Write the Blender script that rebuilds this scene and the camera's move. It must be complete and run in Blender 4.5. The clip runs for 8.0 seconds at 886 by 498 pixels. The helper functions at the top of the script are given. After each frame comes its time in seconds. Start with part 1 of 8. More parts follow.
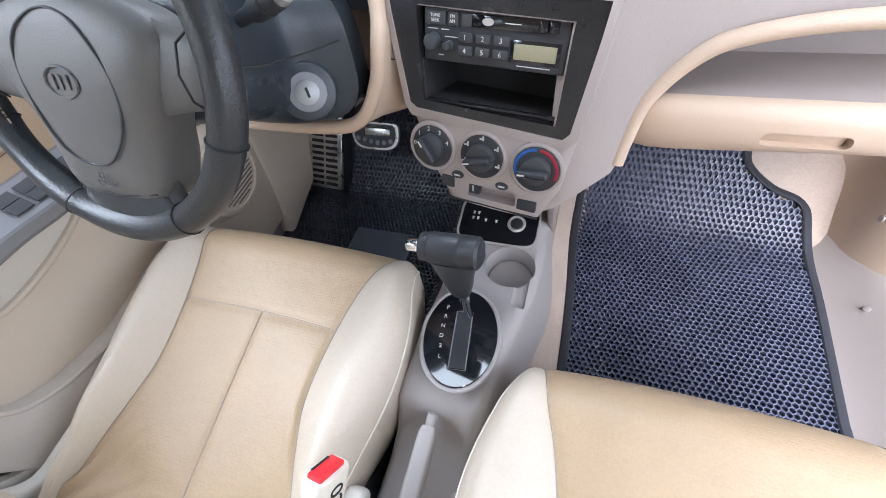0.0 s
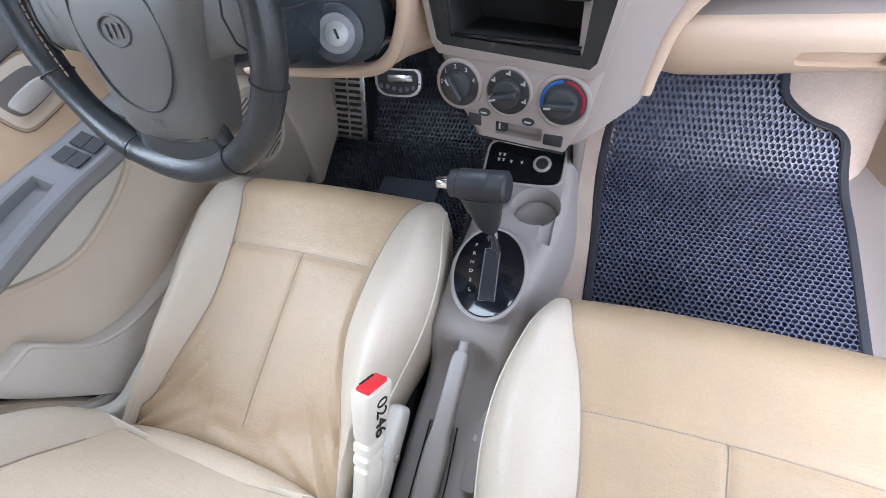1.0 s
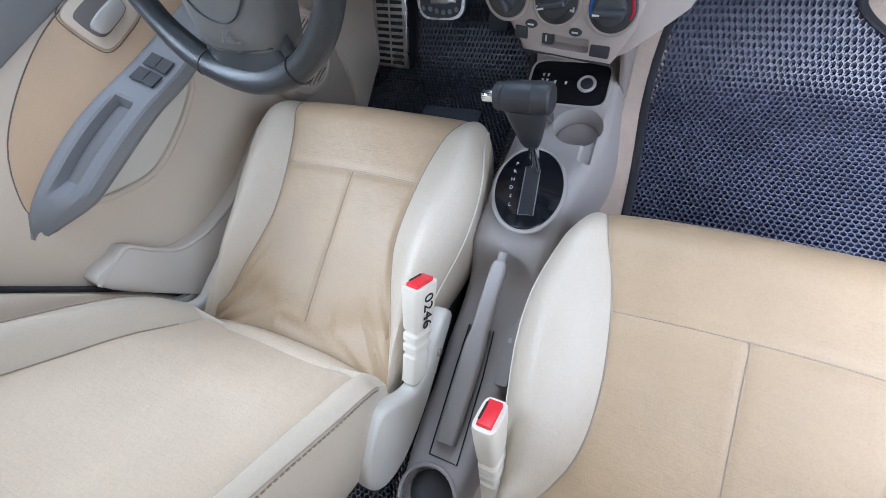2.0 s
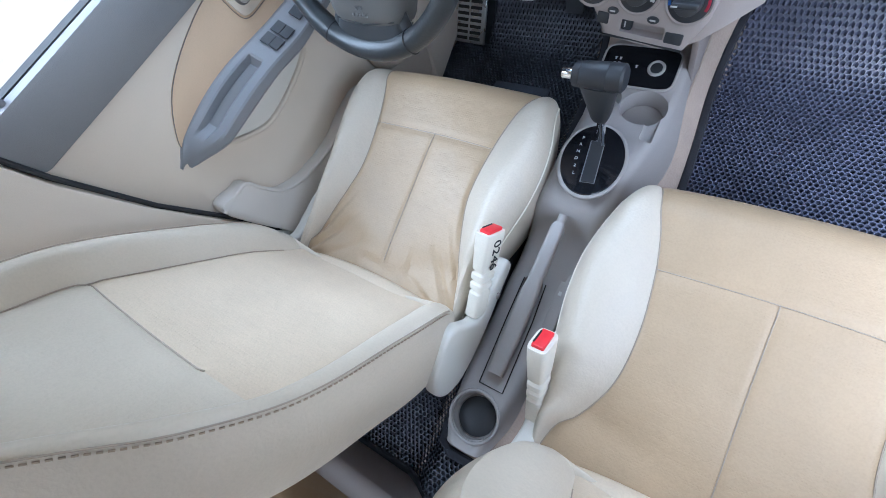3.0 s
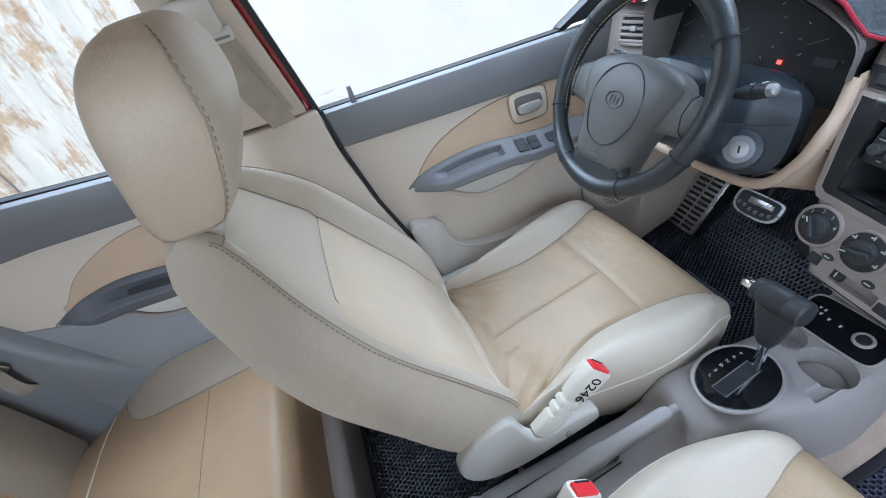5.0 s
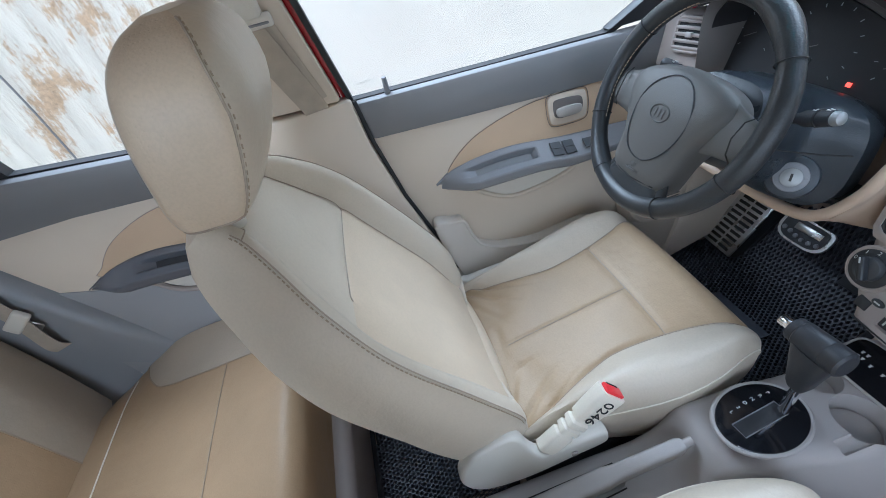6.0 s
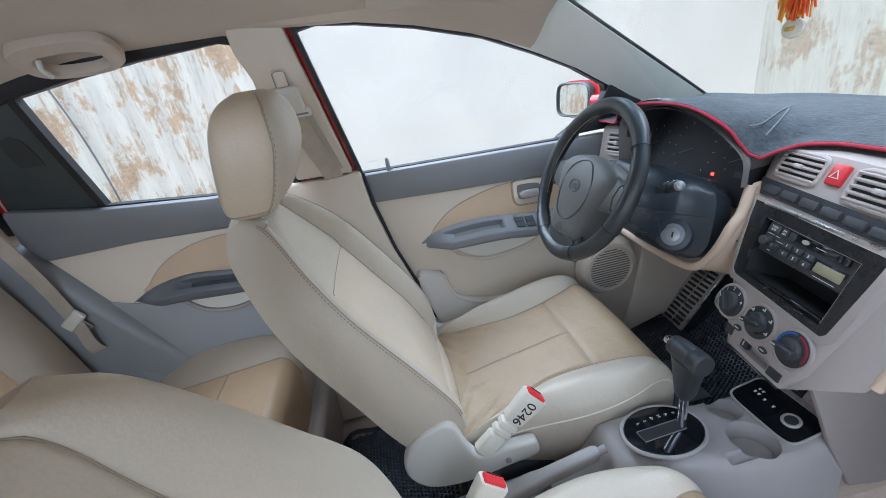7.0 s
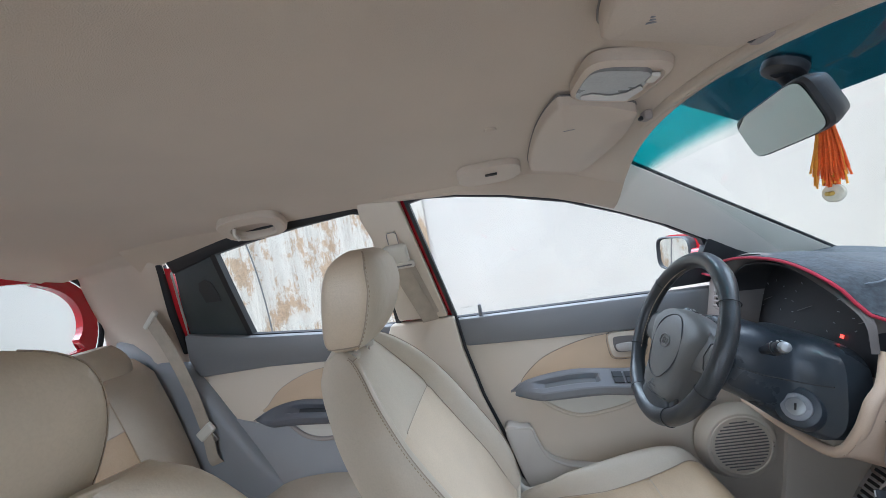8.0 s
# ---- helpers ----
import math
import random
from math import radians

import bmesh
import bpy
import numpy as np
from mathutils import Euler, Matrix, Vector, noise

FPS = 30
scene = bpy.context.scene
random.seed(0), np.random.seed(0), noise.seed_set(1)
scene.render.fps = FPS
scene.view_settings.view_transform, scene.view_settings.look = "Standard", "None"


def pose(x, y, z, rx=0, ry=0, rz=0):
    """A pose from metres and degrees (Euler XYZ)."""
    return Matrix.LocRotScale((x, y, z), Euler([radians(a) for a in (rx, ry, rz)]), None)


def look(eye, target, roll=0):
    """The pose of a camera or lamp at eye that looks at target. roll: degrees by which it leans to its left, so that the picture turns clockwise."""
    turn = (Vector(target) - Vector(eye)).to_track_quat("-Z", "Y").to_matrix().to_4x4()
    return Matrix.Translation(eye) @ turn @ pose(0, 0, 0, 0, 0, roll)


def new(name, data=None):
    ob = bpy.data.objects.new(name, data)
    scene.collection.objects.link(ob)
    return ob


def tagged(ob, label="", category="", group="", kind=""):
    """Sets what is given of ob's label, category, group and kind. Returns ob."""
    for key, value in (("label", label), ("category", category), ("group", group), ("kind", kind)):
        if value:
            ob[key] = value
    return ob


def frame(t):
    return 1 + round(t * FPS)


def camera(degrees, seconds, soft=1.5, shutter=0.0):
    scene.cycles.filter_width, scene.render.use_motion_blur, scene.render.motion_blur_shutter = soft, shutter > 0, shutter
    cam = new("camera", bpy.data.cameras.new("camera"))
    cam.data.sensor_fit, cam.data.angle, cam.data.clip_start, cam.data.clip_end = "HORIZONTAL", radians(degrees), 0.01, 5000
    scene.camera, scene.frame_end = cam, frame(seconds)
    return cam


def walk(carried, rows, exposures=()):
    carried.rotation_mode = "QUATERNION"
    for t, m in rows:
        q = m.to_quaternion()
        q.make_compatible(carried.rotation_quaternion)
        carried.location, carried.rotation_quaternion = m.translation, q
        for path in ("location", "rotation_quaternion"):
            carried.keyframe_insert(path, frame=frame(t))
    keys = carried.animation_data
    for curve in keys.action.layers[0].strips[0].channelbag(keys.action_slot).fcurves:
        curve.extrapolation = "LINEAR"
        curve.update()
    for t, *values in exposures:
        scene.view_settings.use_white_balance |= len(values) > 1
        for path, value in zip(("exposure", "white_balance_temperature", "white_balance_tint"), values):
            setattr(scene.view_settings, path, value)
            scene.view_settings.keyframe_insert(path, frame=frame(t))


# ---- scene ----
U = 1.09  # plan units to metres
cam = camera(94.4, 8.0, soft=0.6)
PATH = [
    (0, (0.105, 0.044, 0.753), (-0.439, 1.088, -0.864), -13.6),
    (0.5, (0.103, 0.024, 0.759), (-0.49, 0.958, -0.908), -18.3),
    (1, (0.107, 0.008, 0.762), (-0.504, 0.847, -0.947), -22.1),
    (1.5, (0.112, -0.008, 0.761), (-0.515, 0.765, -0.974), -24.1),
    (2, (0.117, -0.051, 0.778), (-0.596, 0.51, -1.004), -34.8),
    (2.2, (0.119, -0.072, 0.789), (-0.63, 0.458, -0.988), -36.2),
    (3.3, (0.131, -0.161, 0.875), (-0.809, 0.188, -0.856), -42.4),
    (3.5, (0.157, -0.182, 0.876), (-0.886, 0.212, -0.784), -38.7),
    (4, (0.202, -0.21, 0.888), (-1.075, 0.296, -0.566), -24.6),
    (4.5, (0.231, -0.202, 0.9), (-1.232, 0.206, -0.401), -19.4),
    (5, (0.216, -0.189, 0.89), (-1.317, 0.104, -0.361), -16.8),
    (5.2, (0.172, -0.181, 0.898), (-1.334, 0.006, -0.405), -18.1),
    (6.3, (0.228, -0.168, 0.901), (-1.373, 0.013, -0.284), -12.2),
    (6.5, (0.324, -0.162, 0.892), (-1.411, -0.008, -0.092), -11.6),
    (7, (0.454, -0.133, 0.87), (-1.36, 0.074, 0.052), -10.0),
    (7.2, (0.474, -0.122, 0.882), (-1.354, 0.143, 0.116), -8.5),
    (7.5, (0.498, -0.108, 0.868), (-1.436, 0.135, 0.419), -4.2),
    (8, (0.516, -0.053, 0.87), (-1.47, -0.284, 0.819), -10.2),
]
EXPOSURE = [(0.0, 2.02, 5750, 14), (1.5, 1.74, 5480, 13), (2.2, 1.68, 5330, 11), (3.5, 1.80, 4960, 8), (5.0, 1.53, 5220, 8), (6.5, 1.31, 5260, 8), (8.0, 1.27, 5400, 9)]
walk(cam, [(t, look(Vector(eye) * U, Vector(target) * U, roll)) for t, eye, target, roll in PATH], EXPOSURE)

# ---- light ----
world = bpy.data.worlds.new("sky")
scene.world = world
world.use_nodes = True
wn = world.node_tree.nodes
sky = wn.new("ShaderNodeTexSky")
sky.sky_type = "NISHITA"
sky.sun_disc = False
sky.sun_elevation = radians(56)
sky.sun_rotation = radians(156)
sky.air_density, sky.dust_density = 1.0, 3.0
haze = wn.new("ShaderNodeHueSaturation")
haze.inputs["Saturation"].default_value = 0.45
world.node_tree.links.new(sky.outputs[0], haze.inputs["Color"])
world.node_tree.links.new(haze.outputs[0], wn["Background"].inputs[0])
wn["Background"].inputs[1].default_value = 0.15

sun = new("sun", bpy.data.lights.new("sun", "SUN"))
sun.data.energy, sun.data.angle, sun.data.color = 1.25, radians(45), (1.0, 0.98, 0.96)
sun.matrix_world = look((2.2, -5, 8), (0, 0, 0))


def window_light(name, eye, target, sx, sy, watts, color=(0.93, 0.97, 1.0)):
    """Daylight that comes in through an opening."""
    ob = new(name, bpy.data.lights.new(name, "AREA"))
    ob.data.shape, ob.data.size, ob.data.size_y = "RECTANGLE", sx, sy
    ob.data.energy, ob.data.color = watts, color
    ob.matrix_world = look(Vector(eye) * U, Vector(target) * U)
    return ob


window_light("daylight_open_door", (1.25, -0.05, 0.80), (-0.4, -0.15, 0.45), 1.0, 0.8, 2.4, (0.82, 0.90, 1.0))
window_light("daylight_right_rear_window", (0.90, -0.80, 0.95), (-0.6, -0.72, 0.42), 0.6, 0.5, 5)
window_light("daylight_left_windows", (-1.25, -0.15, 1.62), (-0.15, 0.05, 0.40), 1.7, 0.7, 16)
window_light("daylight_windscreen", (-0.25, 1.35, 2.0), (-0.25, 0.15, 0.45), 1.4, 0.9, 12)

# ---- materials ----


def mat(name, base, rough=0.6, metal=0.0, var=0.12, scale=6.0, fine=300.0, bump=0.15, dots=0.0, second=None, mix=0.0,
        second_scale=3.0, coat=0.0, spec=0.5, sheen=0.0, slack=0.0):
    """A surface with slow stains, fine grain, relief and, if asked for, a second colour in patches or small pressed dots."""
    m = bpy.data.materials.new(name)
    m.use_nodes = True
    nt = m.node_tree
    n, link = nt.nodes, nt.links.new
    bsdf = n["Principled BSDF"]
    bsdf.inputs["Roughness"].default_value = rough
    bsdf.inputs["Metallic"].default_value = metal
    bsdf.inputs["Coat Weight"].default_value = coat
    bsdf.inputs["Specular IOR Level"].default_value = spec
    bsdf.inputs["Sheen Weight"].default_value = sheen
    coord = n.new("ShaderNodeTexCoord")
    slow = n.new("ShaderNodeTexNoise")
    slow.inputs["Scale"].default_value, slow.inputs["Detail"].default_value = scale, 5
    link(coord.outputs["Object"], slow.inputs["Vector"])
    grain = n.new("ShaderNodeTexNoise")
    grain.inputs["Scale"].default_value, grain.inputs["Detail"].default_value = fine, 3
    link(coord.outputs["Object"], grain.inputs["Vector"])
    ramp = n.new("ShaderNodeValToRGB")
    ramp.color_ramp.elements[0].position, ramp.color_ramp.elements[1].position = 0.3, 0.7
    ramp.color_ramp.elements[0].color = (*[c * (1 - var) for c in base], 1)
    ramp.color_ramp.elements[1].color = (*[min(1, c * (1 + var * 0.6)) for c in base], 1)
    link(slow.outputs["Fac"], ramp.inputs["Fac"])
    colour = ramp.outputs["Color"]
    speck = n.new("ShaderNodeMix")
    speck.data_type, speck.blend_type = "RGBA", "MULTIPLY"
    speck.inputs["Factor"].default_value = min(1.0, var * 1.6)
    gr = n.new("ShaderNodeValToRGB")
    gr.color_ramp.elements[0].position, gr.color_ramp.elements[1].position = 0.35, 0.6
    gr.color_ramp.elements[0].color = (0.6, 0.6, 0.6, 1)
    link(grain.outputs["Fac"], gr.inputs["Fac"])
    link(colour, speck.inputs["A"])
    link(gr.outputs["Color"], speck.inputs["B"])
    colour = speck.outputs["Result"]
    if second:
        patch = n.new("ShaderNodeTexNoise")
        patch.inputs["Scale"].default_value, patch.inputs["Detail"].default_value = second_scale, 8
        patch.inputs["Roughness"].default_value = 0.7
        link(coord.outputs["Object"], patch.inputs["Vector"])
        pr = n.new("ShaderNodeValToRGB")
        pr.color_ramp.elements[0].position, pr.color_ramp.elements[1].position = 0.62 - mix * 0.3, 0.72 - mix * 0.3
        link(patch.outputs["Fac"], pr.inputs["Fac"])
        both = n.new("ShaderNodeMix")
        both.data_type = "RGBA"
        both.inputs["B"].default_value = (*second, 1)
        link(pr.outputs["Color"], both.inputs["Factor"])
        link(colour, both.inputs["A"])
        colour = both.outputs["Result"]
    link(colour, bsdf.inputs["Base Color"])
    rr = n.new("ShaderNodeMapRange")
    rr.inputs["To Min"].default_value, rr.inputs["To Max"].default_value = max(0.02, rough - 0.1), min(1, rough + 0.1)
    link(slow.outputs["Fac"], rr.inputs["Value"])
    link(rr.outputs["Result"], bsdf.inputs["Roughness"])
    if bump:
        b = n.new("ShaderNodeBump")
        b.inputs["Strength"].default_value, b.inputs["Distance"].default_value = bump, 0.002
        link(grain.outputs["Fac"], b.inputs["Height"])
        out = b
        if slack:
            wave = n.new("ShaderNodeTexNoise")
            wave.inputs["Scale"].default_value, wave.inputs["Detail"].default_value = 22, 3
            link(coord.outputs["Object"], wave.inputs["Vector"])
            b3 = n.new("ShaderNodeBump")
            b3.inputs["Strength"].default_value, b3.inputs["Distance"].default_value = slack, 0.012
            link(wave.outputs["Fac"], b3.inputs["Height"])
            link(b3.outputs["Normal"], b.inputs["Normal"])
        if dots:
            v = n.new("ShaderNodeTexVoronoi")
            v.inputs["Scale"].default_value, v.inputs["Randomness"].default_value = dots, 0.15
            link(coord.outputs["Object"], v.inputs["Vector"])
            vr = n.new("ShaderNodeMapRange")
            vr.inputs["From Min"].default_value, vr.inputs["From Max"].default_value = 0.1, 0.35
            link(v.outputs["Distance"], vr.inputs["Value"])
            b2 = n.new("ShaderNodeBump")
            b2.inputs["Strength"].default_value, b2.inputs["Distance"].default_value = 0.16, 0.0015
            link(vr.outputs["Result"], b2.inputs["Height"])
            link(b.outputs["Normal"], b2.inputs["Normal"])
            out = b2
        link(out.outputs["Normal"], bsdf.inputs["Normal"])
    return m


def glass_mat(name, tint=(1, 1, 1), gloss=0.06, fade=None):
    """A thin pane: light passes with a tint, and a little is mirrored."""
    m = bpy.data.materials.new(name)
    m.use_nodes = True
    n, link = m.node_tree.nodes, m.node_tree.links.new
    n.remove(n["Principled BSDF"])
    clear, shine, both = n.new("ShaderNodeBsdfTransparent"), n.new("ShaderNodeBsdfGlossy"), n.new("ShaderNodeMixShader")
    clear.inputs[0].default_value = (*tint, 1)
    if fade:
        # the film thins out to clear glass where the named attribute rises to one
        thin, blend = n.new("ShaderNodeAttribute"), n.new("ShaderNodeMix")
        thin.attribute_name, blend.data_type = fade, "RGBA"
        blend.inputs["A"].default_value, blend.inputs["B"].default_value = (*tint, 1), (0.96, 0.98, 0.97, 1)
        link(thin.outputs["Fac"], blend.inputs["Factor"])
        link(blend.outputs["Result"], clear.inputs[0])
    shine.inputs["Roughness"].default_value = 0.02
    both.inputs[0].default_value = gloss
    link(clear.outputs[0], both.inputs[1])
    link(shine.outputs[0], both.inputs[2])
    link(both.outputs[0], n["Material Output"].inputs[0])
    return m


CREAM = mat("cream_leatherette", (0.595, 0.522, 0.415), 0.40, var=0.055, scale=5, fine=300, bump=0.22, slack=0.25)
TAN = mat("tan_perforated_leatherette", (0.455, 0.335, 0.205), 0.46, var=0.08, scale=7, fine=300, bump=0.2, dots=230, slack=0.25)
TAN_PALE = mat("pale_tan_leatherette", (0.62, 0.51, 0.375), 0.46, var=0.08, scale=7, fine=300, bump=0.2, dots=230, slack=0.25)
BENCH_TAN = mat("brown_tan_leatherette", (0.43, 0.30, 0.175), 0.48, var=0.09, scale=6, fine=400, bump=0.12, dots=230, slack=0.25)
BENCH_PALE = mat("pale_brown_leatherette", (0.46, 0.39, 0.30), 0.48, var=0.08, scale=6, fine=400, bump=0.15, slack=0.25)
SEAM = mat("seam_shade_leatherette", (0.40, 0.335, 0.26), 0.7, var=0.08, bump=0.0)
STITCH = mat("stitching_thread", (0.40, 0.32, 0.23), 0.7, var=0.1, bump=0.0)
PIPING = mat("cream_piping", (0.78, 0.73, 0.62), 0.5, var=0.05, bump=0.05)
BEIGE = mat("beige_trim_plastic", (0.655, 0.568, 0.458), 0.55, var=0.05, scale=4, fine=700, bump=0.2)
DASH_TAN = mat("pinkish_tan_trim_plastic", (0.55, 0.42, 0.31), 0.5, var=0.05, scale=4, fine=700, bump=0.2)
HOOD_GREY = mat("taupe_hood_plastic", (0.15, 0.135, 0.125), 0.55, var=0.06, scale=5, fine=600, bump=0.25)
LOCK = mat("grey_lock_metal", (0.34, 0.35, 0.35), 0.4, metal=0.5, var=0.06, bump=0.05)
STONE = mat("warm_grey_trim_plastic", (0.35, 0.305, 0.28), 0.55, var=0.05, scale=4, fine=700, bump=0.25)
DOOR_TAN = mat("tan_door_insert", (0.58, 0.43, 0.285), 0.6, var=0.08, scale=6, fine=500, bump=0.15)
DOOR_GREY = mat("dark_grey_door_strip", (0.20, 0.20, 0.205), 0.5, var=0.06, scale=5, fine=700, bump=0.25)
ARM_GREY = mat("slate_grey_armrest_plastic", (0.22, 0.225, 0.24), 0.42, var=0.06, scale=6, fine=600, bump=0.15)
ARM_DARK = mat("dark_slate_armrest_plastic", (0.115, 0.12, 0.135), 0.42, var=0.06, scale=6, fine=600, bump=0.15)
POCKET_GREY = mat("grey_beige_pocket_plastic", (0.56, 0.515, 0.455), 0.5, var=0.05, scale=4, fine=600, bump=0.15)
LIGHT_TRIM = mat("light_cream_trim", (0.68, 0.65, 0.58), 0.5, var=0.05, scale=4, fine=600, bump=0.15)
LINER = mat("grey_beige_headliner_felt", (0.56, 0.465, 0.36), 0.95, var=0.08, scale=3, fine=900, bump=0.55, sheen=0.2)
SHROUD = mat("blue_black_shroud_plastic", (0.033, 0.041, 0.050), 0.30, var=0.12, scale=10, fine=600, bump=0.2)
VISOR = mat("pinkish_beige_visor_vinyl", (0.56, 0.475, 0.385), 0.6, var=0.06, scale=5, fine=500, bump=0.25)
BLACK = mat("black_plastic", (0.032, 0.034, 0.038), 0.45, var=0.15, scale=12, fine=600, bump=0.15)
GLOSSY = mat("gloss_black_plastic", (0.01, 0.011, 0.014), 0.08, var=0.1, scale=12, fine=300, bump=0.0, coat=0.5)
CHARCOAL = mat("charcoal_hub_plastic", (0.115, 0.112, 0.104), 0.45, var=0.1, scale=8, fine=700, bump=0.2)
LEATHER = mat("black_wheel_leather", (0.032, 0.035, 0.037), 0.32, var=0.2, scale=14, fine=350, bump=0.25)
CARBON = mat("carbon_pattern_trim", (0.022, 0.022, 0.023), 0.25, var=0.3, scale=20, fine=420, bump=0.2)
SEAL = mat("black_rubber_seal", (0.015, 0.015, 0.017), 0.6, var=0.1, bump=0.1)
# one foam in two colours: daylight sheen painted into the first
RUBBER_LIT = mat("lit_blue_black_mat_foam", (0.088, 0.096, 0.143), 0.40, var=0.2, scale=9, fine=250, bump=0.1)
# footwell shade painted into the same foam, for driver and rear mats
RUBBER_UNLIT = mat("unlit_blue_black_mat_foam", (0.055, 0.062, 0.078), 0.45, var=0.2, scale=9, fine=250, bump=0.1)
RUBBER_EDGE = mat("dark_mat_edging", (0.02, 0.021, 0.028), 0.75, var=0.15, bump=0.2)
CARPET = mat("beige_grey_floor_carpet", (0.44, 0.355, 0.29), 0.95, var=0.15, scale=9, fine=260, bump=0.6, sheen=0.2)
CONSOLE = mat("grey_console_plastic", (0.385, 0.360, 0.342), 0.5, var=0.06, scale=5, fine=700, bump=0.25)
LEVER = mat("grey_brake_lever_plastic", (0.365, 0.342, 0.325), 0.5, var=0.06, scale=7, fine=600, bump=0.2)
STEEL = mat("brushed_steel", (0.62, 0.61, 0.60), 0.28, metal=1.0, var=0.1, scale=20, fine=500, bump=0.05)
CHROME = mat("chrome", (0.85, 0.85, 0.86), 0.08, metal=1.0, var=0.02, bump=0.0)
RED_PAINT = mat("red_car_paint", (0.45, 0.012, 0.02), 0.22, var=0.05, coat=0.6, bump=0.0)
RED_BUTTON = mat("red_button_plastic", (0.75, 0.03, 0.04), 0.4, var=0.05, bump=0.0)
RED_TRIM = mat("crimson_binding", (0.33, 0.012, 0.035), 0.8, var=0.15, fine=500, bump=0.3)
FELT = mat("blue_grey_dashboard_felt", (0.034, 0.043, 0.051), 0.98, var=0.45, scale=55, fine=130, bump=0.8, sheen=0.12)
BELT = mat("beige_seat_belt_webbing", (0.46, 0.40, 0.32), 0.8, var=0.1, scale=30, fine=800, bump=0.4)
WHITE_PRINT = mat("white_print", (0.55, 0.55, 0.53), 0.6, var=0.05, bump=0.0)
INK = mat("black_ink", (0.02, 0.02, 0.02), 0.7, var=0.05, bump=0.0)
LCD = mat("grey_green_display", (0.30, 0.28, 0.18), 0.3, var=0.06, bump=0.0)
BLUE_PRINT = mat("blue_print", (0.02, 0.11, 0.40), 0.5, var=0.05, bump=0.0)
DARK_VENT = mat("dark_vent_slat", (0.05, 0.052, 0.055), 0.5, var=0.08, bump=0.05)
SILVER = mat("silver_trim_plastic", (0.48, 0.46, 0.43), 0.35, metal=0.2, var=0.05, bump=0.05)
ORANGE = mat("orange_red_tassel_thread", (0.95, 0.15, 0.02), 0.8, var=0.25, scale=60, fine=500, bump=0.3)
PLASTER = mat("white_plaster_wall", (0.69, 0.65, 0.58), 0.9, var=0.06, scale=2.0, fine=60, bump=0.4, second=(0.62, 0.58, 0.52), mix=0.05, second_scale=4)
CREAM_WALL = mat("cream_painted_wall", (0.74, 0.695, 0.595), 0.9, var=0.06, scale=1.5, fine=50, bump=0.3)
CONCRETE = mat("grey_concrete_yard", (0.40, 0.37, 0.33), 0.9, var=0.2, scale=1.2, fine=40, bump=0.5, second=(0.3, 0.28, 0.25), mix=0.3)
CLEAR = glass_mat("clear_glass", (0.96, 0.98, 0.97), 0.05)
TEAL = glass_mat("teal_sun_strip", (0.14, 0.58, 0.62), 0.04, fade="fade")
DARK_TEAL = glass_mat("dark_teal_frit_reflection", (0.085, 0.22, 0.27), 0.05)
MIRROR = bpy.data.materials.new("mirror_glass")
MIRROR.use_nodes = True
MIRROR.node_tree.nodes["Principled BSDF"].inputs["Metallic"].default_value = 1.0
MIRROR.node_tree.nodes["Principled BSDF"].inputs["Roughness"].default_value = 0.02
MIRROR.node_tree.nodes["Principled BSDF"].inputs["Base Color"].default_value = (0.20, 0.24, 0.225, 1)
CLEAN_MIRROR = MIRROR.copy()
CLEAN_MIRROR.name = "bright_mirror_glass"
CLEAN_MIRROR.node_tree.nodes["Principled BSDF"].inputs["Base Color"].default_value = (0.92, 0.93, 0.92, 1)
RED_GLOW = bpy.data.materials.new("red_warning_lamp")
RED_GLOW.use_nodes = True
RED_GLOW.node_tree.nodes["Principled BSDF"].inputs["Base Color"].default_value = (0.8, 0.03, 0.02, 1)
RED_GLOW.node_tree.nodes["Principled BSDF"].inputs["Emission Color"].default_value = (1, 0.05, 0.03, 1)
RED_GLOW.node_tree.nodes["Principled BSDF"].inputs["Emission Strength"].default_value = 1.5


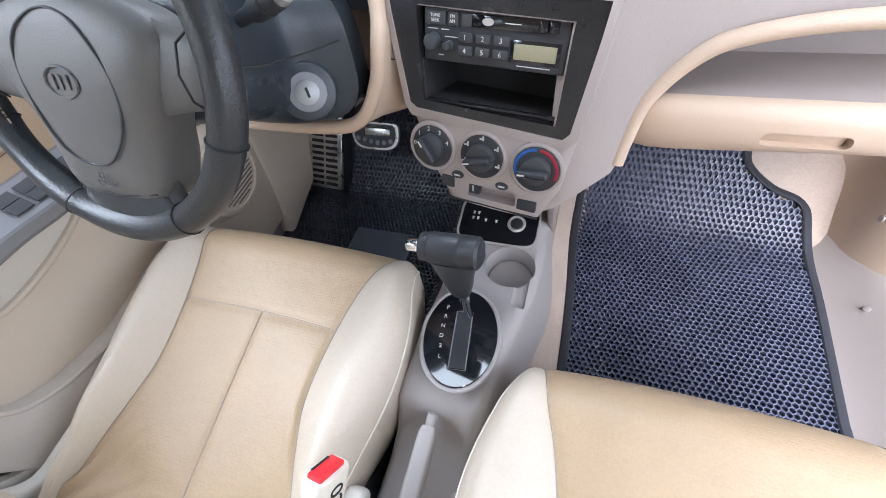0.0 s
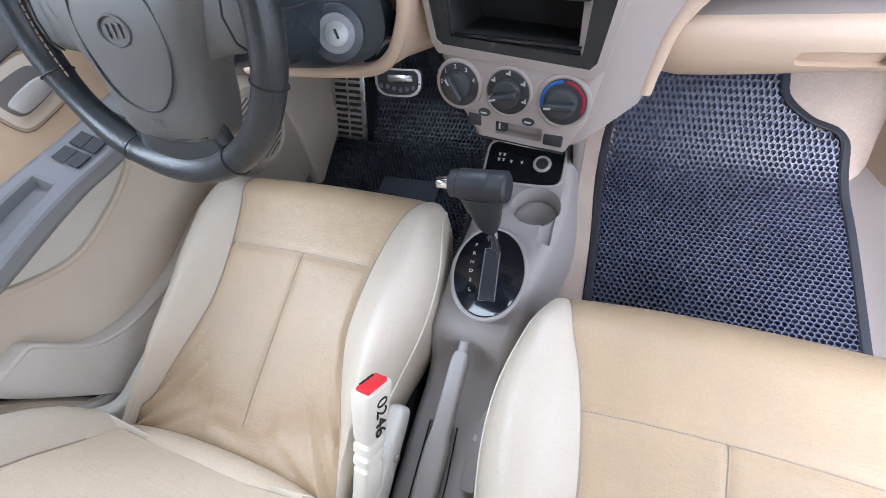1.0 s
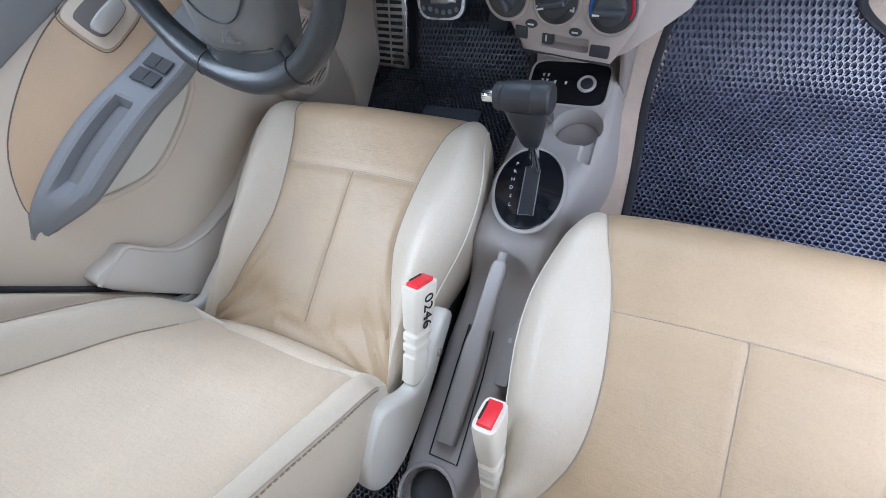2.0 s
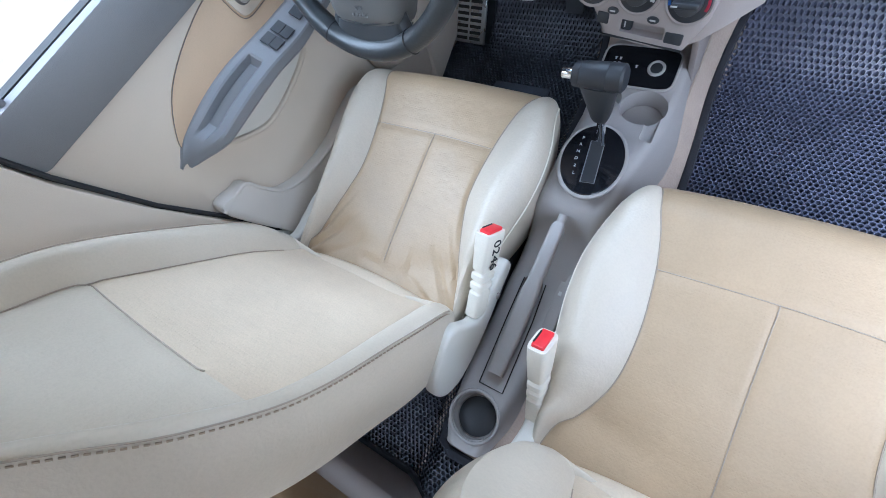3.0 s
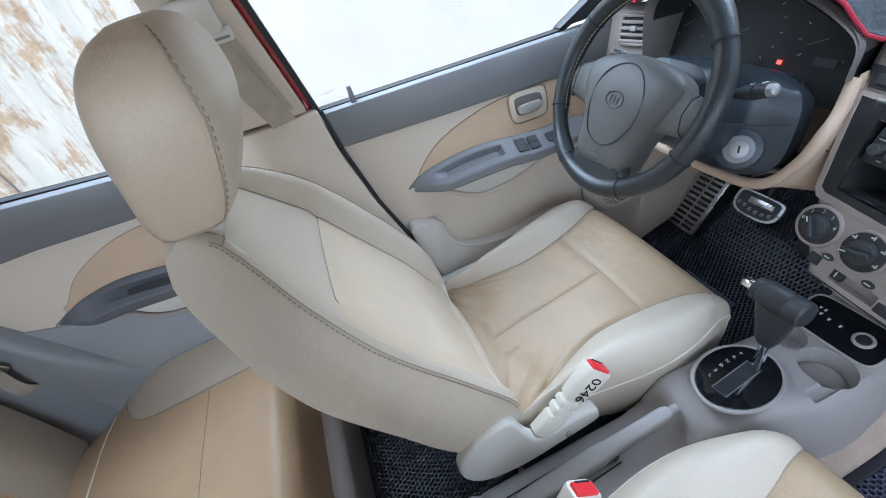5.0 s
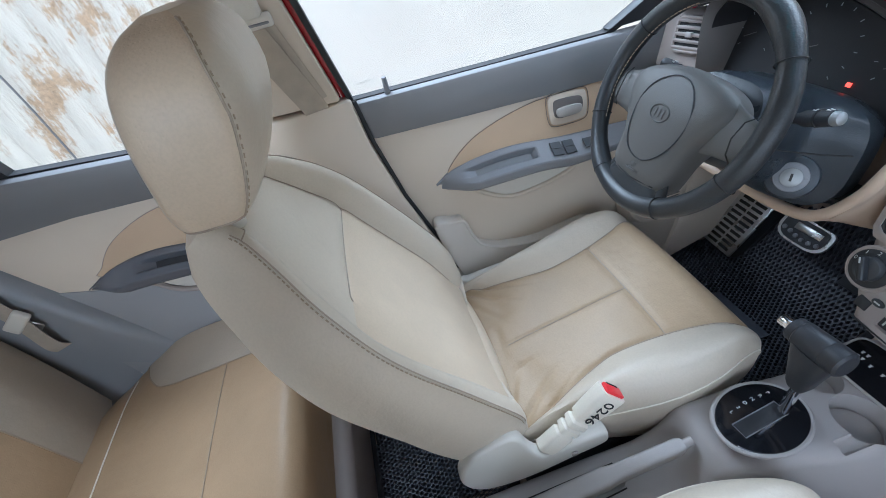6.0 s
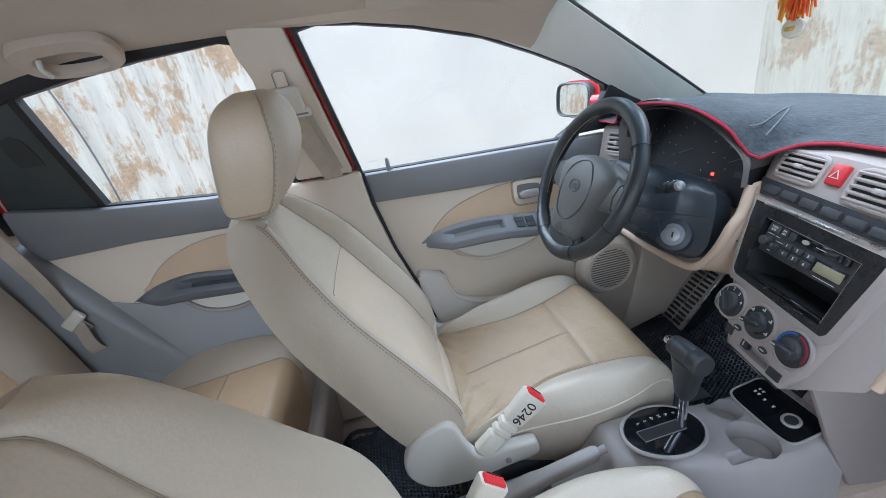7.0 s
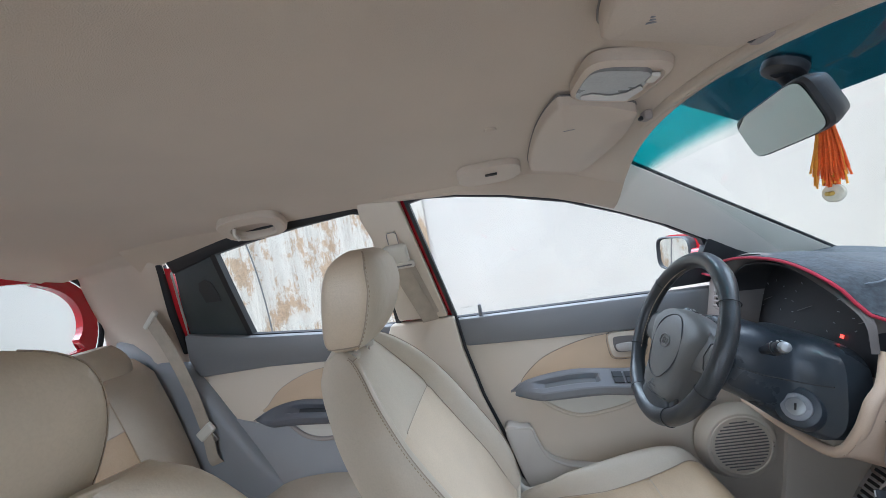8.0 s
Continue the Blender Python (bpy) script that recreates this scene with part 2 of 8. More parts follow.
def rusty_wall(name, pale, streak, rust, cover, size=1.0):
    """Old painted sheet wall: upright streaks, and soft clusters of rust where the paint has come off."""
    m = bpy.data.materials.new(name)
    m.use_nodes = True
    n, link = m.node_tree.nodes, m.node_tree.links.new
    bsdf = n["Principled BSDF"]
    bsdf.inputs["Roughness"].default_value = 0.85
    coord = n.new("ShaderNodeTexCoord")

    def noise(squash, scale, detail, rough):
        grow, tex = n.new("ShaderNodeMapping"), n.new("ShaderNodeTexNoise")
        grow.inputs["Scale"].default_value = (1.0, 1.0, squash)
        tex.inputs["Scale"].default_value, tex.inputs["Detail"].default_value, tex.inputs["Roughness"].default_value = scale * size, detail, rough
        link(coord.outputs["Object"], grow.inputs["Vector"])
        link(grow.outputs["Vector"], tex.inputs["Vector"])
        return tex.outputs["Fac"]

    def stretch(value, lo, hi):
        r = n.new("ShaderNodeMapRange")
        r.interpolation_type = "SMOOTHSTEP"
        r.inputs["From Min"].default_value, r.inputs["From Max"].default_value = lo, hi
        link(value, r.inputs["Value"])
        return r.outputs[0]

    def math_node(kind, a, b):
        q = n.new("ShaderNodeMath")
        q.operation = kind
        for k, v in enumerate((a, b)):
            if isinstance(v, float):
                q.inputs[k].default_value = v
            else:
                link(v, q.inputs[k])
        return q.outputs[0]

    def blend(fac, a, b):
        q = n.new("ShaderNodeMix")
        q.data_type = "RGBA"
        link(fac, q.inputs["Factor"])
        for k, v in ((6, a), (7, b)):
            if isinstance(v, tuple):
                q.inputs[k].default_value = (*v, 1)
            else:
                link(v, q.inputs[k])
        return q.outputs[2]

    clusters, grain = noise(0.6, 4.5, 4, 0.6), noise(0.6, 26, 12, 0.8)
    runs, specks = noise(0.10, 44, 8, 0.7), noise(1.8, 34, 10, 0.8)
    fine = math_node("MULTIPLY", grain, 0.62)
    drawn = math_node("MULTIPLY", runs, 0.30)
    sum_ = math_node("ADD", math_node("ADD", clusters, fine), drawn)
    bare = stretch(sum_, 1.08 - cover, 1.20 - cover)
    base = blend(stretch(runs, 0.47, 0.66), pale, streak)
    rusty = blend(stretch(specks, 0.40, 0.66), rust, tuple(v * 0.55 for v in rust))
    colour = blend(math_node("MULTIPLY", bare, 0.85), base, rusty)
    flakes = math_node("MULTIPLY", stretch(specks, 0.61, 0.70), 0.55)
    link(blend(flakes, colour, tuple(v * 0.45 for v in streak)), bsdf.inputs["Base Color"])
    bump = n.new("ShaderNodeBump")
    bump.inputs["Strength"].default_value, bump.inputs["Distance"].default_value = 0.5, 0.01
    link(sum_, bump.inputs["Height"])
    link(bump.outputs["Normal"], bsdf.inputs["Normal"])
    return m


RUST = rusty_wall("peeling_rusty_sheet", (0.70, 0.655, 0.565), (0.57, 0.525, 0.44), (0.54, 0.355, 0.20), 0.135)
STREAKED = rusty_wall("streaked_grey_sheet", (0.44, 0.415, 0.35), (0.375, 0.36, 0.305), (0.36, 0.28, 0.20), 0.085, 0.8)

# ---- building helpers ----


def finish(bm, sharp=38):
    bmesh.ops.remove_doubles(bm, verts=bm.verts, dist=1e-5)
    bmesh.ops.recalc_face_normals(bm, faces=bm.faces)
    for f in bm.faces:
        f.smooth = True
    for e in bm.edges:
        if len(e.link_faces) == 2 and e.calc_face_angle(0) > radians(sharp):
            e.smooth = False
    return bm


def thing(name, at, label, category, group="", kind=""):
    """An Empty at the base of a thing that its parts hang from."""
    ob = new(name)
    ob.empty_display_size = 0.05
    ob.matrix_basis = Matrix.Translation(Vector(at) * U)
    return tagged(ob, label, category, group, kind)


def part(name, bm, material, parent=None, label="", sharp=38):
    """One mesh object, under a thing or under a part."""
    finish(bm, sharp)
    bmesh.ops.scale(bm, vec=(U, U, U), verts=bm.verts)
    me = bpy.data.meshes.new(name)
    bm.to_mesh(me)
    bm.free()
    me.materials.append(material)
    ob = new(name, me)
    if parent:
        ob.parent = parent
        if parent.type == "EMPTY":
            ob.matrix_parent_inverse = parent.matrix_basis.inverted()
    return tagged(ob, label)


def structure(name, bm, material, label, category, sharp=38):
    return tagged(part(name, bm, material, sharp=sharp), label, category, kind="structure")


def rbox(sx, sy, sz, at=(0, 0, 0), bevel=0.004, seg=2, m=None):
    bm = bmesh.new()
    bmesh.ops.create_cube(bm, size=1)
    bmesh.ops.scale(bm, vec=(sx, sy, sz), verts=bm.verts)
    if bevel:
        bmesh.ops.bevel(bm, geom=bm.edges, offset=min(bevel, 0.49 * min(sx, sy, sz)), segments=seg, profile=0.5, affect="EDGES")
    bmesh.ops.transform(bm, matrix=Matrix.Translation(at) @ (m or Matrix()), verts=bm.verts)
    return bm


def cyl(r, depth, m=None, r2=None, seg=32, bevel=0.0015):
    """A round bar along z, its middle at the origin of m."""
    bm = bmesh.new()
    bmesh.ops.create_cone(bm, cap_ends=True, segments=seg, radius1=r, radius2=r if r2 is None else r2, depth=depth)
    if bevel:
        edges = [e for e in bm.edges if len({round(v.co.z, 6) for v in e.verts}) == 1]
        bmesh.ops.bevel(bm, geom=edges, offset=bevel, segments=2, profile=0.5, affect="EDGES")
    if m:
        bmesh.ops.transform(bm, matrix=m, verts=bm.verts)
    return bm


def join(*bms):
    out = bms[0]
    for b in bms[1:]:
        me = bpy.data.meshes.new("joined")
        b.to_mesh(me)
        b.free()
        out.from_mesh(me)
        bpy.data.meshes.remove(me)
    return out


def loft(rings, round_=True, caps=True):
    """Skin over rings with the same number of points; round_: each ring is closed."""
    bm = bmesh.new()
    vs = [[bm.verts.new(p) for p in ring] for ring in rings]
    k = len(rings[0])
    for a, b in zip(vs, vs[1:]):
        for i in range(k if round_ else k - 1):
            j = (i + 1) % k
            bm.faces.new((a[i], a[j], b[j], b[i]))
    if caps and round_:
        bm.faces.new(vs[0][::-1])
        bm.faces.new(vs[-1])
    return bm


def sheet(rows, thick=0.004, toward=(0, 0, 1)):
    """A grid of points as a thin solid plate; thickness grows along toward."""
    bm = loft(rows, round_=False)
    bmesh.ops.recalc_face_normals(bm, faces=bm.faces)
    t = Vector(toward)
    face = bm.faces[:]
    ret = bmesh.ops.extrude_face_region(bm, geom=face)
    bmesh.ops.translate(bm, vec=t * thick, verts=[v for v in ret["geom"] if isinstance(v, bmesh.types.BMVert)])
    return bm


def smooth_line(pts, n=8, closed=False):
    """Catmull-Rom through the points."""
    p = [Vector(q) for q in pts]
    k = len(p)
    out = []
    for i in range(k if closed else k - 1):
        a, b = p[i], p[(i + 1) % k]
        z = p[i - 1] if (closed or i) else a * 2 - b
        c = p[(i + 2) % k] if (closed or i + 2 < k) else b * 2 - a
        for s in range(n):
            t = s / n
            out.append(0.5 * ((2 * a) + (b - z) * t + (2 * z - 5 * a + 4 * b - c) * t * t + (3 * a - z - 3 * b + c) * t ** 3))
    if not closed:
        out.append(p[-1])
    return out


def tube(pts, r, seg=10, closed=False, flat=1.0, up=(0, 0, 1)):
    """A round bar along a line; r may be a list; flat squeezes it across up."""
    p = [Vector(q) for q in pts]
    k = len(p)
    rings = []
    side_old = None
    for i in range(k):
        a = p[i - 1] if (i or closed) else p[0]
        b = p[(i + 1) % k] if (i + 1 < k or closed) else p[-1]
        d = (b - a).normalized()
        side = d.cross(Vector(up))
        if side.length < 0.05:
            side = side_old or d.cross(Vector((1, 0, 0)))
        side.normalize()
        side_old = side
        w = side.cross(d).normalized()
        rr = r[i] if isinstance(r, (list, tuple)) else r
        rings.append([p[i] + (side * math.cos(2 * math.pi * j / seg) + w * flat * math.sin(2 * math.pi * j / seg)) * rr for j in range(seg)])
    if closed:
        rings.append(rings[0])
    return loft(rings, caps=not closed)


def prism(points, offset):
    """A flat outline given in space, made solid along offset."""
    bm = bmesh.new()
    f = bm.faces.new([bm.verts.new(p) for p in points])
    ret = bmesh.ops.extrude_face_region(bm, geom=[f])
    bmesh.ops.translate(bm, vec=offset, verts=[v for v in ret["geom"] if isinstance(v, bmesh.types.BMVert)])
    return bm


def soften(bm, offset=0.003, seg=2, angle=30):
    bmesh.ops.recalc_face_normals(bm, faces=bm.faces)
    edges = [e for e in bm.edges if len(e.link_faces) == 2 and e.calc_face_angle(0) > radians(angle)]
    bmesh.ops.bevel(bm, geom=edges, offset=offset, segments=seg, profile=0.5, affect="EDGES", clamp_overlap=True)
    return bm


def stitches(pts, step=0.0065, length=0.0042, r=0.0007):
    """A row of short threads along a line."""
    p = [Vector(q) for q in pts]
    bms, carry = [], 0.0
    out = bmesh.new()
    for a, b in zip(p, p[1:]):
        d = b - a
        if d.length < 1e-6:
            continue
        u = d.normalized()
        s = u.cross(Vector((0.3, 0.2, 0.9))).normalized()
        w = u.cross(s)
        at = carry
        while at < d.length:
            c = a + u * at
            e = c + u * length
            ring = []
            for q in (c, e):
                ring.append([out.verts.new(q + (s * math.cos(k * math.pi / 2) + w * math.sin(k * math.pi / 2)) * r) for k in range(4)])
            for k in range(4):
                out.faces.new((ring[0][k], ring[0][(k + 1) % 4], ring[1][(k + 1) % 4], ring[1][k]))
            at += step
        carry = at - d.length
    return out


def writing(text, size, m, material, parent, depth=0.0004, name="lettering"):
    cu = bpy.data.curves.new(name, "FONT")
    cu.body, cu.size, cu.extrude, cu.align_x, cu.align_y = text, size, depth, "CENTER", "CENTER"
    ob = bpy.data.objects.new("temporary", cu)
    scene.collection.objects.link(ob)
    me = bpy.data.meshes.new_from_object(ob.evaluated_get(bpy.context.evaluated_depsgraph_get()))
    bpy.data.objects.remove(ob)
    bm = bmesh.new()
    bm.from_mesh(me)
    bpy.data.meshes.remove(me)
    bmesh.ops.transform(bm, matrix=m, verts=bm.verts)
    return part(name, bm, material, parent)


def axes(at, right, up):
    """A pose from its right and up directions; z comes out of the face."""
    x = Vector(right).normalized()
    z = x.cross(Vector(up)).normalized()
    y = z.cross(x)
    return Matrix.Translation(at) @ Matrix((x, y, z)).transposed().to_4x4()


def clamp(v, a=0.0, b=1.0):
    return max(a, min(b, v))


def ease(v):
    v = clamp(v)
    return v * v * (3 - 2 * v)


def soft(table, v):
    """As lerp, with eased steps between the pairs."""
    if v <= table[0][0]:
        return table[0][1]
    k = len(table)
    for i in range(k - 1):
        (a, p), (b, q) = table[i], table[i + 1]
        if v <= b:
            m0 = (q - table[max(0, i - 1)][1]) / (b - table[max(0, i - 1)][0])
            m1 = (table[min(k - 1, i + 2)][1] - p) / (table[min(k - 1, i + 2)][0] - a)
            t, h = (v - a) / (b - a), b - a
            return (2 * t ** 3 - 3 * t * t + 1) * p + (t ** 3 - 2 * t * t + t) * h * m0 + (3 * t * t - 2 * t ** 3) * q + (t ** 3 - t * t) * h * m1
    return table[-1][1]


def lerp(table, v):
    """A value from a table of (place, value) pairs."""
    if v <= table[0][0]:
        return table[0][1]
    for (a, p), (b, q) in zip(table, table[1:]):
        if v <= b:
            return p + (q - p) * (v - a) / (b - a)
    return table[-1][1]


def carve(bm, cutters):
    """Takes solid shapes out of a solid."""
    obs = []
    for b in (bm, *cutters):
        bmesh.ops.recalc_face_normals(b, faces=b.faces)
        me = bpy.data.meshes.new("temporary")
        b.to_mesh(me)
        b.free()
        ob = bpy.data.objects.new("temporary", me)
        scene.collection.objects.link(ob)
        obs.append(ob)
    for c in obs[1:]:
        mod = obs[0].modifiers.new("cut", "BOOLEAN")
        mod.operation, mod.object, mod.solver = "DIFFERENCE", c, "EXACT"
    me = bpy.data.meshes.new_from_object(obs[0].evaluated_get(bpy.context.evaluated_depsgraph_get()))
    out = bmesh.new()
    out.from_mesh(me)
    bpy.data.meshes.remove(me)
    for ob in obs:
        old = ob.data
        bpy.data.objects.remove(ob)
        bpy.data.meshes.remove(old)
    return out


def placed(bm, m):
    bmesh.ops.transform(bm, matrix=m, verts=bm.verts)
    return bm


# ---- yard outside ----


def span(a, b, n):
    return [a + (b - a) * i / n for i in range(n + 1)]


g = bmesh.new()
bmesh.ops.create_grid(g, x_segments=2, y_segments=2, size=400)
bmesh.ops.translate(g, vec=(0, 0, -0.36), verts=g.verts)
structure("ground", g, CONCRETE, "grey concrete yard round the car", "ground")


def yard_wall(name, a, b, height, material, label, ribs=0.0):
    """An upright wall between two ground points, with folded ribs if asked for."""
    a, b = Vector((*a, -0.36)), Vector((*b, -0.36))
    d = b - a
    u = d.normalized()
    w = Vector((-u.y, u.x, 0))
    n = max(2, int(d.length / 0.02)) if ribs else 1
    rows = []
    for i in range(n + 1):
        p = a + d * (i / n)
        off = ribs * math.sin(2 * math.pi * (d.length * i / n) / 0.16) if ribs else 0
        rows.append([p + w * off, p + w * off + Vector((0, 0, height))])
    return structure(name, sheet(rows, 0.06, w), material, label, "wall", sharp=60)


yard_wall("wall_west", (-2.65, -0.52), (-2.65, 3.06), 2.35, PLASTER, "bright white plastered yard wall with faint marks")
yard_wall("wall_west_plain", (-2.65, -7.0), (-2.65, -2.9), 2.35, PLASTER, "white plastered yard wall behind the car")
yard_wall("wall_west_rusty", (-2.64, -2.9), (-2.64, -0.52), 2.3, RUST, "white sheet wall with peeling paint and brown rust", ribs=0.004)
yard_wall("wall_north", (-2.65, 3.0), (4.0, 3.0), 3.0, STREAKED, "weathered sheet wall with rust-coloured streaks", ribs=0.004)
# added out of view, to cut the daylight reaching the open door side
yard_wall("blocker_wall_east", (3.2, 3.0), (3.2, -7.0), 3.0, CREAM_WALL, "unseen cream wall added to hold back light from the right")
yard_wall("wall_south", (4.0, -7.0), (-2.7, -7.0), 3.2, CREAM_WALL, "pale cream wall behind the car")

# the wire that hangs down the rusty wall
wire = thing("wall_cable", (-2.62, -2.05, 2.0), "thin grey cable hanging down the rusty wall", "cable")
part("wire", tube(smooth_line([(-2.61, -2.25, 2.6), (-2.61, -2.2, 1.5), (-2.61, -2.02, 1.2), (-2.61, -1.92, 0.6), (-2.61, -1.9, -0.3)], 6), 0.006, 6), DOOR_GREY, wire)

# ---- car body: floor, roof, sides ----


def floor_z(x, y):
    """Height of the carpet: flat, rising to the toe board in front, a tunnel in the middle, a little lower behind."""
    z = -0.012
    if y > 0.62:
        z += 0.85 * (y - 0.62) * ease((y - 0.58) / 0.22) if y < 0.8 else 0.153 + (y - 0.8) * 2.2
    if y < -0.1:
        z -= 0.05 * ease((-0.1 - y) / 0.2)
    t = clamp((0.14 - abs(x)) / 0.06)
    z = max(z, z + 0.075 * ease(t))
    return z


xs_ = [-0.66 + 1.32 * i / 44 for i in range(45)]
ys_ = [-1.25 + 2.2 * j / 60 for j in range(61)]
rows = [[(x, y, floor_z(x, y)) for y in ys_] for x in xs_]
structure("floor", sheet(rows, 0.03, (0, 0, -1)), CARPET, "worn beige-grey carpet on the car floor", "floor")


def side_x(z):
    """How far left the inner side of the body stands at a height."""
    return -0.645 + 0.42 * (z - 0.65) if z > 0.65 else -0.645 + 0.14 * (0.65 - z)


def S(y, z, d=0.0):
    """A point on the left side of the cabin, d inwards."""
    return Vector((side_x(z) + d, y, z))


def side_prism(outline, d0, d1, soft=0.0, flip=False):
    pts = [S(y, z, d0) for y, z in outline]
    if flip:
        pts = [Vector((-p.x, p.y, p.z)) for p in pts]
    bm = prism(pts, Vector(((d0 - d1) if flip else (d1 - d0), 0, 0)))
    return soften(bm, soft) if soft else bm


def ring_prism(outer, inner, d0, d1, flip=False):
    """A frame between two outlines with the same number of points."""
    s = -1 if flip else 1
    rings = []
    for o, d in ((outer, d0), (inner, d0), (inner, d1), (outer, d1), (outer, d0)):
        rings.append([Vector((s * S(y, z, d).x, y, z)) for y, z in o])
    return loft(rings, caps=False)


def roof_z(x, y):
    z = 1.05 - 0.27 * x * x
    z -= 0.078 * clamp((y + 0.02) / 0.27) ** 2
    z -= 0.045 * clamp((-0.85 - y) / 0.5) ** 2
    return z


def roof_front(x):
    """Where the headliner meets the windscreen: arched back towards the middle."""
    return 0.258 - 0.038 * (1 - min(1.0, (x / 0.43) ** 2))


rows = [[(x, roof_front(x) + (-1.33 - roof_front(x)) * j / 50, roof_z(x, roof_front(x) + (-1.33 - roof_front(x)) * j / 50)) for j in range(51)] for x in [-0.5 + 1.0 * i / 30 for i in range(31)]]
structure("ceiling", sheet(rows, 0.02, (0, 0, 1)), LINER, "soft grey-beige felt headliner under the roof", "ceiling")
rows = [[(x, y, roof_z(x, y) + 0.03 + 0.02 * (1 - abs(x) / 0.6)) for y in (0.26 - 0.07 * (1 - (x / 0.55) ** 2), 0.1, -0.4, -0.9, -1.36)] for x in (-0.55, -0.3, 0, 0.3, 0.55)]
structure("roof", sheet(rows, 0.012, (0, 0, 1)), RED_PAINT, "red painted steel roof of the car", "roof")

# front window opening, rear window opening (y, z)
FRONT_WIN = [(-0.182, 0.642), (0.1, 0.634), (0.36, 0.628), (0.50, 0.700), (0.475, 0.752), (0.38, 0.807), (0.28, 0.853), (0.15, 0.905), (0.0, 0.945), (-0.12, 0.968), (-0.20, 0.978), (-0.238, 0.972)]
REAR_WIN = [(-0.36, 0.652), (-0.56, 0.662), (-0.792, 0.690), (-0.792, 0.85), (-0.790, 0.937), (-0.67, 0.953), (-0.55, 0.965), (-0.395, 0.974), (-0.362, 0.965), (-0.352, 0.90)]


def grown(outline, by):
    """An outline moved outwards by a distance."""
    k = len(outline)
    cyy = sum(p[0] for p in outline) / k
    czz = sum(p[1] for p in outline) / k
    out = []
    for i in range(k):
        a, b, c = outline[i - 1], outline[i], outline[(i + 1) % k]
        n1 = Vector((b[1] - a[1], a[0] - b[0])).normalized()
        n2 = Vector((c[1] - b[1], b[0] - c[0])).normalized()
        n = (n1 + n2)
        n = n.normalized() / max(0.5, n.length / 2)
        if n.dot(Vector((b[0] - cyy, b[1] - czz))) < 0:
            n = -n
        out.append((b[0] + n.x * by, b[1] + n.y * by))
    return out


# left side shell in red, seen at the door edges and through the glass
left = thing("wall_west_body", (-0.7, 0.1, -0.1), "red painted side of the car with its pillars", "car side", kind="structure")
part("lower_skin", side_prism([(-1.3, -0.1), (0.95, -0.1), (0.95, 0.56), (0.36, 0.575), (-0.182, 0.588), (-0.5, 0.606), (-0.83, 0.63), (-1.3, 0.70)], -0.075, -0.05), RED_PAINT, left)
part("inner_liner", side_prism([(-1.2, -0.05), (0.9, -0.05), (0.9, 0.60), (-1.2, 0.60)], -0.048, -0.042), SEAL, left, "dark inner door skin")
part("pillar_skin", side_prism([(-0.185, 0.63), (-0.198, 0.63), (-0.256, 0.985), (-0.241, 0.985)], -0.03, -0.012), RED_PAINT, left, "thin red edge of the door opening")
part("pillar_skin", side_prism([(-0.2, 0.63), (-0.36, 0.645), (-0.36, 1.0), (-0.25, 1.0)], -0.05, -0.02), RED_PAINT, left)
part("rear_pillar_skin", side_prism([(-0.938, 0.922), (-0.966, 0.80), (-0.990, 0.690), (-1.008, 0.690), (-0.984, 0.80), (-0.952, 0.925)], -0.012, 0.003), RED_PAINT, left, "red rear edge of the door opening")
part("rear_opening_seal", side_prism([(-0.950, 0.935), (-0.985, 0.80), (-1.010, 0.66), (-1.030, 0.66), (-1.006, 0.80), (-0.968, 0.938)], -0.012, 0.012, 0.003), SEAL, left, "black rubber seal of the rear door opening")

# upper trims of the left side
rails = thing("trim_roof_rail", (-0.5, 0, 0.98), "beige trim along the roof edge above the windows", "trim", kind="structure")


def rail_x(y):
    return lerp([(-1.3, -0.48), (-0.4, -0.465), (-0.2, -0.485), (0.05, -0.492), (0.26, -0.44)], y)


def rail_top(y):
    x = rail_x(y) + 0.012
    return (x, y, roof_z(x, min(y, 0.25)) + 0.004)


ROOF_LOW = [(-1.02, 0.925), (-0.93, 0.938), (-0.75, 0.970), (-0.67, 0.980), (-0.55, 0.989), (-0.38, 0.993), (-0.25, 0.980), (-0.12, 0.971), (0.0, 0.949), (0.12, 0.918), (0.2, 0.890), (0.26, 0.866)]
rows = []
for y, z in ROOF_LOW:
    a, b = Vector(S(y, z, 0.0075)), Vector(rail_top(y))
    mid = (a + b) / 2 + Vector((0.012, 0, -0.006)) * (0.1 + 0.9 * ease((y + 0.45) / 0.15) if y < 0.1 else 0.6)
    rows.append([a, (a + mid) / 2 + Vector((0.004, 0, -0.002)) * ease((y + 0.45) / 0.15), mid, (mid + b) / 2, b])
part("rail", sheet(rows, 0.01, (-0.6, 0, 0.8)), LINER, rails)

# A pillar trim from roof to dashboard
pil = thing("trim_front_pillar", (-0.62, 0.8, 0.67), "light cream plastic trim on the windscreen pillar", "trim", kind="structure")
PIL_IN = [(-0.425, 0.250, 0.975), (-0.475, 0.39, 0.895), (-0.535, 0.56, 0.800), (-0.585, 0.70, 0.722), (-0.63, 0.82, 0.655), (-0.66, 0.90, 0.605)]
PIL_OUT = [(0.19, 0.893), (0.285, 0.853), (0.39, 0.804), (0.485, 0.750), (0.58, 0.69), (0.66, 0.620)]
rows = []
for p, (y, z) in zip(PIL_IN, PIL_OUT):
    a, b = Vector(p), Vector(S(y, z, 0.0085))
    rows.append([a + (b - a) * t + Vector((0.35, -0.5, 0.2)).normalized() * 0.016 * math.sin(math.pi * t) for t in (0, 0.2, 0.4, 0.6, 0.8, 1.0)])
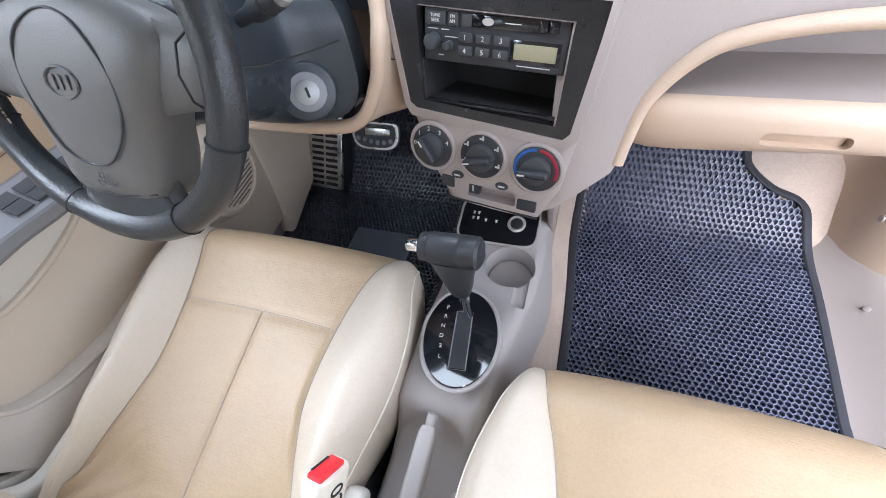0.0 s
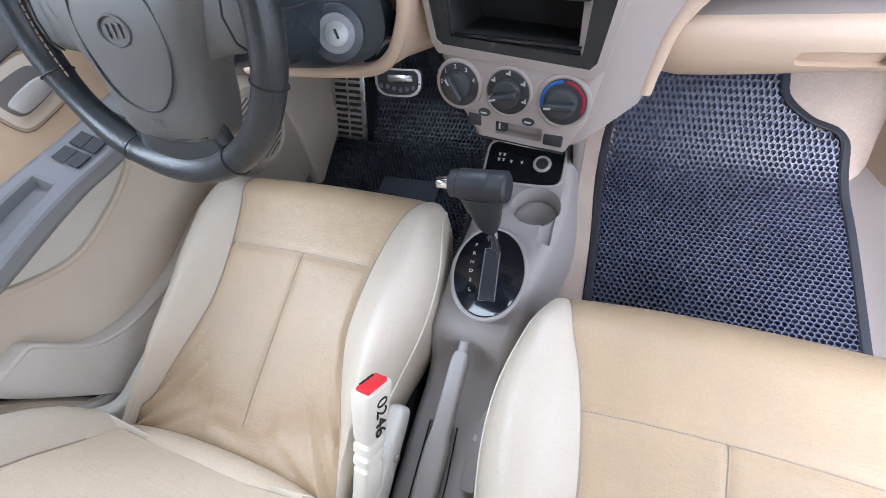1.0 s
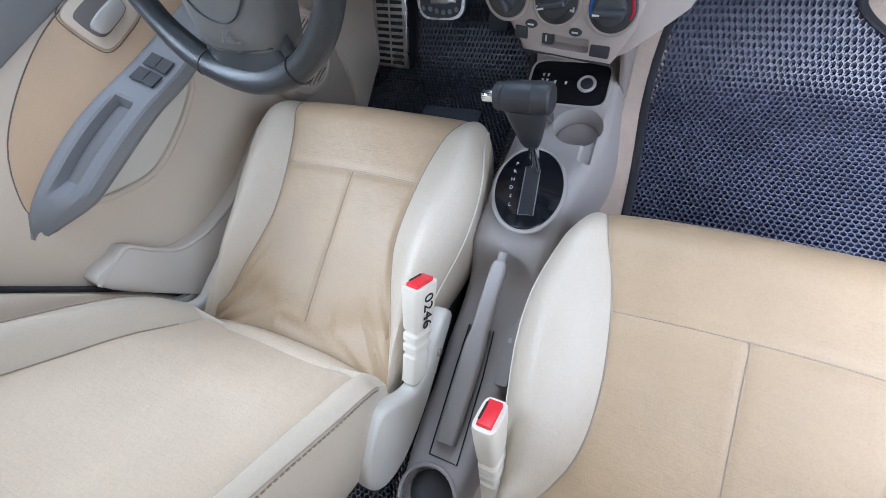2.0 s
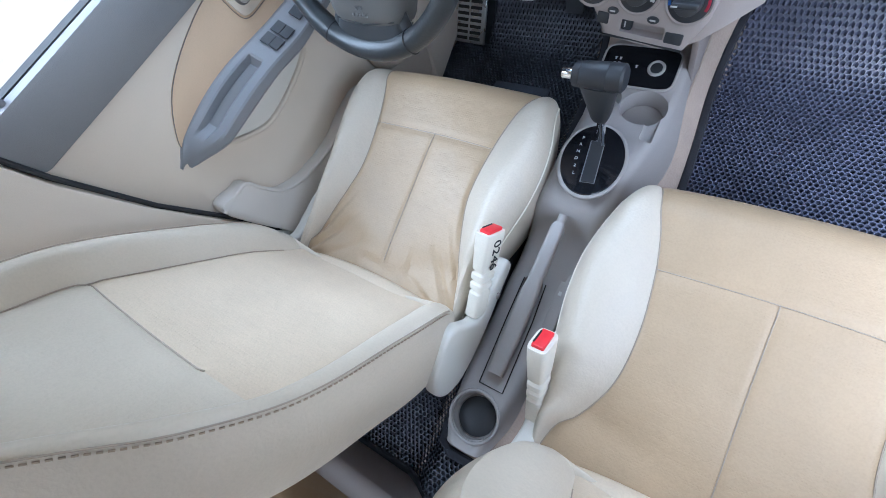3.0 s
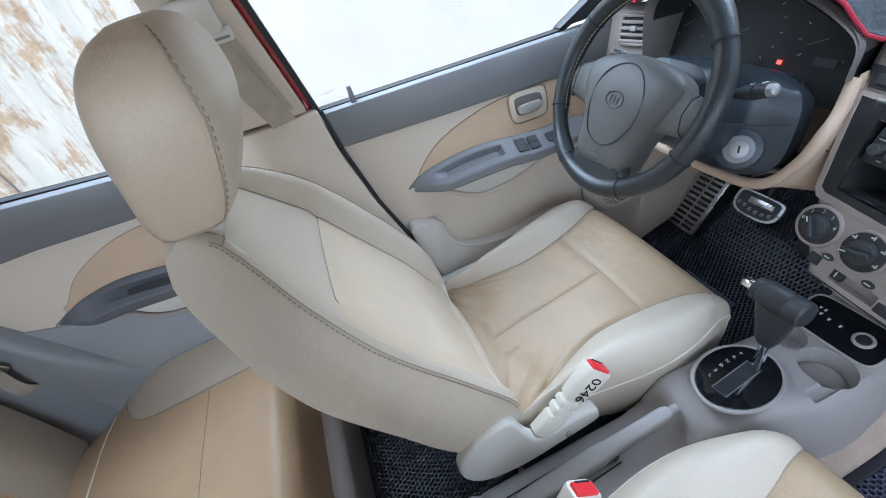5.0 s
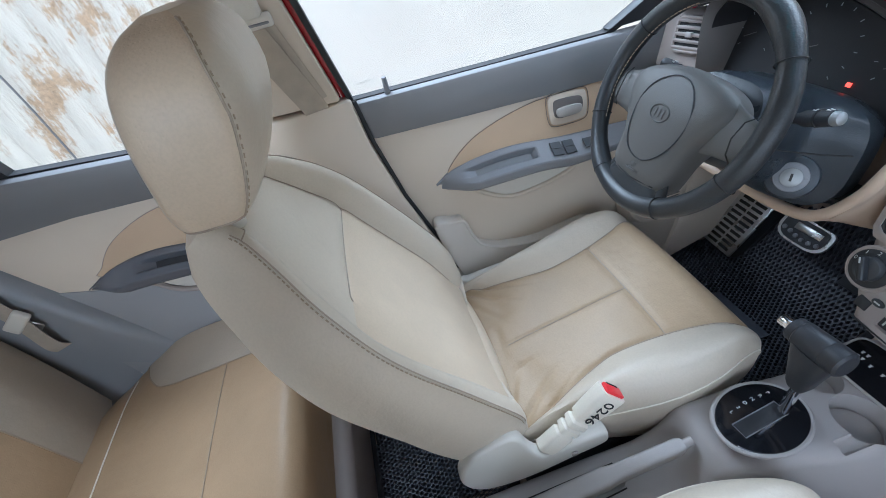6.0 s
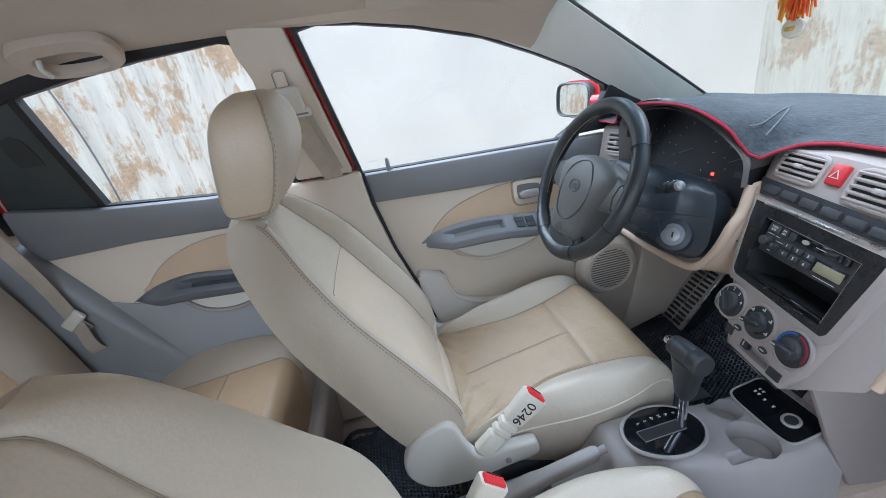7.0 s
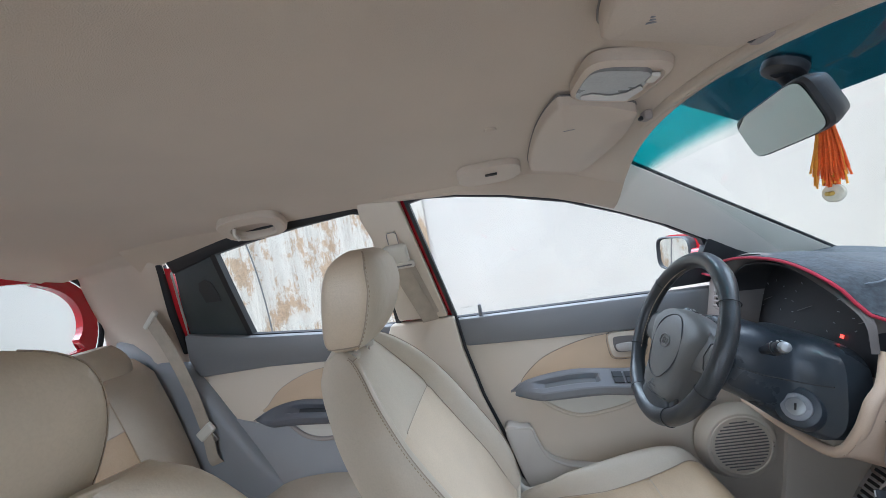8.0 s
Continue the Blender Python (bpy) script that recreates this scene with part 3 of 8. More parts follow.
# cream made paler than the other trim: light on the pillar, put into colour
part("pillar_cover", sheet(rows, 0.012, (-0.5, 0.6, 0.2)), mat("lit_cream_pillar_plastic", (0.82, 0.80, 0.73), 0.5, var=0.04, scale=4, fine=600, bump=0.15), pil)
part("pillar_seal", tube([Vector(p) + Vector((-0.003, 0.004, 0.004)) for p in PIL_IN], 0.004, 8), SEAL, pil, "black seal along the glass")

# B pillar trim
bp = thing("trim_middle_pillar", (-0.62, -0.27, 0.1), "beige plastic trim on the middle pillar", "trim", kind="structure")
part("upper_cover", side_prism([(-0.205, 0.652), (-0.262, 0.995), (-0.282, 1.012), (-0.335, 1.016), (-0.364, 1.002), (-0.366, 0.95), (-0.352, 0.90), (-0.345, 0.66)], -0.012, 0.026, 0.006), BEIGE, bp)
part("lower_cover", side_prism([(-0.188, 0.650), (-0.178, 0.56), (-0.149, 0.44), (-0.095, 0.28), (-0.048, 0.06), (-0.046, -0.05), (-0.55, -0.05), (-0.47, 0.45), (-0.37, 0.652)], -0.012, 0.030, 0.006), BEIGE, bp)
part("edge_seal", tube([S(-0.182, 0.645, 0.022), S(-0.171, 0.56, 0.022), S(-0.141, 0.43, 0.022), S(-0.088, 0.28, 0.022), S(-0.040, 0.06, 0.022)], 0.0045, 8), SEAL, bp, "black rubber seal at the door edge")

# windows of the left side


def window(name, outline, label, tint=CLEAR, border=0.010, d=-0.018, flip=False):
    w = thing(name, (S(outline[0][0], outline[0][1]).x * (-1 if flip else 1), outline[0][0], outline[0][1]), label, "window", kind="structure")
    pts = [S(y, z, d) for y, z in grown(outline, 0.006)]
    if flip:
        pts = [Vector((-p.x, p.y, p.z)) for p in pts]
    pane = part("pane", prism(pts, Vector((0.003 if flip else -0.003, 0, 0))), tint, w)
    pane.visible_shadow = False
    part("seal", ring_prism(grown(outline, border), outline, -0.02, 0.004, flip), SEAL, w, "black rubber window seal")
    return w


win_f = window("window_1", FRONT_WIN, "closed clear front door window with black seal")
win_r = window("window_2", REAR_WIN, "closed clear rear door window with thick black frame", border=0.016)
# small sticker print in the corner of the front pane
for k in range(5):
    part("sticker_mark", side_prism([(-0.166 + 0.006 * k, 0.662), (-0.163 + 0.006 * k, 0.662), (-0.1635 + 0.006 * k, 0.665 + 0.003 * (k % 2)), (-0.1665 + 0.006 * k, 0.665 + 0.003 * (k % 2))], -0.016, -0.0155), LIGHT_TRIM, win_f)
peg = thing("door_lock_pin", (-0.64, -0.114, 0.64), "small grey door lock pin at the window sill", "lock pin")
part("pin", cyl(0.0065, 0.034, Matrix.Translation((-0.634, -0.114, 0.652)), r2=0.0045, seg=16), ARM_GREY, peg)
# black upper frame over the rear glass and the blind corner panel behind it
part("upper_frame", side_prism([(-0.372, 0.974), (-0.55, 0.965), (-0.67, 0.953), (-0.79, 0.937), (-0.93, 0.905), (-0.935, 0.942), (-0.75, 0.974), (-0.67, 0.986), (-0.55, 0.994), (-0.372, 1.000)], -0.012, 0.008, 0.002), SEAL, win_r, "thick black window frame")
corner = thing("window_corner_panel", (-0.6, -0.9, 0.69), "dark plastic corner panel behind the rear door window", "panel", kind="structure")
part("panel", side_prism([(-0.809, 0.66), (-0.809, 0.85), (-0.809, 0.932), (-0.93, 0.912), (-0.965, 0.80), (-0.985, 0.716), (-0.985, 0.68)], -0.012, 0.0, 0.002), mat("dark_bluish_panel", (0.05, 0.06, 0.062), 0.35, var=0.2, scale=8, fine=400, bump=0.1), corner)
part("opening", side_prism([(-0.838, 0.806), (-0.884, 0.808), (-0.886, 0.846), (-0.876, 0.868), (-0.856, 0.874), (-0.840, 0.862), (-0.836, 0.83)], 0.0, 0.0025), BLACK, corner, "dark arched recess")
part("chrome_edge", tube([S(-0.988, 0.716, 0.002), S(-0.962, 0.82, 0.002), S(-0.938, 0.91, 0.002)], 0.003, 6), SILVER, corner)

# ---- front door trim, left ----
door = thing("door_1", (-0.62, 0.1, 0.05), "closed front door with beige and tan trim panel", "car door", kind="structure")
part("panel", side_prism([(-0.182, 0.60), (0.60, 0.56), (0.64, 0.30), (0.60, 0.04), (-0.05, 0.04), (-0.095, 0.28), (-0.150, 0.44)], -0.02, 0.012, 0.006), BEIGE, door)
part("belt_strip", side_prism([(-0.186, 0.640), (0.36, 0.625), (0.62, 0.62), (0.62, 0.528), (0.30, 0.540), (0.04, 0.551), (-0.170, 0.562)], -0.012, 0.022, 0.010), DOOR_GREY, door, "dark grey grained strip below the window")
TAN_OUT = smooth_line([(-0.030, 0.436, 0), (-0.030, 0.456, 0), (0.033, 0.503, 0), (0.134, 0.533, 0), (0.233, 0.541, 0), (0.42, 0.532, 0), (0.46, 0.46, 0), (0.42, 0.38, 0), (0.2, 0.40, 0), (0.02, 0.42, 0)], 5, closed=True)
part("insert", side_prism([(p.x, p.y) for p in TAN_OUT], 0.008, 0.0155, 0.002), DOOR_TAN, door, "tan cloth-like insert")


def armrest_loft(top, bottom, y0, y1, depth, slot, n=120):
    """A pull armrest: a sloping upper face, a ridge and a steeper lower face, running out to a point behind."""
    rings = []
    for y in span(y0, y1, n):
        zt, zb = soft(top, y), soft(bottom, y)
        k = ease((y - y0) / 0.09)
        d = 0.010 + depth * k
        zr = zb + (zt - zb) * 0.42
        deep = 0.017 * ease((y - slot[0]) / 0.05) * ease((slot[1] - y) / 0.012)
        face = []
        for t in (0.0, 0.12, 0.22, 0.28, 0.32, 0.36, 0.42, 0.50, 0.58, 0.64, 0.70, 0.74, 0.78, 0.84, 0.92, 1.0):
            p = on_upper_face(top, bottom, depth, y0, y, t, 0.0)
            face.append(p - Vector((0.5, 0, 0.85)) * deep * ease((t - 0.26) / 0.10) * ease((0.80 - t) / 0.10))
        rings.append([S(y, zb, 0.008), S(y, zb, 0.008 + (d - 0.012) * 0.8), S(y, zb + (zr - zb) * 0.35, d - 0.003 * k), S(y, zr - 0.002, d), *face, S(y, zt, 0.008)])
    return loft(rings)


def on_upper_face(top, bottom, depth, y0, y, t, lift=0.001):
    """A point on the armrest's upper face: t from the ridge to the wall."""
    zt, zb = soft(top, y), soft(bottom, y)
    k = ease((y - y0) / 0.09)
    zr, d = zb + (zt - zb) * 0.42 + 0.002, 0.010 + depth * k
    return S(y, zr + (zt - 0.002 - zr) * t, d - 0.001 + (0.018 + 0.004 * k - d) * t) + Vector((0.5, 0, 0.85)) * lift


def face_patch(spot, y0, y1, t0, t1, lift, n=8):
    """A thin raised or dark patch on the upper face."""
    return sheet([[spot(y, t, lift) for t in (t0, (t0 + t1) / 2, t1)] for y in span(y0, y1, n)], 0.003, (-0.5, 0, -0.85))


TOP_F = [(-0.068, 0.428), (-0.022, 0.452), (0.10, 0.464), (0.25, 0.448), (0.44, 0.436)]
LOW_F = [(-0.068, 0.409), (0.01, 0.402), (0.168, 0.398), (0.255, 0.388), (0.44, 0.398)]
spot_f = lambda y, t, lift: on_upper_face(TOP_F, LOW_F, 0.050, -0.068, y, t, lift)
armrest = part("armrest", armrest_loft(TOP_F, LOW_F, -0.068, 0.44, 0.050, (-0.015, 0.168)), ARM_GREY, door, "slate-grey armrest", sharp=24)
part("grip_slot", face_patch(spot_f, 0.022, 0.153, 0.38, 0.69, -0.0145), DOOR_GREY, armrest, "dark grip recess")
for k in range(4):
    y0 = 0.198 + 0.030 * (k // 2)
    part("window_switch", face_patch(spot_f, y0, y0 + 0.024, 0.16 + 0.32 * (k % 2), 0.46 + 0.32 * (k % 2), 0.005, 2), BLACK, armrest, "black window switch")
part("mirror_knob", face_patch(spot_f, 0.275, 0.300, 0.22, 0.66, 0.006, 3), BLACK, armrest, "black mirror control")
part("insert_gap", tube([S(p.x, p.y, 0.0150) for p in TAN_OUT], 0.0007, 6, closed=True), HOOD_GREY, door, "dark joint round the insert")
CUP = smooth_line([(0.02, 0.402, 0), (0.14, 0.400, 0), (0.262, 0.390, 0), (0.25, 0.368, 0), (0.18, 0.352, 0), (0.10, 0.349, 0), (0.045, 0.374, 0)], 5, closed=True)
RIM = smooth_line([(0.012, 0.395, 0), (0.042, 0.372, 0), (0.10, 0.347, 0), (0.18, 0.350, 0), (0.25, 0.366, 0), (0.275, 0.385, 0)], 6)
part("cup_rim", tube([S(p.x, p.y - 0.003, 0.016) for p in RIM], 0.006, 8), BEIGE, door, "raised rim of the pull cup")
part("pull_cup", side_prism([(p.x, p.y) for p in CUP], 0.010, 0.0165, 0.002), LIGHT_TRIM, door, "pale recessed pull cup")
# swelling lower panel and map pocket
POCKET = smooth_line([(-0.100, 0.341, 0), (-0.050, 0.341, 0), (-0.031, 0.335, 0), (-0.022, 0.305, 0), (-0.004, 0.266, 0), (0.030, 0.243, 0), (0.067, 0.231, 0), (0.147, 0.220, 0), (0.30, 0.224, 0), (0.33, 0.10, 0), (0.2, 0.06, 0), (-0.02, 0.07, 0), (-0.065, 0.2, 0)], 5, closed=True)
part("map_pocket", side_prism([(p.x, p.y) for p in POCKET], 0.008, 0.046, 0.008), POCKET_GREY, door, "moulded map pocket")
part("pocket_lip", tube([S(p.x, p.y, 0.042) for p in smooth_line([(-0.10, 0.340, 0), (-0.050, 0.340, 0), (-0.031, 0.334, 0), (-0.022, 0.304, 0), (-0.004, 0.265, 0), (0.030, 0.242, 0), (0.067, 0.230, 0), (0.147, 0.219, 0), (0.30, 0.223, 0)], 6)], 0.0042, 10), POCKET_GREY, door, "rounded lip of the map pocket")
spk = part("speaker", cyl(0.098, 0.03, Matrix.Translation((side_x(0.25) + 0.042, 0.46, 0.245)) @ pose(0, 0, 0, 0, 90, 0), r2=0.080), BEIGE, door, "round speaker grille")
part("speaker_ring", tube([(side_x(0.25) + 0.056, 0.46 + 0.071 * math.cos(a), 0.245 + 0.071 * math.sin(a)) for a in span(0, 2 * math.pi, 40)[:-1]], 0.0035, 8, closed=True), BEIGE, spk)
for k in range(16):
    z0 = 0.245 + (k - 7.5) * 0.0078
    half = math.sqrt(max(0.0, 0.062 ** 2 - (z0 - 0.245) ** 2))
    if half > 0.01:
        part("slot", rbox(0.003, half * 2, 0.0032, (side_x(0.25) + 0.0568, 0.46, z0), 0.0008, 1), HOOD_GREY, spk)
# inner handle
loop = lambda pts: [(p.x, p.y) for p in smooth_line([(y, z, 0) for y, z in pts], 4, closed=True)]
hnd = part("handle_frame", side_prism(loop([(0.216, 0.540), (0.25, 0.541), (0.288, 0.537), (0.300, 0.526), (0.299, 0.488), (0.288, 0.476), (0.25, 0.475), (0.222, 0.478), (0.212, 0.490), (0.210, 0.525)]), 0.012, 0.019, 0.002), BEIGE, door, "moulded beige handle frame")
part("handle_well", side_prism(loop([(0.226, 0.530), (0.255, 0.530), (0.282, 0.526), (0.290, 0.517), (0.289, 0.498), (0.280, 0.490), (0.25, 0.489), (0.230, 0.491), (0.222, 0.500), (0.221, 0.520)]), 0.018, 0.0198, 0.0006), HOOD_GREY, hnd, "dark handle well")
part("handle", side_prism(loop([(0.228, 0.512), (0.255, 0.514), (0.281, 0.511), (0.286, 0.502), (0.279, 0.493), (0.255, 0.492), (0.232, 0.494), (0.226, 0.502)]), 0.0195, 0.027, 0.003), SILVER, hnd, "grey pull handle")
part("frame_gap", tube([S(y, z, 0.0165) for y, z in loop([(0.214, 0.543), (0.25, 0.545), (0.291, 0.541), (0.304, 0.528), (0.303, 0.486), (0.290, 0.472), (0.25, 0.471), (0.220, 0.474), (0.208, 0.488), (0.206, 0.527)])], 0.0007, 6, closed=True), HOOD_GREY, hnd)

# kick panel in front of the door
kick = thing("trim_kick_panel", (-0.6, 0.7, 0.0), "beige plastic kick panel beside the pedals", "trim", kind="structure")
part("panel", side_prism([(0.50, -0.01), (0.95, 0.1), (0.95, 0.5), (0.62, 0.52), (0.60, 0.30), (0.55, 0.12)], -0.02, 0.024, 0.016), BEIGE, kick)
sill = thing("trim_sill", (-0.58, 0.1, 0.0), "beige plastic sill trim along the door opening", "trim", kind="structure")
part("cover", rbox(0.07, 1.9, 0.075, (-0.60, -0.15, 0.015), 0.012, 3), STONE, sill)

# ---- rear door trim, left ----
rdoor = thing("door_2", (-0.62, -0.65, 0.05), "closed rear door with beige and tan trim panel", "car door", kind="structure")
part("panel", side_prism([(-0.38, 0.575), (-1.0, 0.60), (-0.98, 0.47), (-0.90, 0.30), (-0.80, -0.06), (-0.40, -0.06)], -0.02, 0.010, 0.006), BEIGE, rdoor)
part("belt_strip", side_prism([(-0.36, 0.652), (-0.56, 0.660), (-0.81, 0.688), (-0.99, 0.724), (-1.01, 0.64), (-0.98, 0.584), (-0.756, 0.586), (-0.533, 0.574), (-0.36, 0.566)], -0.012, 0.024, 0.012), DOOR_GREY, rdoor, "dark grey grained strip below the window")
part("lower_panel", side_prism([(-0.385, 0.405), (-0.60, 0.402), (-0.795, 0.425), (-0.975, 0.478), (-0.905, 0.30), (-0.80, 0.03), (-0.405, 0.03)], 0.006, 0.0135, 0.003), mat("blue_grey_lower_panel_plastic", (0.30, 0.305, 0.315), 0.5, var=0.06, scale=5, fine=700, bump=0.25), rdoor, "blue-grey lower door panel")
TAN2 = smooth_line([(-0.782, 0.456, 0), (-0.775, 0.478, 0), (-0.726, 0.522, 0), (-0.634, 0.556, 0), (-0.53, 0.562, 0), (-0.42, 0.55, 0), (-0.40, 0.43, 0), (-0.6, 0.43, 0)], 5, closed=True)
part("insert", side_prism([(p.x, p.y) for p in TAN2], 0.006, 0.0145, 0.002), DOOR_TAN, rdoor, "tan cloth-like insert")
TOP_R = [(-0.828, 0.440), (-0.76, 0.470), (-0.674, 0.482), (-0.566, 0.470), (-0.42, 0.457)]
LOW_R = [(-0.828, 0.436), (-0.79, 0.425), (-0.692, 0.422), (-0.552, 0.413), (-0.42, 0.410)]
spot_r = lambda y, t, lift: on_upper_face(TOP_R, LOW_R, 0.044, -0.828, y, t, lift)
arm2 = part("armrest", armrest_loft(TOP_R, LOW_R, -0.828, -0.42, 0.044, (-0.715, -0.485)), ARM_DARK, rdoor, "dark slate-grey armrest", sharp=24)
part("grip_slot", face_patch(spot_r, -0.675, -0.50, 0.38, 0.69, -0.0145), BLACK, arm2, "dark grip recess")
part("insert_gap", tube([S(p.x, p.y, 0.0140) for p in TAN2], 0.0007, 6, closed=True), STONE, rdoor, "grey-beige joint round the insert")
CUP2 = smooth_line([(-0.70, 0.425, 0), (-0.60, 0.42, 0), (-0.50, 0.412, 0), (-0.53, 0.385, 0), (-0.60, 0.372, 0), (-0.66, 0.385, 0)], 5, closed=True)
part("cup_rim", tube([S(p.x, p.y - 0.003, 0.019) for p in smooth_line([(-0.71, 0.42, 0), (-0.665, 0.383, 0), (-0.60, 0.369, 0), (-0.53, 0.382, 0), (-0.49, 0.41, 0)], 6)], 0.006, 8), STONE, rdoor, "raised rim of the pull cup")
part("pull_cup", side_prism([(p.x, p.y) for p in CUP2], 0.008, 0.0185, 0.002), LIGHT_TRIM, rdoor, "pale recessed pull cup")

# wheel arch trim beside the rear bench
arch = thing("trim_wheel_arch", (-0.55, -1.0, 0.2), "grey-beige moulded trim over the rear wheel arch", "trim", kind="structure")
rows = []
for t in [i / 16 for i in range(17)]:
    y = -0.70 - 0.52 * t
    zr = soft([(0, 0.170), (0.11, 0.250), (0.354, 0.430), (0.575, 0.583), (0.8, 0.650), (1, 0.68)], t)
    f = ease(t / 0.35)
    rows.append([S(y - 0.012, zr + 0.050, -0.004), S(y - 0.004, zr + 0.022, 0.006 + 0.020 * f), S(y, zr, 0.008 + 0.032 * f), S(y - 0.006, zr - 0.016, 0.008 + 0.033 * f), S(y - 0.02, zr - 0.06, 0.008 + 0.024 * f), Vector((-0.576, y - 0.035, zr - 0.14)), Vector((-0.565, y - 0.04, -0.06))])
part("cover", sheet(rows, 0.02, (-1, 0, 0)), mat("blue_grey_moulded_trim", (0.26, 0.27, 0.285), 0.42, var=0.05, scale=4, fine=700, bump=0.2), arch, "grey moulded cover with a raised fold", sharp=70)

# rear quarter trim, tailgate
quarter = thing("trim_rear_quarter", (-0.55, -1.1, 0.6), "pale beige trim panel on the rear pillar", "trim", kind="structure")
rows = []
for z in (0.55, 0.62, 0.68, 0.74, 0.80, 0.86, 0.91, 0.945):
    a = S(-1.022 + 0.075 * clamp((z - 0.7) / 0.24), z, 0.004)
    rows.append([a, a + Vector((0.014, -0.025, 0)), Vector((-0.606 + 0.30 * max(0, z - 0.72), -1.10, z)), Vector((-0.618 + 0.30 * max(0, z - 0.74), -1.17, z)), Vector((-0.632 + 0.30 * max(0, z - 0.74), -1.24, z)), Vector((-0.650 + 0.30 * max(0, z - 0.76), -1.305, z))])
top = rows[-1]
for x, w in ((-0.525, 0.55), (-0.490, 1.0), (-0.45, 1.0)):
    rows.append([Vector((p.x + (x - p.x) * (w if w < 1 else 1), p.y, p.z + (roof_z(abs(x), p.y) + (0.003 if w == 1 else -0.004) - p.z) * w)) for p in top])
part("panel", sheet(rows, 0.012, (-1, 0, 0.4)), VISOR, quarter, sharp=70)
part("belt_slot", rbox(0.004, 0.045, 0.008, (-0.577, -1.05, 0.803), 0.002, 2, pose(0, 0, 0, -25, 0, 0)), BLACK, quarter, "dark slot for the belt")

rounded = lambda pts: [(p.x, p.y) for p in smooth_line([(x, z, 0) for x, z in pts], 5, closed=True)]
gate = thing("tailgate", (0, -1.33, 0.6), "closed red tailgate with a clear rear window", "tailgate", kind="structure")
GATE_IN = [(-0.49, 0.725), (-0.575, 0.765), (-0.597, 0.83), (-0.572, 0.895), (-0.50, 0.938), (-0.38, 0.952), (0.38, 0.952), (0.50, 0.938), (0.572, 0.895), (0.597, 0.83), (0.575, 0.765), (0.49, 0.725)]
GATE_OUT = [(-0.50, 0.64), (-0.605, 0.72), (-0.633, 0.83), (-0.60, 0.915), (-0.515, 0.965), (-0.39, 0.975), (0.39, 0.975), (0.515, 0.965), (0.60, 0.915), (0.633, 0.83), (0.605, 0.72), (0.50, 0.64)]
part("frame", loft([[(x, y, z) for x, z in rounded(o)] for o, y in ((GATE_IN, -1.335), (GATE_IN, -1.31), (GATE_OUT, -1.30), (GATE_OUT, -1.345), (GATE_IN, -1.335))], caps=False), RED_PAINT, gate, "red painted window surround")
part("seal", tube(smooth_line([(x * 1.015, -1.298, 0.83 + (z - 0.83) * 1.06) for x, z in GATE_OUT], 4, closed=True), 0.007, 8, closed=True), SEAL, gate, "black rubber seal")
pane = part("pane", prism([(x * 1.01, -1.33, 0.83 + (z - 0.83) * 1.04) for x, z in rounded(GATE_IN)], (0, -0.003, 0)), CLEAR, gate)
pane.visible_shadow = False
part("lower_panel", rbox(1.3, 0.03, 0.72, (0, -1.33, 0.30), 0.01, 2), STONE, gate)
part("upper_panel", rbox(1.1, 0.04, 0.05, (0, -1.33, 1.0), 0.008, 2), LINER, gate)

# ---- right side of the body (door swung open) ----
right = thing("wall_east_body", (0.63, -0.5, 0.0), "right side of the car with its front door open", "car side", kind="structure")
part("sill", rbox(0.12, 1.9, 0.13, (0.685, -0.15, 0.02), 0.05, 5), LIGHT_TRIM, right, "smooth pale door sill")
part("sill_cover", sheet([[(0.560, y, -0.004), (0.585, y, 0.012), (0.615, y, 0.050), (0.64, y, 0.072), (0.66, y, 0.078)] for y in span(-0.3, 0.72, 8)], 0.006, (0.4, 0, -0.9)), STONE, right, "sloping beige-grey sill cover")
for y0 in (0.30, 0.52):
    part("screw", cyl(0.006, 0.003, Matrix.Translation((0.607, y0, 0.043)) @ pose(0, 0, 0, 0, -45, 0), seg=16), STONE, right)
part("pillar", side_prism([(-0.20, 0.0), (-0.20, 0.65), (-0.25, 0.645), (-0.42, 0.645), (-0.5, 0.0)], -0.03, 0.01, flip=True), BEIGE, right)
part("pillar_top", side_prism([(-0.25, 0.655), (-0.29, 1.01), (-0.40, 1.01), (-0.40, 0.655)], -0.03, 0.01, flip=True), BEIGE, right)
part("rear_panel", side_prism([(-0.42, 0.0), (-0.42, 0.645), (-1.32, 0.645), (-1.32, -0.05)], -0.03, 0.01, flip=True), BEIGE, right)
part("rear_pillar", side_prism([(-0.93, 0.655), (-0.88, 1.0), (-1.34, 0.97), (-1.34, 0.655)], -0.03, 0.01, flip=True), BEIGE, right)
part("rail", sheet([[(0.49, y, roof_z(0.49, min(y, 0.25)) + 0.012), (0.54, y, roof_z(0.49, min(y, 0.25)) - 0.04)] for y in (0.25, 0.0, -0.3, -0.7, -1.3)], 0.03, (0.6, 0, 0.6)), LINER, right)
part("front_pillar", tube([(0.425, 0.250, 0.985), (0.48, 0.39, 0.90), (0.535, 0.56, 0.805), (0.60, 0.76, 0.69), (0.64, 0.86, 0.64)], 0.025, 10), LIGHT_TRIM, right)
KICK_FOOT = [(0.42, 0.575), (0.52, 0.582), (0.72, 0.590), (0.775, 0.585), (0.80, 0.560), (0.83, 0.500), (0.95, 0.468)]
KICK_TOP = [(0.42, 0.055), (0.50, 0.075), (0.57, 0.13), (0.63, 0.26), (0.68, 0.52), (0.71, 0.62), (0.95, 0.62)]
rows = []
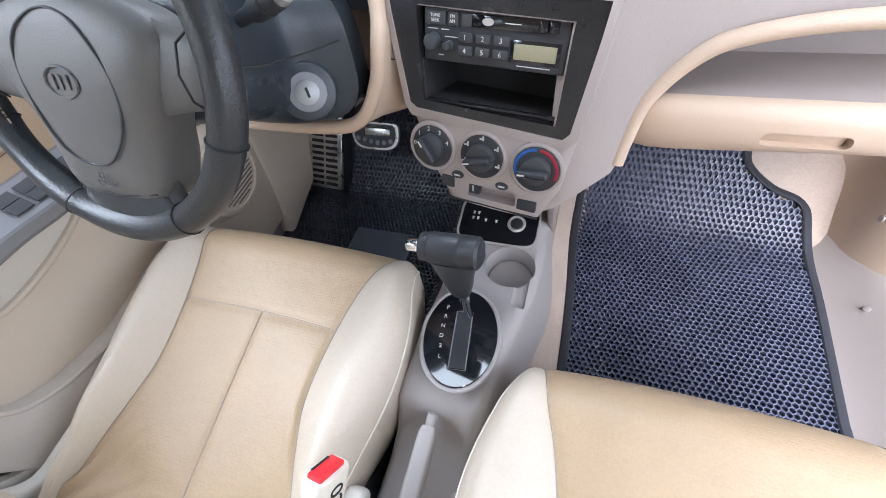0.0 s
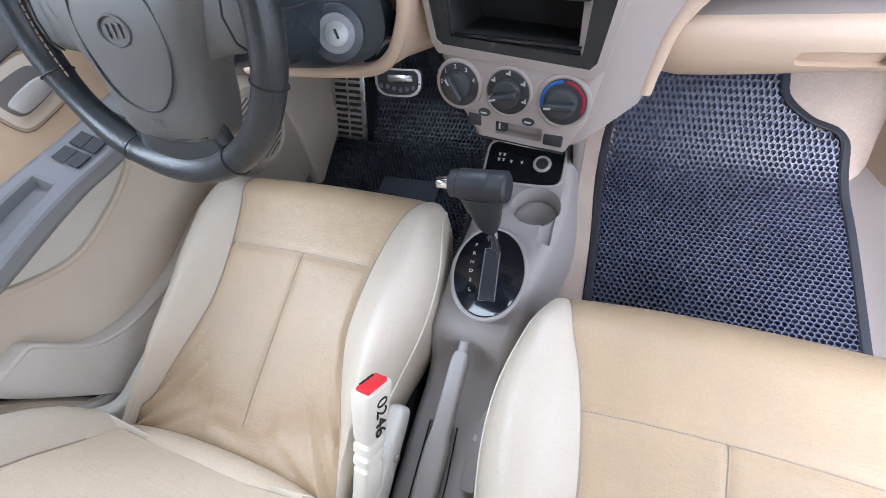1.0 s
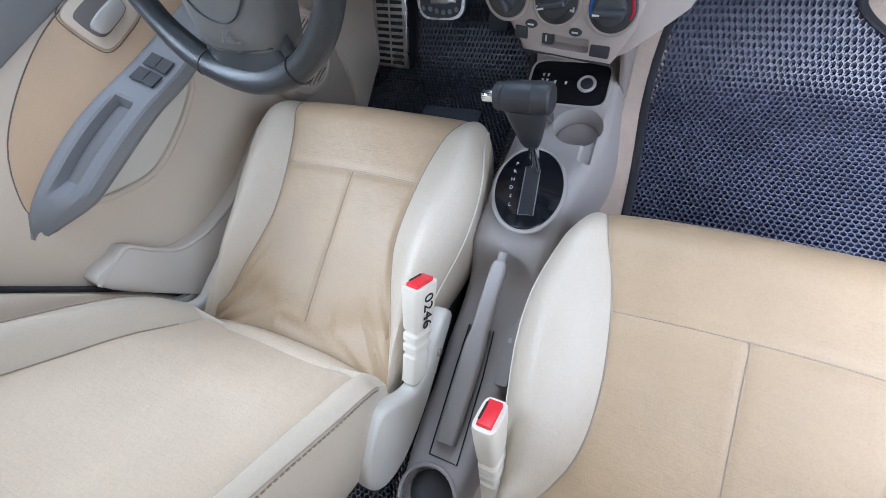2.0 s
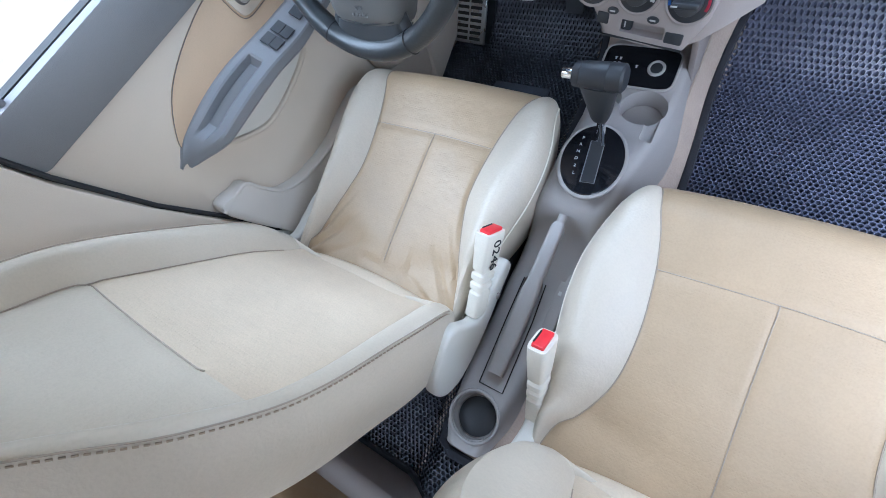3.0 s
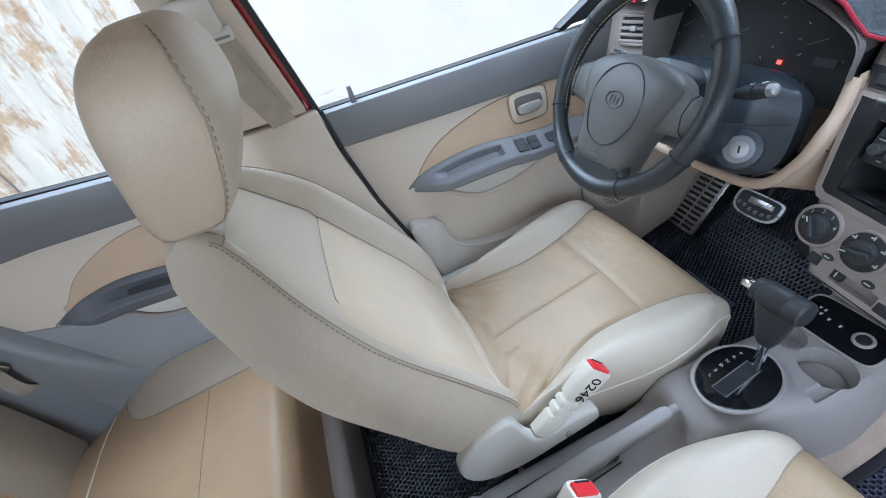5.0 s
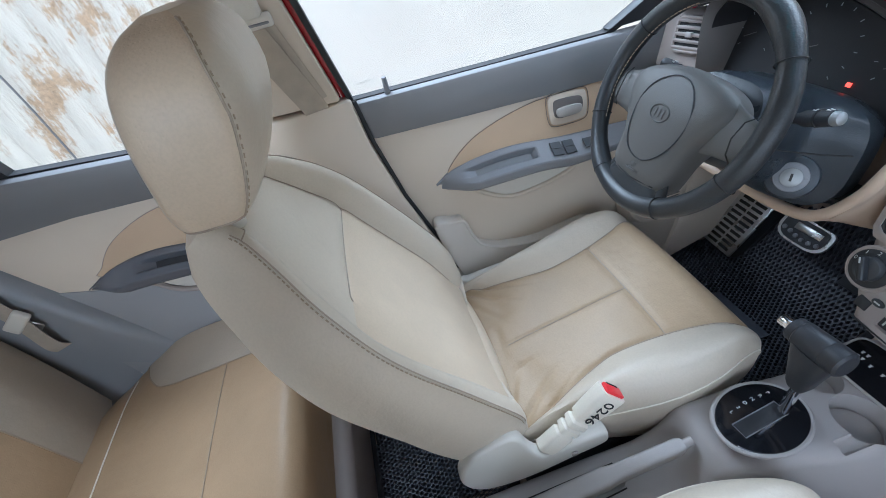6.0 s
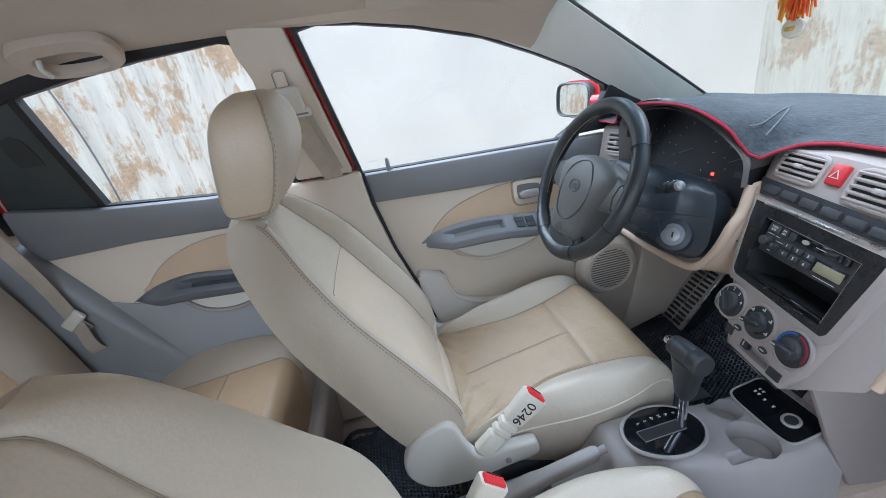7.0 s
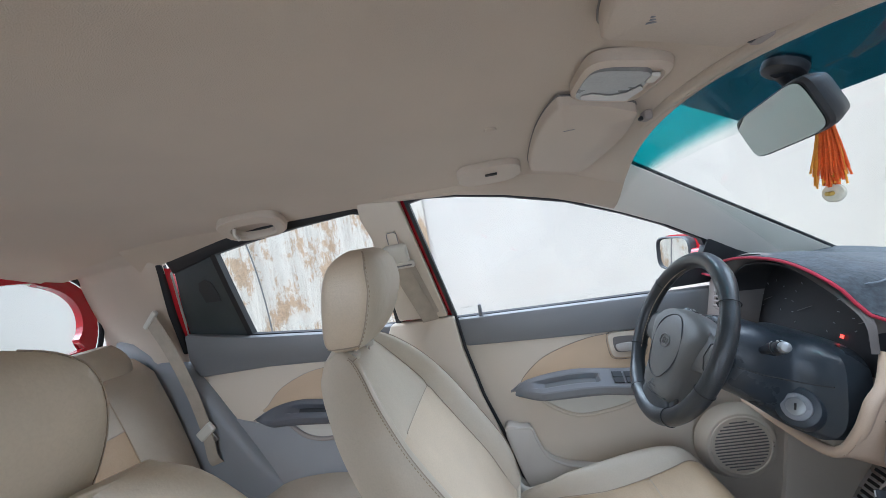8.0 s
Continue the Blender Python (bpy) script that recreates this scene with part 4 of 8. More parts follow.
for y in span(0.42, 0.95, 40):
    f, h = soft(KICK_FOOT, y), soft(KICK_TOP, y)
    flare = 0.05 * (1 - ease((y - 0.42) / 0.30))
    rows.append([Vector((min(0.668, f + (0.055 + flare) * t ** 0.8), y, -0.02 + (h + 0.02) * t + max(0.0, floor_z(f, y)) * (1 - t))) for t in span(0, 1, 12)])
# darker tan than the left kick panel, painting in the corner's shade
part("kick", sheet(rows, 0.012, (1, 0, 0)), DASH_TAN, right, "rounded kick panel, footwell shade put into its tan colour", sharp=60)
part("screw", cyl(0.006, 0.004, Matrix.Translation((0.612, 0.655, 0.120)) @ pose(0, 0, 0, 0, -80, 0), seg=16), STONE, right)
window("window_3", [(-0.42, 0.66), (-0.90, 0.69), (-0.84, 0.95), (-0.42, 0.97)], "closed clear rear window on the other side", border=0.012, flip=True)

# ---- windscreen ----
def ws(x, t, d=0.0):
    """A point of the windscreen: t from the roof (0) to the dashboard (1)."""
    m = 0.040 * (1 - min(1.0, (x / 0.43) ** 2)) * (1 - t)
    y = 0.255 + (0.88 - 0.255) * t - 0.16 * (x / 0.64) ** 2 * t - m
    z = 0.978 + (0.635 - 0.978) * t + 0.42 * m
    return Vector((x, y + d * 0.5, z + d * 0.87))


def ws_half(t):
    return 0.428 + 0.215 * t


screen = thing("window_4", (0, 0.8, 0.66), "clear windscreen with a teal sun strip along its top", "windscreen", kind="structure")
grid = lambda t0, t1, d, n=12: [[ws(ws_half(t0 + (t1 - t0) * j / n) * (-1 + 2 * i / 20), t0 + (t1 - t0) * j / n, d) for j in range(n + 1)] for i in range(21)]
pane = part("pane", sheet(grid(0, 1, 0), 0.004, (0, 0.3, 0.9)), CLEAR, screen, sharp=80)
pane.visible_shadow = False
strip = part("sun_strip", sheet([[ws(-0.44 + 0.38 * i / 10, 0.14 * j / 10, -0.003) for j in range(11)] for i in range(11)], 0.001, (0, 0.3, 0.9)), TEAL, screen, "translucent teal sun strip", sharp=80)
strip.visible_shadow = False
film = strip.data.attributes.new("fade", "FLOAT", "POINT")
for v, spot in zip(strip.data.vertices, film.data):
    arch = 0.42 * 0.040 * (1 - min(1.0, (v.co.x / U / 0.43) ** 2))
    spot.value = ease(((0.978 + arch - v.co.z / U) / (0.343 + arch) - 0.085) / 0.05)
part("header_trim", tube([ws(x, -0.008, -0.004) for x in [-0.44 + 0.044 * i for i in range(21)]], 0.008, 10), LINER, screen)
# dark tint for the black frit, with the cabin's reflection painted in
shade = part("upper_strip", sheet([[ws(-0.06 + 0.50 * i / 14, 0.135 * j / 4, -0.003) for j in range(5)] for i in range(15)], 0.001, (0, 0.3, 0.9)), DARK_TEAL, screen, "dark strip round the mirror foot, black frit and painted cabin reflection", sharp=80)
shade.visible_shadow = False

# bonnet and front closure
structure("firewall", rbox(1.34, 0.03, 0.72, (0, 0.98, 0.28), 0.005), BLACK, "dark firewall in front of the footwells", "wall")
rows = [[(x, y, z - 0.06 * (x / 0.7) ** 2) for y, z in ((0.86, 0.62), (1.0, 0.60), (1.35, 0.55), (1.7, 0.44), (1.8, 0.2))] for x in [-0.72 + 0.144 * i for i in range(11)]]
structure("bonnet", sheet(rows, 0.01, (0, 0, -1)), RED_PAINT, "red painted bonnet of the car", "bonnet")

# ---- seats ----
LEAN_A = Vector((0, -0.54, 0.8417))   # up along the driver's backrest
LEAN_F = Vector((0, 0.8417, 0.54))    # out of its front


# creases of the slack leatherette, in places of the cushion: from, to, width, depth
CREASES = [(-0.55, 0.02, -0.34, 0.26, 0.018, 0.006), (-0.50, 0.0, -0.20, 0.15, 0.016, 0.005), (-0.56, 0.10, -0.44, 0.36, 0.014, 0.004), (0.53, 0.02, 0.36, 0.24, 0.018, 0.006),
           (0.56, 0.12, 0.47, 0.34, 0.014, 0.004), (0.46, 0.0, 0.18, 0.12, 0.016, 0.005), (0.62, 0.04, 0.70, 0.26, 0.016, 0.004), (-0.62, 0.04, -0.70, 0.24, 0.016, 0.004), (-0.12, 0.10, 0.16, 0.08, 0.02, 0.003)]


def cushion_point(u, v, full=False):
    """A seat cushion, fuller on its left for the passenger. u: -1 left to 1 right over the top, past it down the sides; v: 0 behind to 1 at the front lip."""
    if v < 0.82:
        y = -0.10 + 0.375 * v / 0.82
        z = soft([(0, 0.205), (0.18, 0.222), (0.45, 0.248), (0.7, 0.269), (0.82, 0.277)], v)
    else:
        a = (v - 0.82) / 0.18 * math.pi * 0.62
        y = 0.275 + 0.062 * math.sin(min(a, math.pi / 2)) - (0.03 * (a - math.pi / 2) if a > math.pi / 2 else 0)
        z = 0.277 + 0.002 * a - 0.066 * (1 - math.cos(a))
    wi = soft([(0, 0.180), (0.10, 0.167), (0.20, 0.152), (0.35, 0.131), (0.46, 0.121), (0.63, 0.128), (0.80, 0.147), (0.90, 0.170), (1, 0.176)], v)
    w = soft([(0, 0.186), (0.2, 0.188), (0.4, 0.197), (0.55, 0.210), (0.75, 0.224), (0.84, 0.217), (0.92, 0.202), (1, 0.185)], v)
    bol = soft([(0, 0.012), (0.25, 0.034), (0.55, 0.032), (0.8, 0.016), (0.9, 0.006), (1, 0.0)], v)
    if u > 0:
        w = soft([(0, 0.186), (0.2, 0.190), (0.36, 0.206), (0.5, 0.221), (0.62, 0.226), (0.72, 0.223), (0.82, 0.212), (0.9, 0.199), (1, 0.184)], v)
    elif full:
        w = soft([(0, 0.215), (0.2, 0.228), (0.385, 0.239), (0.53, 0.245), (0.67, 0.241), (0.82, 0.221), (0.9, 0.200), (1, 0.186)], v)
    if full:
        wi = soft([(0, 0.205), (0.107, 0.190), (0.16, 0.168), (0.286, 0.141), (0.45, 0.133), (0.62, 0.140), (0.735, 0.151), (0.86, 0.168), (1, 0.178)], v)
    s, m = (1 if u >= 0 else -1), abs(u)
    base = 0.105
    edge = 0.020
    if m <= 0.55:
        t = m / 0.55
        x, zz = wi * t, z - 0.005 * (1 - t * t)
    elif m <= 0.85:
        t = (m - 0.55) / 0.30
        x = wi + (w - wi) * (1 - max(0.0, 1 - t) ** 1.5)
        zz = z + bol * math.sin(math.pi * t) - edge * t ** 3
    else:
        t = (m - 0.85) / 0.15
        x = w + 0.005 * math.sin(t * math.pi) - 0.012 * t
        zz = (z - edge) + (base - (z - edge)) * t
    for a0, b0, a1, b1, wd, dp in (() if full else CREASES):
        d0, d1 = u - a0, (v - b0) * 1.2
        e0, e1 = a1 - a0, (b1 - b0) * 1.2
        t = clamp((d0 * e0 + d1 * e1) / (e0 * e0 + e1 * e1))
        q = math.hypot(d0 - t * e0, d1 - t * e1)
        zz -= dp * (1 - 0.7 * t) * math.exp(-(q / wd) ** 2) - 0.4 * dp * (1 - t) * math.exp(-((q - 2.2 * wd) / wd) ** 2)
    zz -= 0.0035 * math.exp(-((m - 0.55) / 0.022) ** 2) + (0.0028 * math.exp(-((v - 0.64) / 0.014) ** 2) if m < 0.55 else 0)
    zz -= 0.0022 * math.exp(-((u - 0.02) / 0.016) ** 2) if 0.1 < v < 0.64 else 0
    bow = 0.020 * (1 - (x / 0.24) ** 2) * ease((v - 0.3) / 0.5)
    # creases where the cushion meets the backrest, and a slack wave across it
    slack = -0.004 * math.exp(-((v - 0.12 - 0.10 * m) / 0.05) ** 2) * (1 if m > 0.2 else 0.3) + 0.0016 * math.sin(11 * v + 5 * u) * (1 if m < 0.55 else 0)
    return Vector((-0.295 + s * x, y + bow, max(zz + slack, base)))


class Lean:
    """How a backrest stands: its foot, the way up it and the way out of its front."""
    foot, up, out, x = Vector((-0.295, -0.15, 0.26)), LEAN_A, LEAN_F, -0.295
    top, wide = 0.285, False


def back_point(u, a):
    """The backrest: u as above, past 1 round the side, 1.2 to 1.6 over the back; a: how far up along the lean."""
    w = soft([(-0.035, 0.200), (0.05, 0.213), (0.15, 0.216), (0.28, 0.212), (0.36, 0.182), (0.42, 0.138), (0.46, 0.104), (0.485, 0.088)], a)
    wi = soft([(-0.035, 0.145), (0.1, 0.158), (0.29, 0.165), (0.37, 0.125), (0.46, 0.072), (0.485, 0.06)], a)
    mid = soft([(-0.035, 0.048), (0.08, 0.054), (0.25, 0.050), (0.40, 0.060), (0.46, 0.060), (0.485, 0.045)], a)
    edge = soft([(-0.035, 0.055), (0.02, 0.080), (0.10, 0.088), (0.28, 0.088), (0.38, 0.084), (0.45, 0.074), (0.485, 0.050)], a)
    rear = soft([(-0.035, -0.030), (0.0, -0.040), (0.08, -0.034), (0.16, -0.024), (0.25, -0.016), (0.40, -0.010), (0.46, -0.004), (0.485, 0.02)], a)
    s, m, bulge = (1 if u >= 0 else -1), abs(u), 0.012
    if Lean.wide and s < 0:
        # the inner bolster of the passenger's backrest spreads further out
        w = soft([(-0.035, 0.205), (0.02, 0.220), (0.09, 0.240), (0.147, 0.242), (0.21, 0.224), (0.25, 0.208), (0.336, 0.178), (0.41, 0.152), (0.455, 0.132), (0.485, 0.105)], a)
        bulge = 0.045
        wi = soft([(-0.035, 0.145), (0.1, 0.135), (0.29, 0.100), (0.37, 0.085), (0.46, 0.074), (0.485, 0.060)], a)
    if m <= 0.5:
        t = m / 0.5
        x, f = wi * t, mid - 0.006 * (1 - t * t)
    elif m <= 0.8:
        t = (m - 0.5) / 0.3
        x = wi + (w - 0.004 - wi) * t
        f = mid + (edge - mid) * (1 - max(0.0, 1 - t) ** 2.2) + 0.006 * math.sin(math.pi * t)
    elif m <= 1.2:
        t = (m - 0.8) / 0.4
        x = w - 0.004 + bulge * (math.sin(math.pi * (0.12 + 0.76 * t)) - math.sin(math.pi * 0.12))
        f = edge + (rear - edge) * t
    else:
        t = (m - 1.2) / 0.4
        x, f = (w - 0.004) * (1 - t), rear - 0.018 * math.sin(math.pi / 2 * t)
    if m < 0.8:
        f -= 0.0035 * math.exp(-((m - 0.5) / 0.02) ** 2) + (0.003 * math.exp(-((a - Lean.top) / 0.008) ** 2) if u < 0.24 else 0) + 0.0018 * math.sin(9 * u + 30 * a) * math.exp(-(a / 0.08) ** 2)
    p = Lean.foot + Lean.up * a + Lean.out * f
    p.x += s * x
    return p


def grid_of(fn, us, vs):
    return [[fn(u, v) for v in vs] for u in us]


def skin(fn, u0, u1, v0, v1, nu, nv):
    return loft(grid_of(fn, span(u0, u1, nu), span(v0, v1, nv)), round_=False)


HEAD_SHIFT = Vector((0.016, 0.005, 0.002))


def head_point(u, v):
    """The head restraint: u round it, v from its foot to its crown."""
    a = u * 2 * math.pi
    z = 0.698 + 0.178 * v
    w = soft([(0, 0.088), (0.06, 0.104), (0.3, 0.119), (0.6, 0.122), (0.8, 0.114), (0.92, 0.088), (1, 0.05)], v)
    d = soft([(0, 0.040), (0.08, 0.053), (0.3, 0.058), (0.6, 0.059), (0.85, 0.048), (0.95, 0.034), (1, 0.016)], v)
    cy = soft([(0, -0.343), (0.5, -0.322), (1, -0.312)], v)
    c, s = math.cos(a), math.sin(a)
    if s > 0:
        d = soft([(0, 0.026), (0.1, 0.040), (0.2, 0.048), (0.31, 0.053), (0.45, 0.057), (0.6, 0.059), (0.85, 0.048), (0.95, 0.034), (1, 0.016)], v)
    k = 2 / 3.6
    return HEAD_SHIFT + Vector((-0.295 + w * math.copysign(abs(c) ** k, c), cy + d * math.copysign(abs(s) ** k, s), z))


def seat(label, dx=0.0, dy=0.0, dz=0.0, top=0.285):
    """A front seat; dx, dy and dz shift its cushion from where the driver's stands."""
    move = Vector((dx, dy, dz))
    root = thing("driver_seat" if dx == 0 else "passenger_seat", Vector((-0.295, 0.1, 0.0)) + move, label, "car seat", "front seats")
    cushion = lambda u, v: cushion_point(u, v, dx > 0) + move
    part("cushion_side", skin(cushion, -1, -0.55, 0, 1, 26, 60), CREAM, root, "cream side bolster")
    part("cushion_side", skin(cushion, 0.55, 1, 0, 1, 26, 60), CREAM, root, "cream side bolster")
    part("cushion_insert", skin(cushion, -0.55, 0.55, 0, 1, 66, 90), TAN, root, "tan perforated middle panel")
    base = part("seat_base", rbox(0.40, 0.36, 0.10, (-0.295 + dx, 0.08 + dy, 0.07), 0.02, 3), BLACK, root, "dark seat frame and runners")
    # seams of the cushion
    lift = Vector((0, 0, 0.0008))
    for s in (-1, 1):
        part("seam", tube([cushion(s * 0.55, v) + lift for v in span(0, 0.98, 60)], 0.0010, 5), SEAM, root)
        part("piping", tube([cushion(s * 0.85, v) + lift for v in span(0.04, 0.98, 60)], 0.0016, 6), PIPING, root, "pale piping")
    part("seam", tube([cushion(0.55 * t, 0.64) + lift for t in span(-1, 1, 40)], 0.0008, 5), SEAM, root)
    part("seam", tube([cushion(0.02, v) + lift for v in span(0.12, 0.64, 40)], 0.0008, 5), SEAM, root)
    # backrest
    part("backrest_side", skin(back_point, -1.6, -0.5, -0.035, 0.485, 44, 52), CREAM, root, "cream backrest side")
    part("backrest_side", skin(back_point, 0.5, 1.6, -0.035, 0.485, 44, 52), CREAM, root, "cream backrest side")
    part("backrest_top", skin(back_point, -0.5, 0.5, top, 0.485, 50, 30), CREAM, root, "cream upper backrest panel")
    part("backrest_insert", skin(back_point, -0.5, 0.24, -0.035, top, 40, 50), TAN_PALE, root, "pale tan perforated backrest panel")
    part("backrest_strip", skin(back_point, 0.24, 0.5, -0.035, top, 16, 50), TAN_PALE, root, "pale tan strip beside the insert")
    cap = [back_point(u, 0.485) for u in span(-1.6, 1.6, 64)]
    c = sum(cap, Vector()) / len(cap)
    part("backrest_crown", loft([cap, [p + (c - p) * 0.5 + Lean.up * 0.010 for p in cap], [p + (c - p) * 0.96 + Lean.up * 0.013 for p in cap]]), CREAM, root)
    foot = [back_point(u, -0.035) for u in span(-1.6, 1.6, 64)]
    c2 = sum(foot, Vector()) / len(foot)
    part("backrest_foot", loft([foot, [p + (c2 - p) * 0.5 - Lean.up * 0.014 for p in foot], [p + (c2 - p) * 0.96 - Lean.up * 0.018 for p in foot]]), CREAM, root)
    roll = Lean.foot + Vector((0, 0.044, -0.036))
    part("backrest_roll", tube([Vector((roll.x + x, roll.y - 0.01 * (x / 0.19) ** 2, roll.z - 0.010 * (x / 0.19) ** 2)) for x in span(-0.190, 0.190, 24)], [0.030 - 0.012 * (abs(i - 12) / 12) ** 3 for i in range(25)], 20), TAN_PALE, root, "pale padded roll at the foot of the backrest")
    up = Lean.out * 0.001
    for s in (-1, 1):
        part("seam", tube([back_point(s * 0.5, a) + up for a in span(0.0, 0.48, 60)], 0.0010, 5), SEAM, root)
        if Lean.wide and s < 0:
            continue
        line = [back_point(s * 0.80, a) + up + Vector((s * 0.001, 0, 0)) for a in span(0.0, 0.462, 60)]
        part("seam", tube(line, 0.0009, 6), SEAM, root)
        part("stitching", stitches([back_point(s * 0.815, a) + Vector((s * 0.0012, 0, 0)) + Lean.out * 0.0008 for a in span(0.0, 0.462, 60)], 0.0066, 0.0038, 0.0009), STITCH, root, "row of contrast stitches")
    part("seam", tube([back_point(t, top) + up for t in span(-0.5, 0.24, 20)], 0.0010, 5), SEAM, root)
    part("seam", tube([back_point(0.5 + 0.3 * t, 0.452) + up for t in span(-1.0, 1, 24)], 0.0008, 5), SEAM, root)
    # head restraint
    vs_ = [0, 0.015, 0.03, 0.06, 0.09, 0.13, 0.18, 0.25, 0.33, 0.42, 0.51, 0.60, 0.68, 0.75, 0.81, 0.86, 0.90, 0.93, 0.955, 0.975, 0.99, 1.0]
    middle = HEAD_SHIFT + Vector((-0.295, -0.325, 0.79))
    ends = [bmesh.new(), bmesh.new()]
    for bm, v in zip(ends, (0, 1.0)):
        bm.faces.new([bm.verts.new(head_point(i / 80, v)) for i in range(80)])
    head = part("head_restraint", join(loft(grid_of(head_point, span(0.085, 0.415, 28), vs_), round_=False), loft(grid_of(head_point, span(0.60, 0.90, 24), vs_), round_=False), *ends), CREAM, root, "rounded cream head restraint")
    # slightly tan sides: mostly shading of the cream, put into the colour
    for u0, u1 in ((-0.10, 0.085), (0.415, 0.60)):
        part("side_panel", loft(grid_of(head_point, span(u0, u1, 18), vs_), round_=False), TAN_PALE, head, "perforated side panel, its tan mostly painted side shading")
        part("seam", tube([p + (p - middle).normalized() * 0.0004 for p in [head_point(u, 0.05) for u in span(u0, u1, 20)]], 0.0013, 5), SEAM, head)
    for s, u in ((1, 0.085), (-1, 0.415)):
        line = [head_point(u, v) for v in span(0.02, 0.97, 60)]
        part("seam", tube([p + (p - middle).normalized() * 0.0004 for p in line], 0.0013, 5), SEAM, head)
        row = [head_point(u + 0.010 * s, v) for v in span(0.03, 0.96, 60)]
        part("stitching", stitches([p + (p - middle).normalized() * 0.0007 for p in row], 0.0085, 0.0042, 0.0007), STITCH, head, "row of contrast stitches")
    for s in (-0.045, 0.045):
        part("post", tube([HEAD_SHIFT + Vector((-0.295 + s, -0.358, 0.650)), HEAD_SHIFT + Vector((-0.295 + s, -0.340, 0.71))], 0.006, 10), CHROME, head, "chrome post")
        part("collar", cyl(0.013, 0.012, Matrix.Translation(HEAD_SHIFT + Vector((-0.295 + s, -0.350, 0.680))) @ pose(0, 0, 0, -15, 0, 0)), LIGHT_TRIM, root)
    # hinge covers
    hinge = [(0.032, 0.207), (0.043, 0.192), (0.037, 0.170), (-0.02, 0.160), (-0.08, 0.150), (-0.13, 0.150), (-0.175, 0.163), (-0.203, 0.195), (-0.207, 0.238), (-0.178, 0.284), (-0.13, 0.304), (-0.106, 0.290), (-0.092, 0.245), (-0.070, 0.207), (-0.020, 0.206)]
    for s, x0 in ((1, -0.098), (-1, -0.503)):
        pts = smooth_line([Vector((x0, y, z)) + move for y, z in hinge], 5, closed=True)
        cover = part("hinge_cover", soften(prism(pts, (s * 0.026, 0, 0)), 0.007, 3), LIGHT_TRIM, root, "cream moulded hinge cover")
        part("screw_cap", cyl(0.006, 0.004, Matrix.Translation(move + Vector((x0 + s * 0.028, -0.02, 0.180))) @ pose(0, 0, 0, 0, 90, 0), seg=16), STONE, cover)
    return root


seat("driver seat in cream and tan leatherette with wrinkled cushion")
# the passenger seat stands further back, with a steeper backrest
lean = radians(23.5)
Lean.foot, Lean.up, Lean.out = Vector((0.283, -0.262, 0.247)), Vector((0, -math.sin(lean), math.cos(lean))), Vector((0, math.cos(lean), math.sin(lean)))
Lean.top, Lean.wide = 0.20, True
HEAD_SHIFT = Vector((0.578, -0.157, -0.030))
seat("passenger seat in cream and tan leatherette, set further back", 0.578, -0.112, -0.013, 0.20)


def buckle(at, up, label, number=""):
    """A belt buckle on its stalk."""
    u = Vector(up).normalized()
    root = thing("seat_belt_buckle", Vector(at) - u * 0.11, label, "belt buckle", "belt buckles")
    m = axes(at, (0, 1, 0) if not number else (0.1, 0.98, 0), u)
    x = Vector((m[0][0], m[1][0], m[2][0]))
    x = (x - u * x.dot(u)).normalized()
    m = Matrix.Translation(at) @ Matrix((x, u.cross(x).normalized(), u)).transposed().to_4x4()
    rings = []
    for d, w, t in ((0, 0.0205, 0.0125), (-0.003, 0.0212, 0.0130), (-0.02, 0.0205, 0.0125), (-0.052, 0.0170, 0.0112), (-0.055, 0.0165, 0.0108), (-0.057, 0.0130, 0.0085), (-0.060, 0.0130, 0.0085), (-0.063, 0.0165, 0.0112), (-0.070, 0.0165, 0.0112), (-0.072, 0.0128, 0.0085), (-0.075, 0.0128, 0.0085), (-0.078, 0.0162, 0.0110), (-0.085, 0.0162, 0.0110), (-0.087, 0.0125, 0.0084), (-0.090, 0.0125, 0.0084), (-0.093, 0.0155, 0.0105), (-0.13, 0.0155, 0.0105)):
        ring = []
        for i in range(24):
            a = 2 * math.pi * i / 24
            c, s = math.cos(a), math.sin(a)
            ring.append(m @ (Vector((w * math.copysign(abs(c) ** 0.45, c), t * math.copysign(abs(s) ** 0.45, s), d)) * 1.15))
        rings.append(ring)
    shell = part("housing", loft(rings), PIPING, root, "worn cream buckle housing")
    part("release_button", rb(m, 0.036, 0.0175, 0.008, 0.001), RED_BUTTON, shell, "red release button")
    part("slot", rb(m, 0.026, 0.003, 0.004, 0.0042, 0.0078), INK, shell)
    if number:
        tm = axes(m @ Vector((0.0, -0.0148, -0.036)), -u, x)
        writing(number, 0.026, tm, INK, shell, name="handwritten_number")
    return root


def rb(m, sx, sy, sz, z, y=0.0):
    bm = rbox(sx, sy, sz, (0, y, z), 0.0015, 2)
    bmesh.ops.transform(bm, matrix=m, verts=bm.verts)
    return bm


buckle((-0.086, 0.047, 0.305), (0.0, 0.74, 0.67), "cream belt buckle with red button and handwritten number", "0246")
buckle((0.044, -0.072, 0.296), (-0.10, 0.62, 0.78), "cream belt buckle with red button beside the passenger seat")

# ---- rear bench ----
bench = thing("rear_bench", (0, -0.75, 0.0), "rear bench seat in brown-tan leatherette with pale sides", "bench seat")


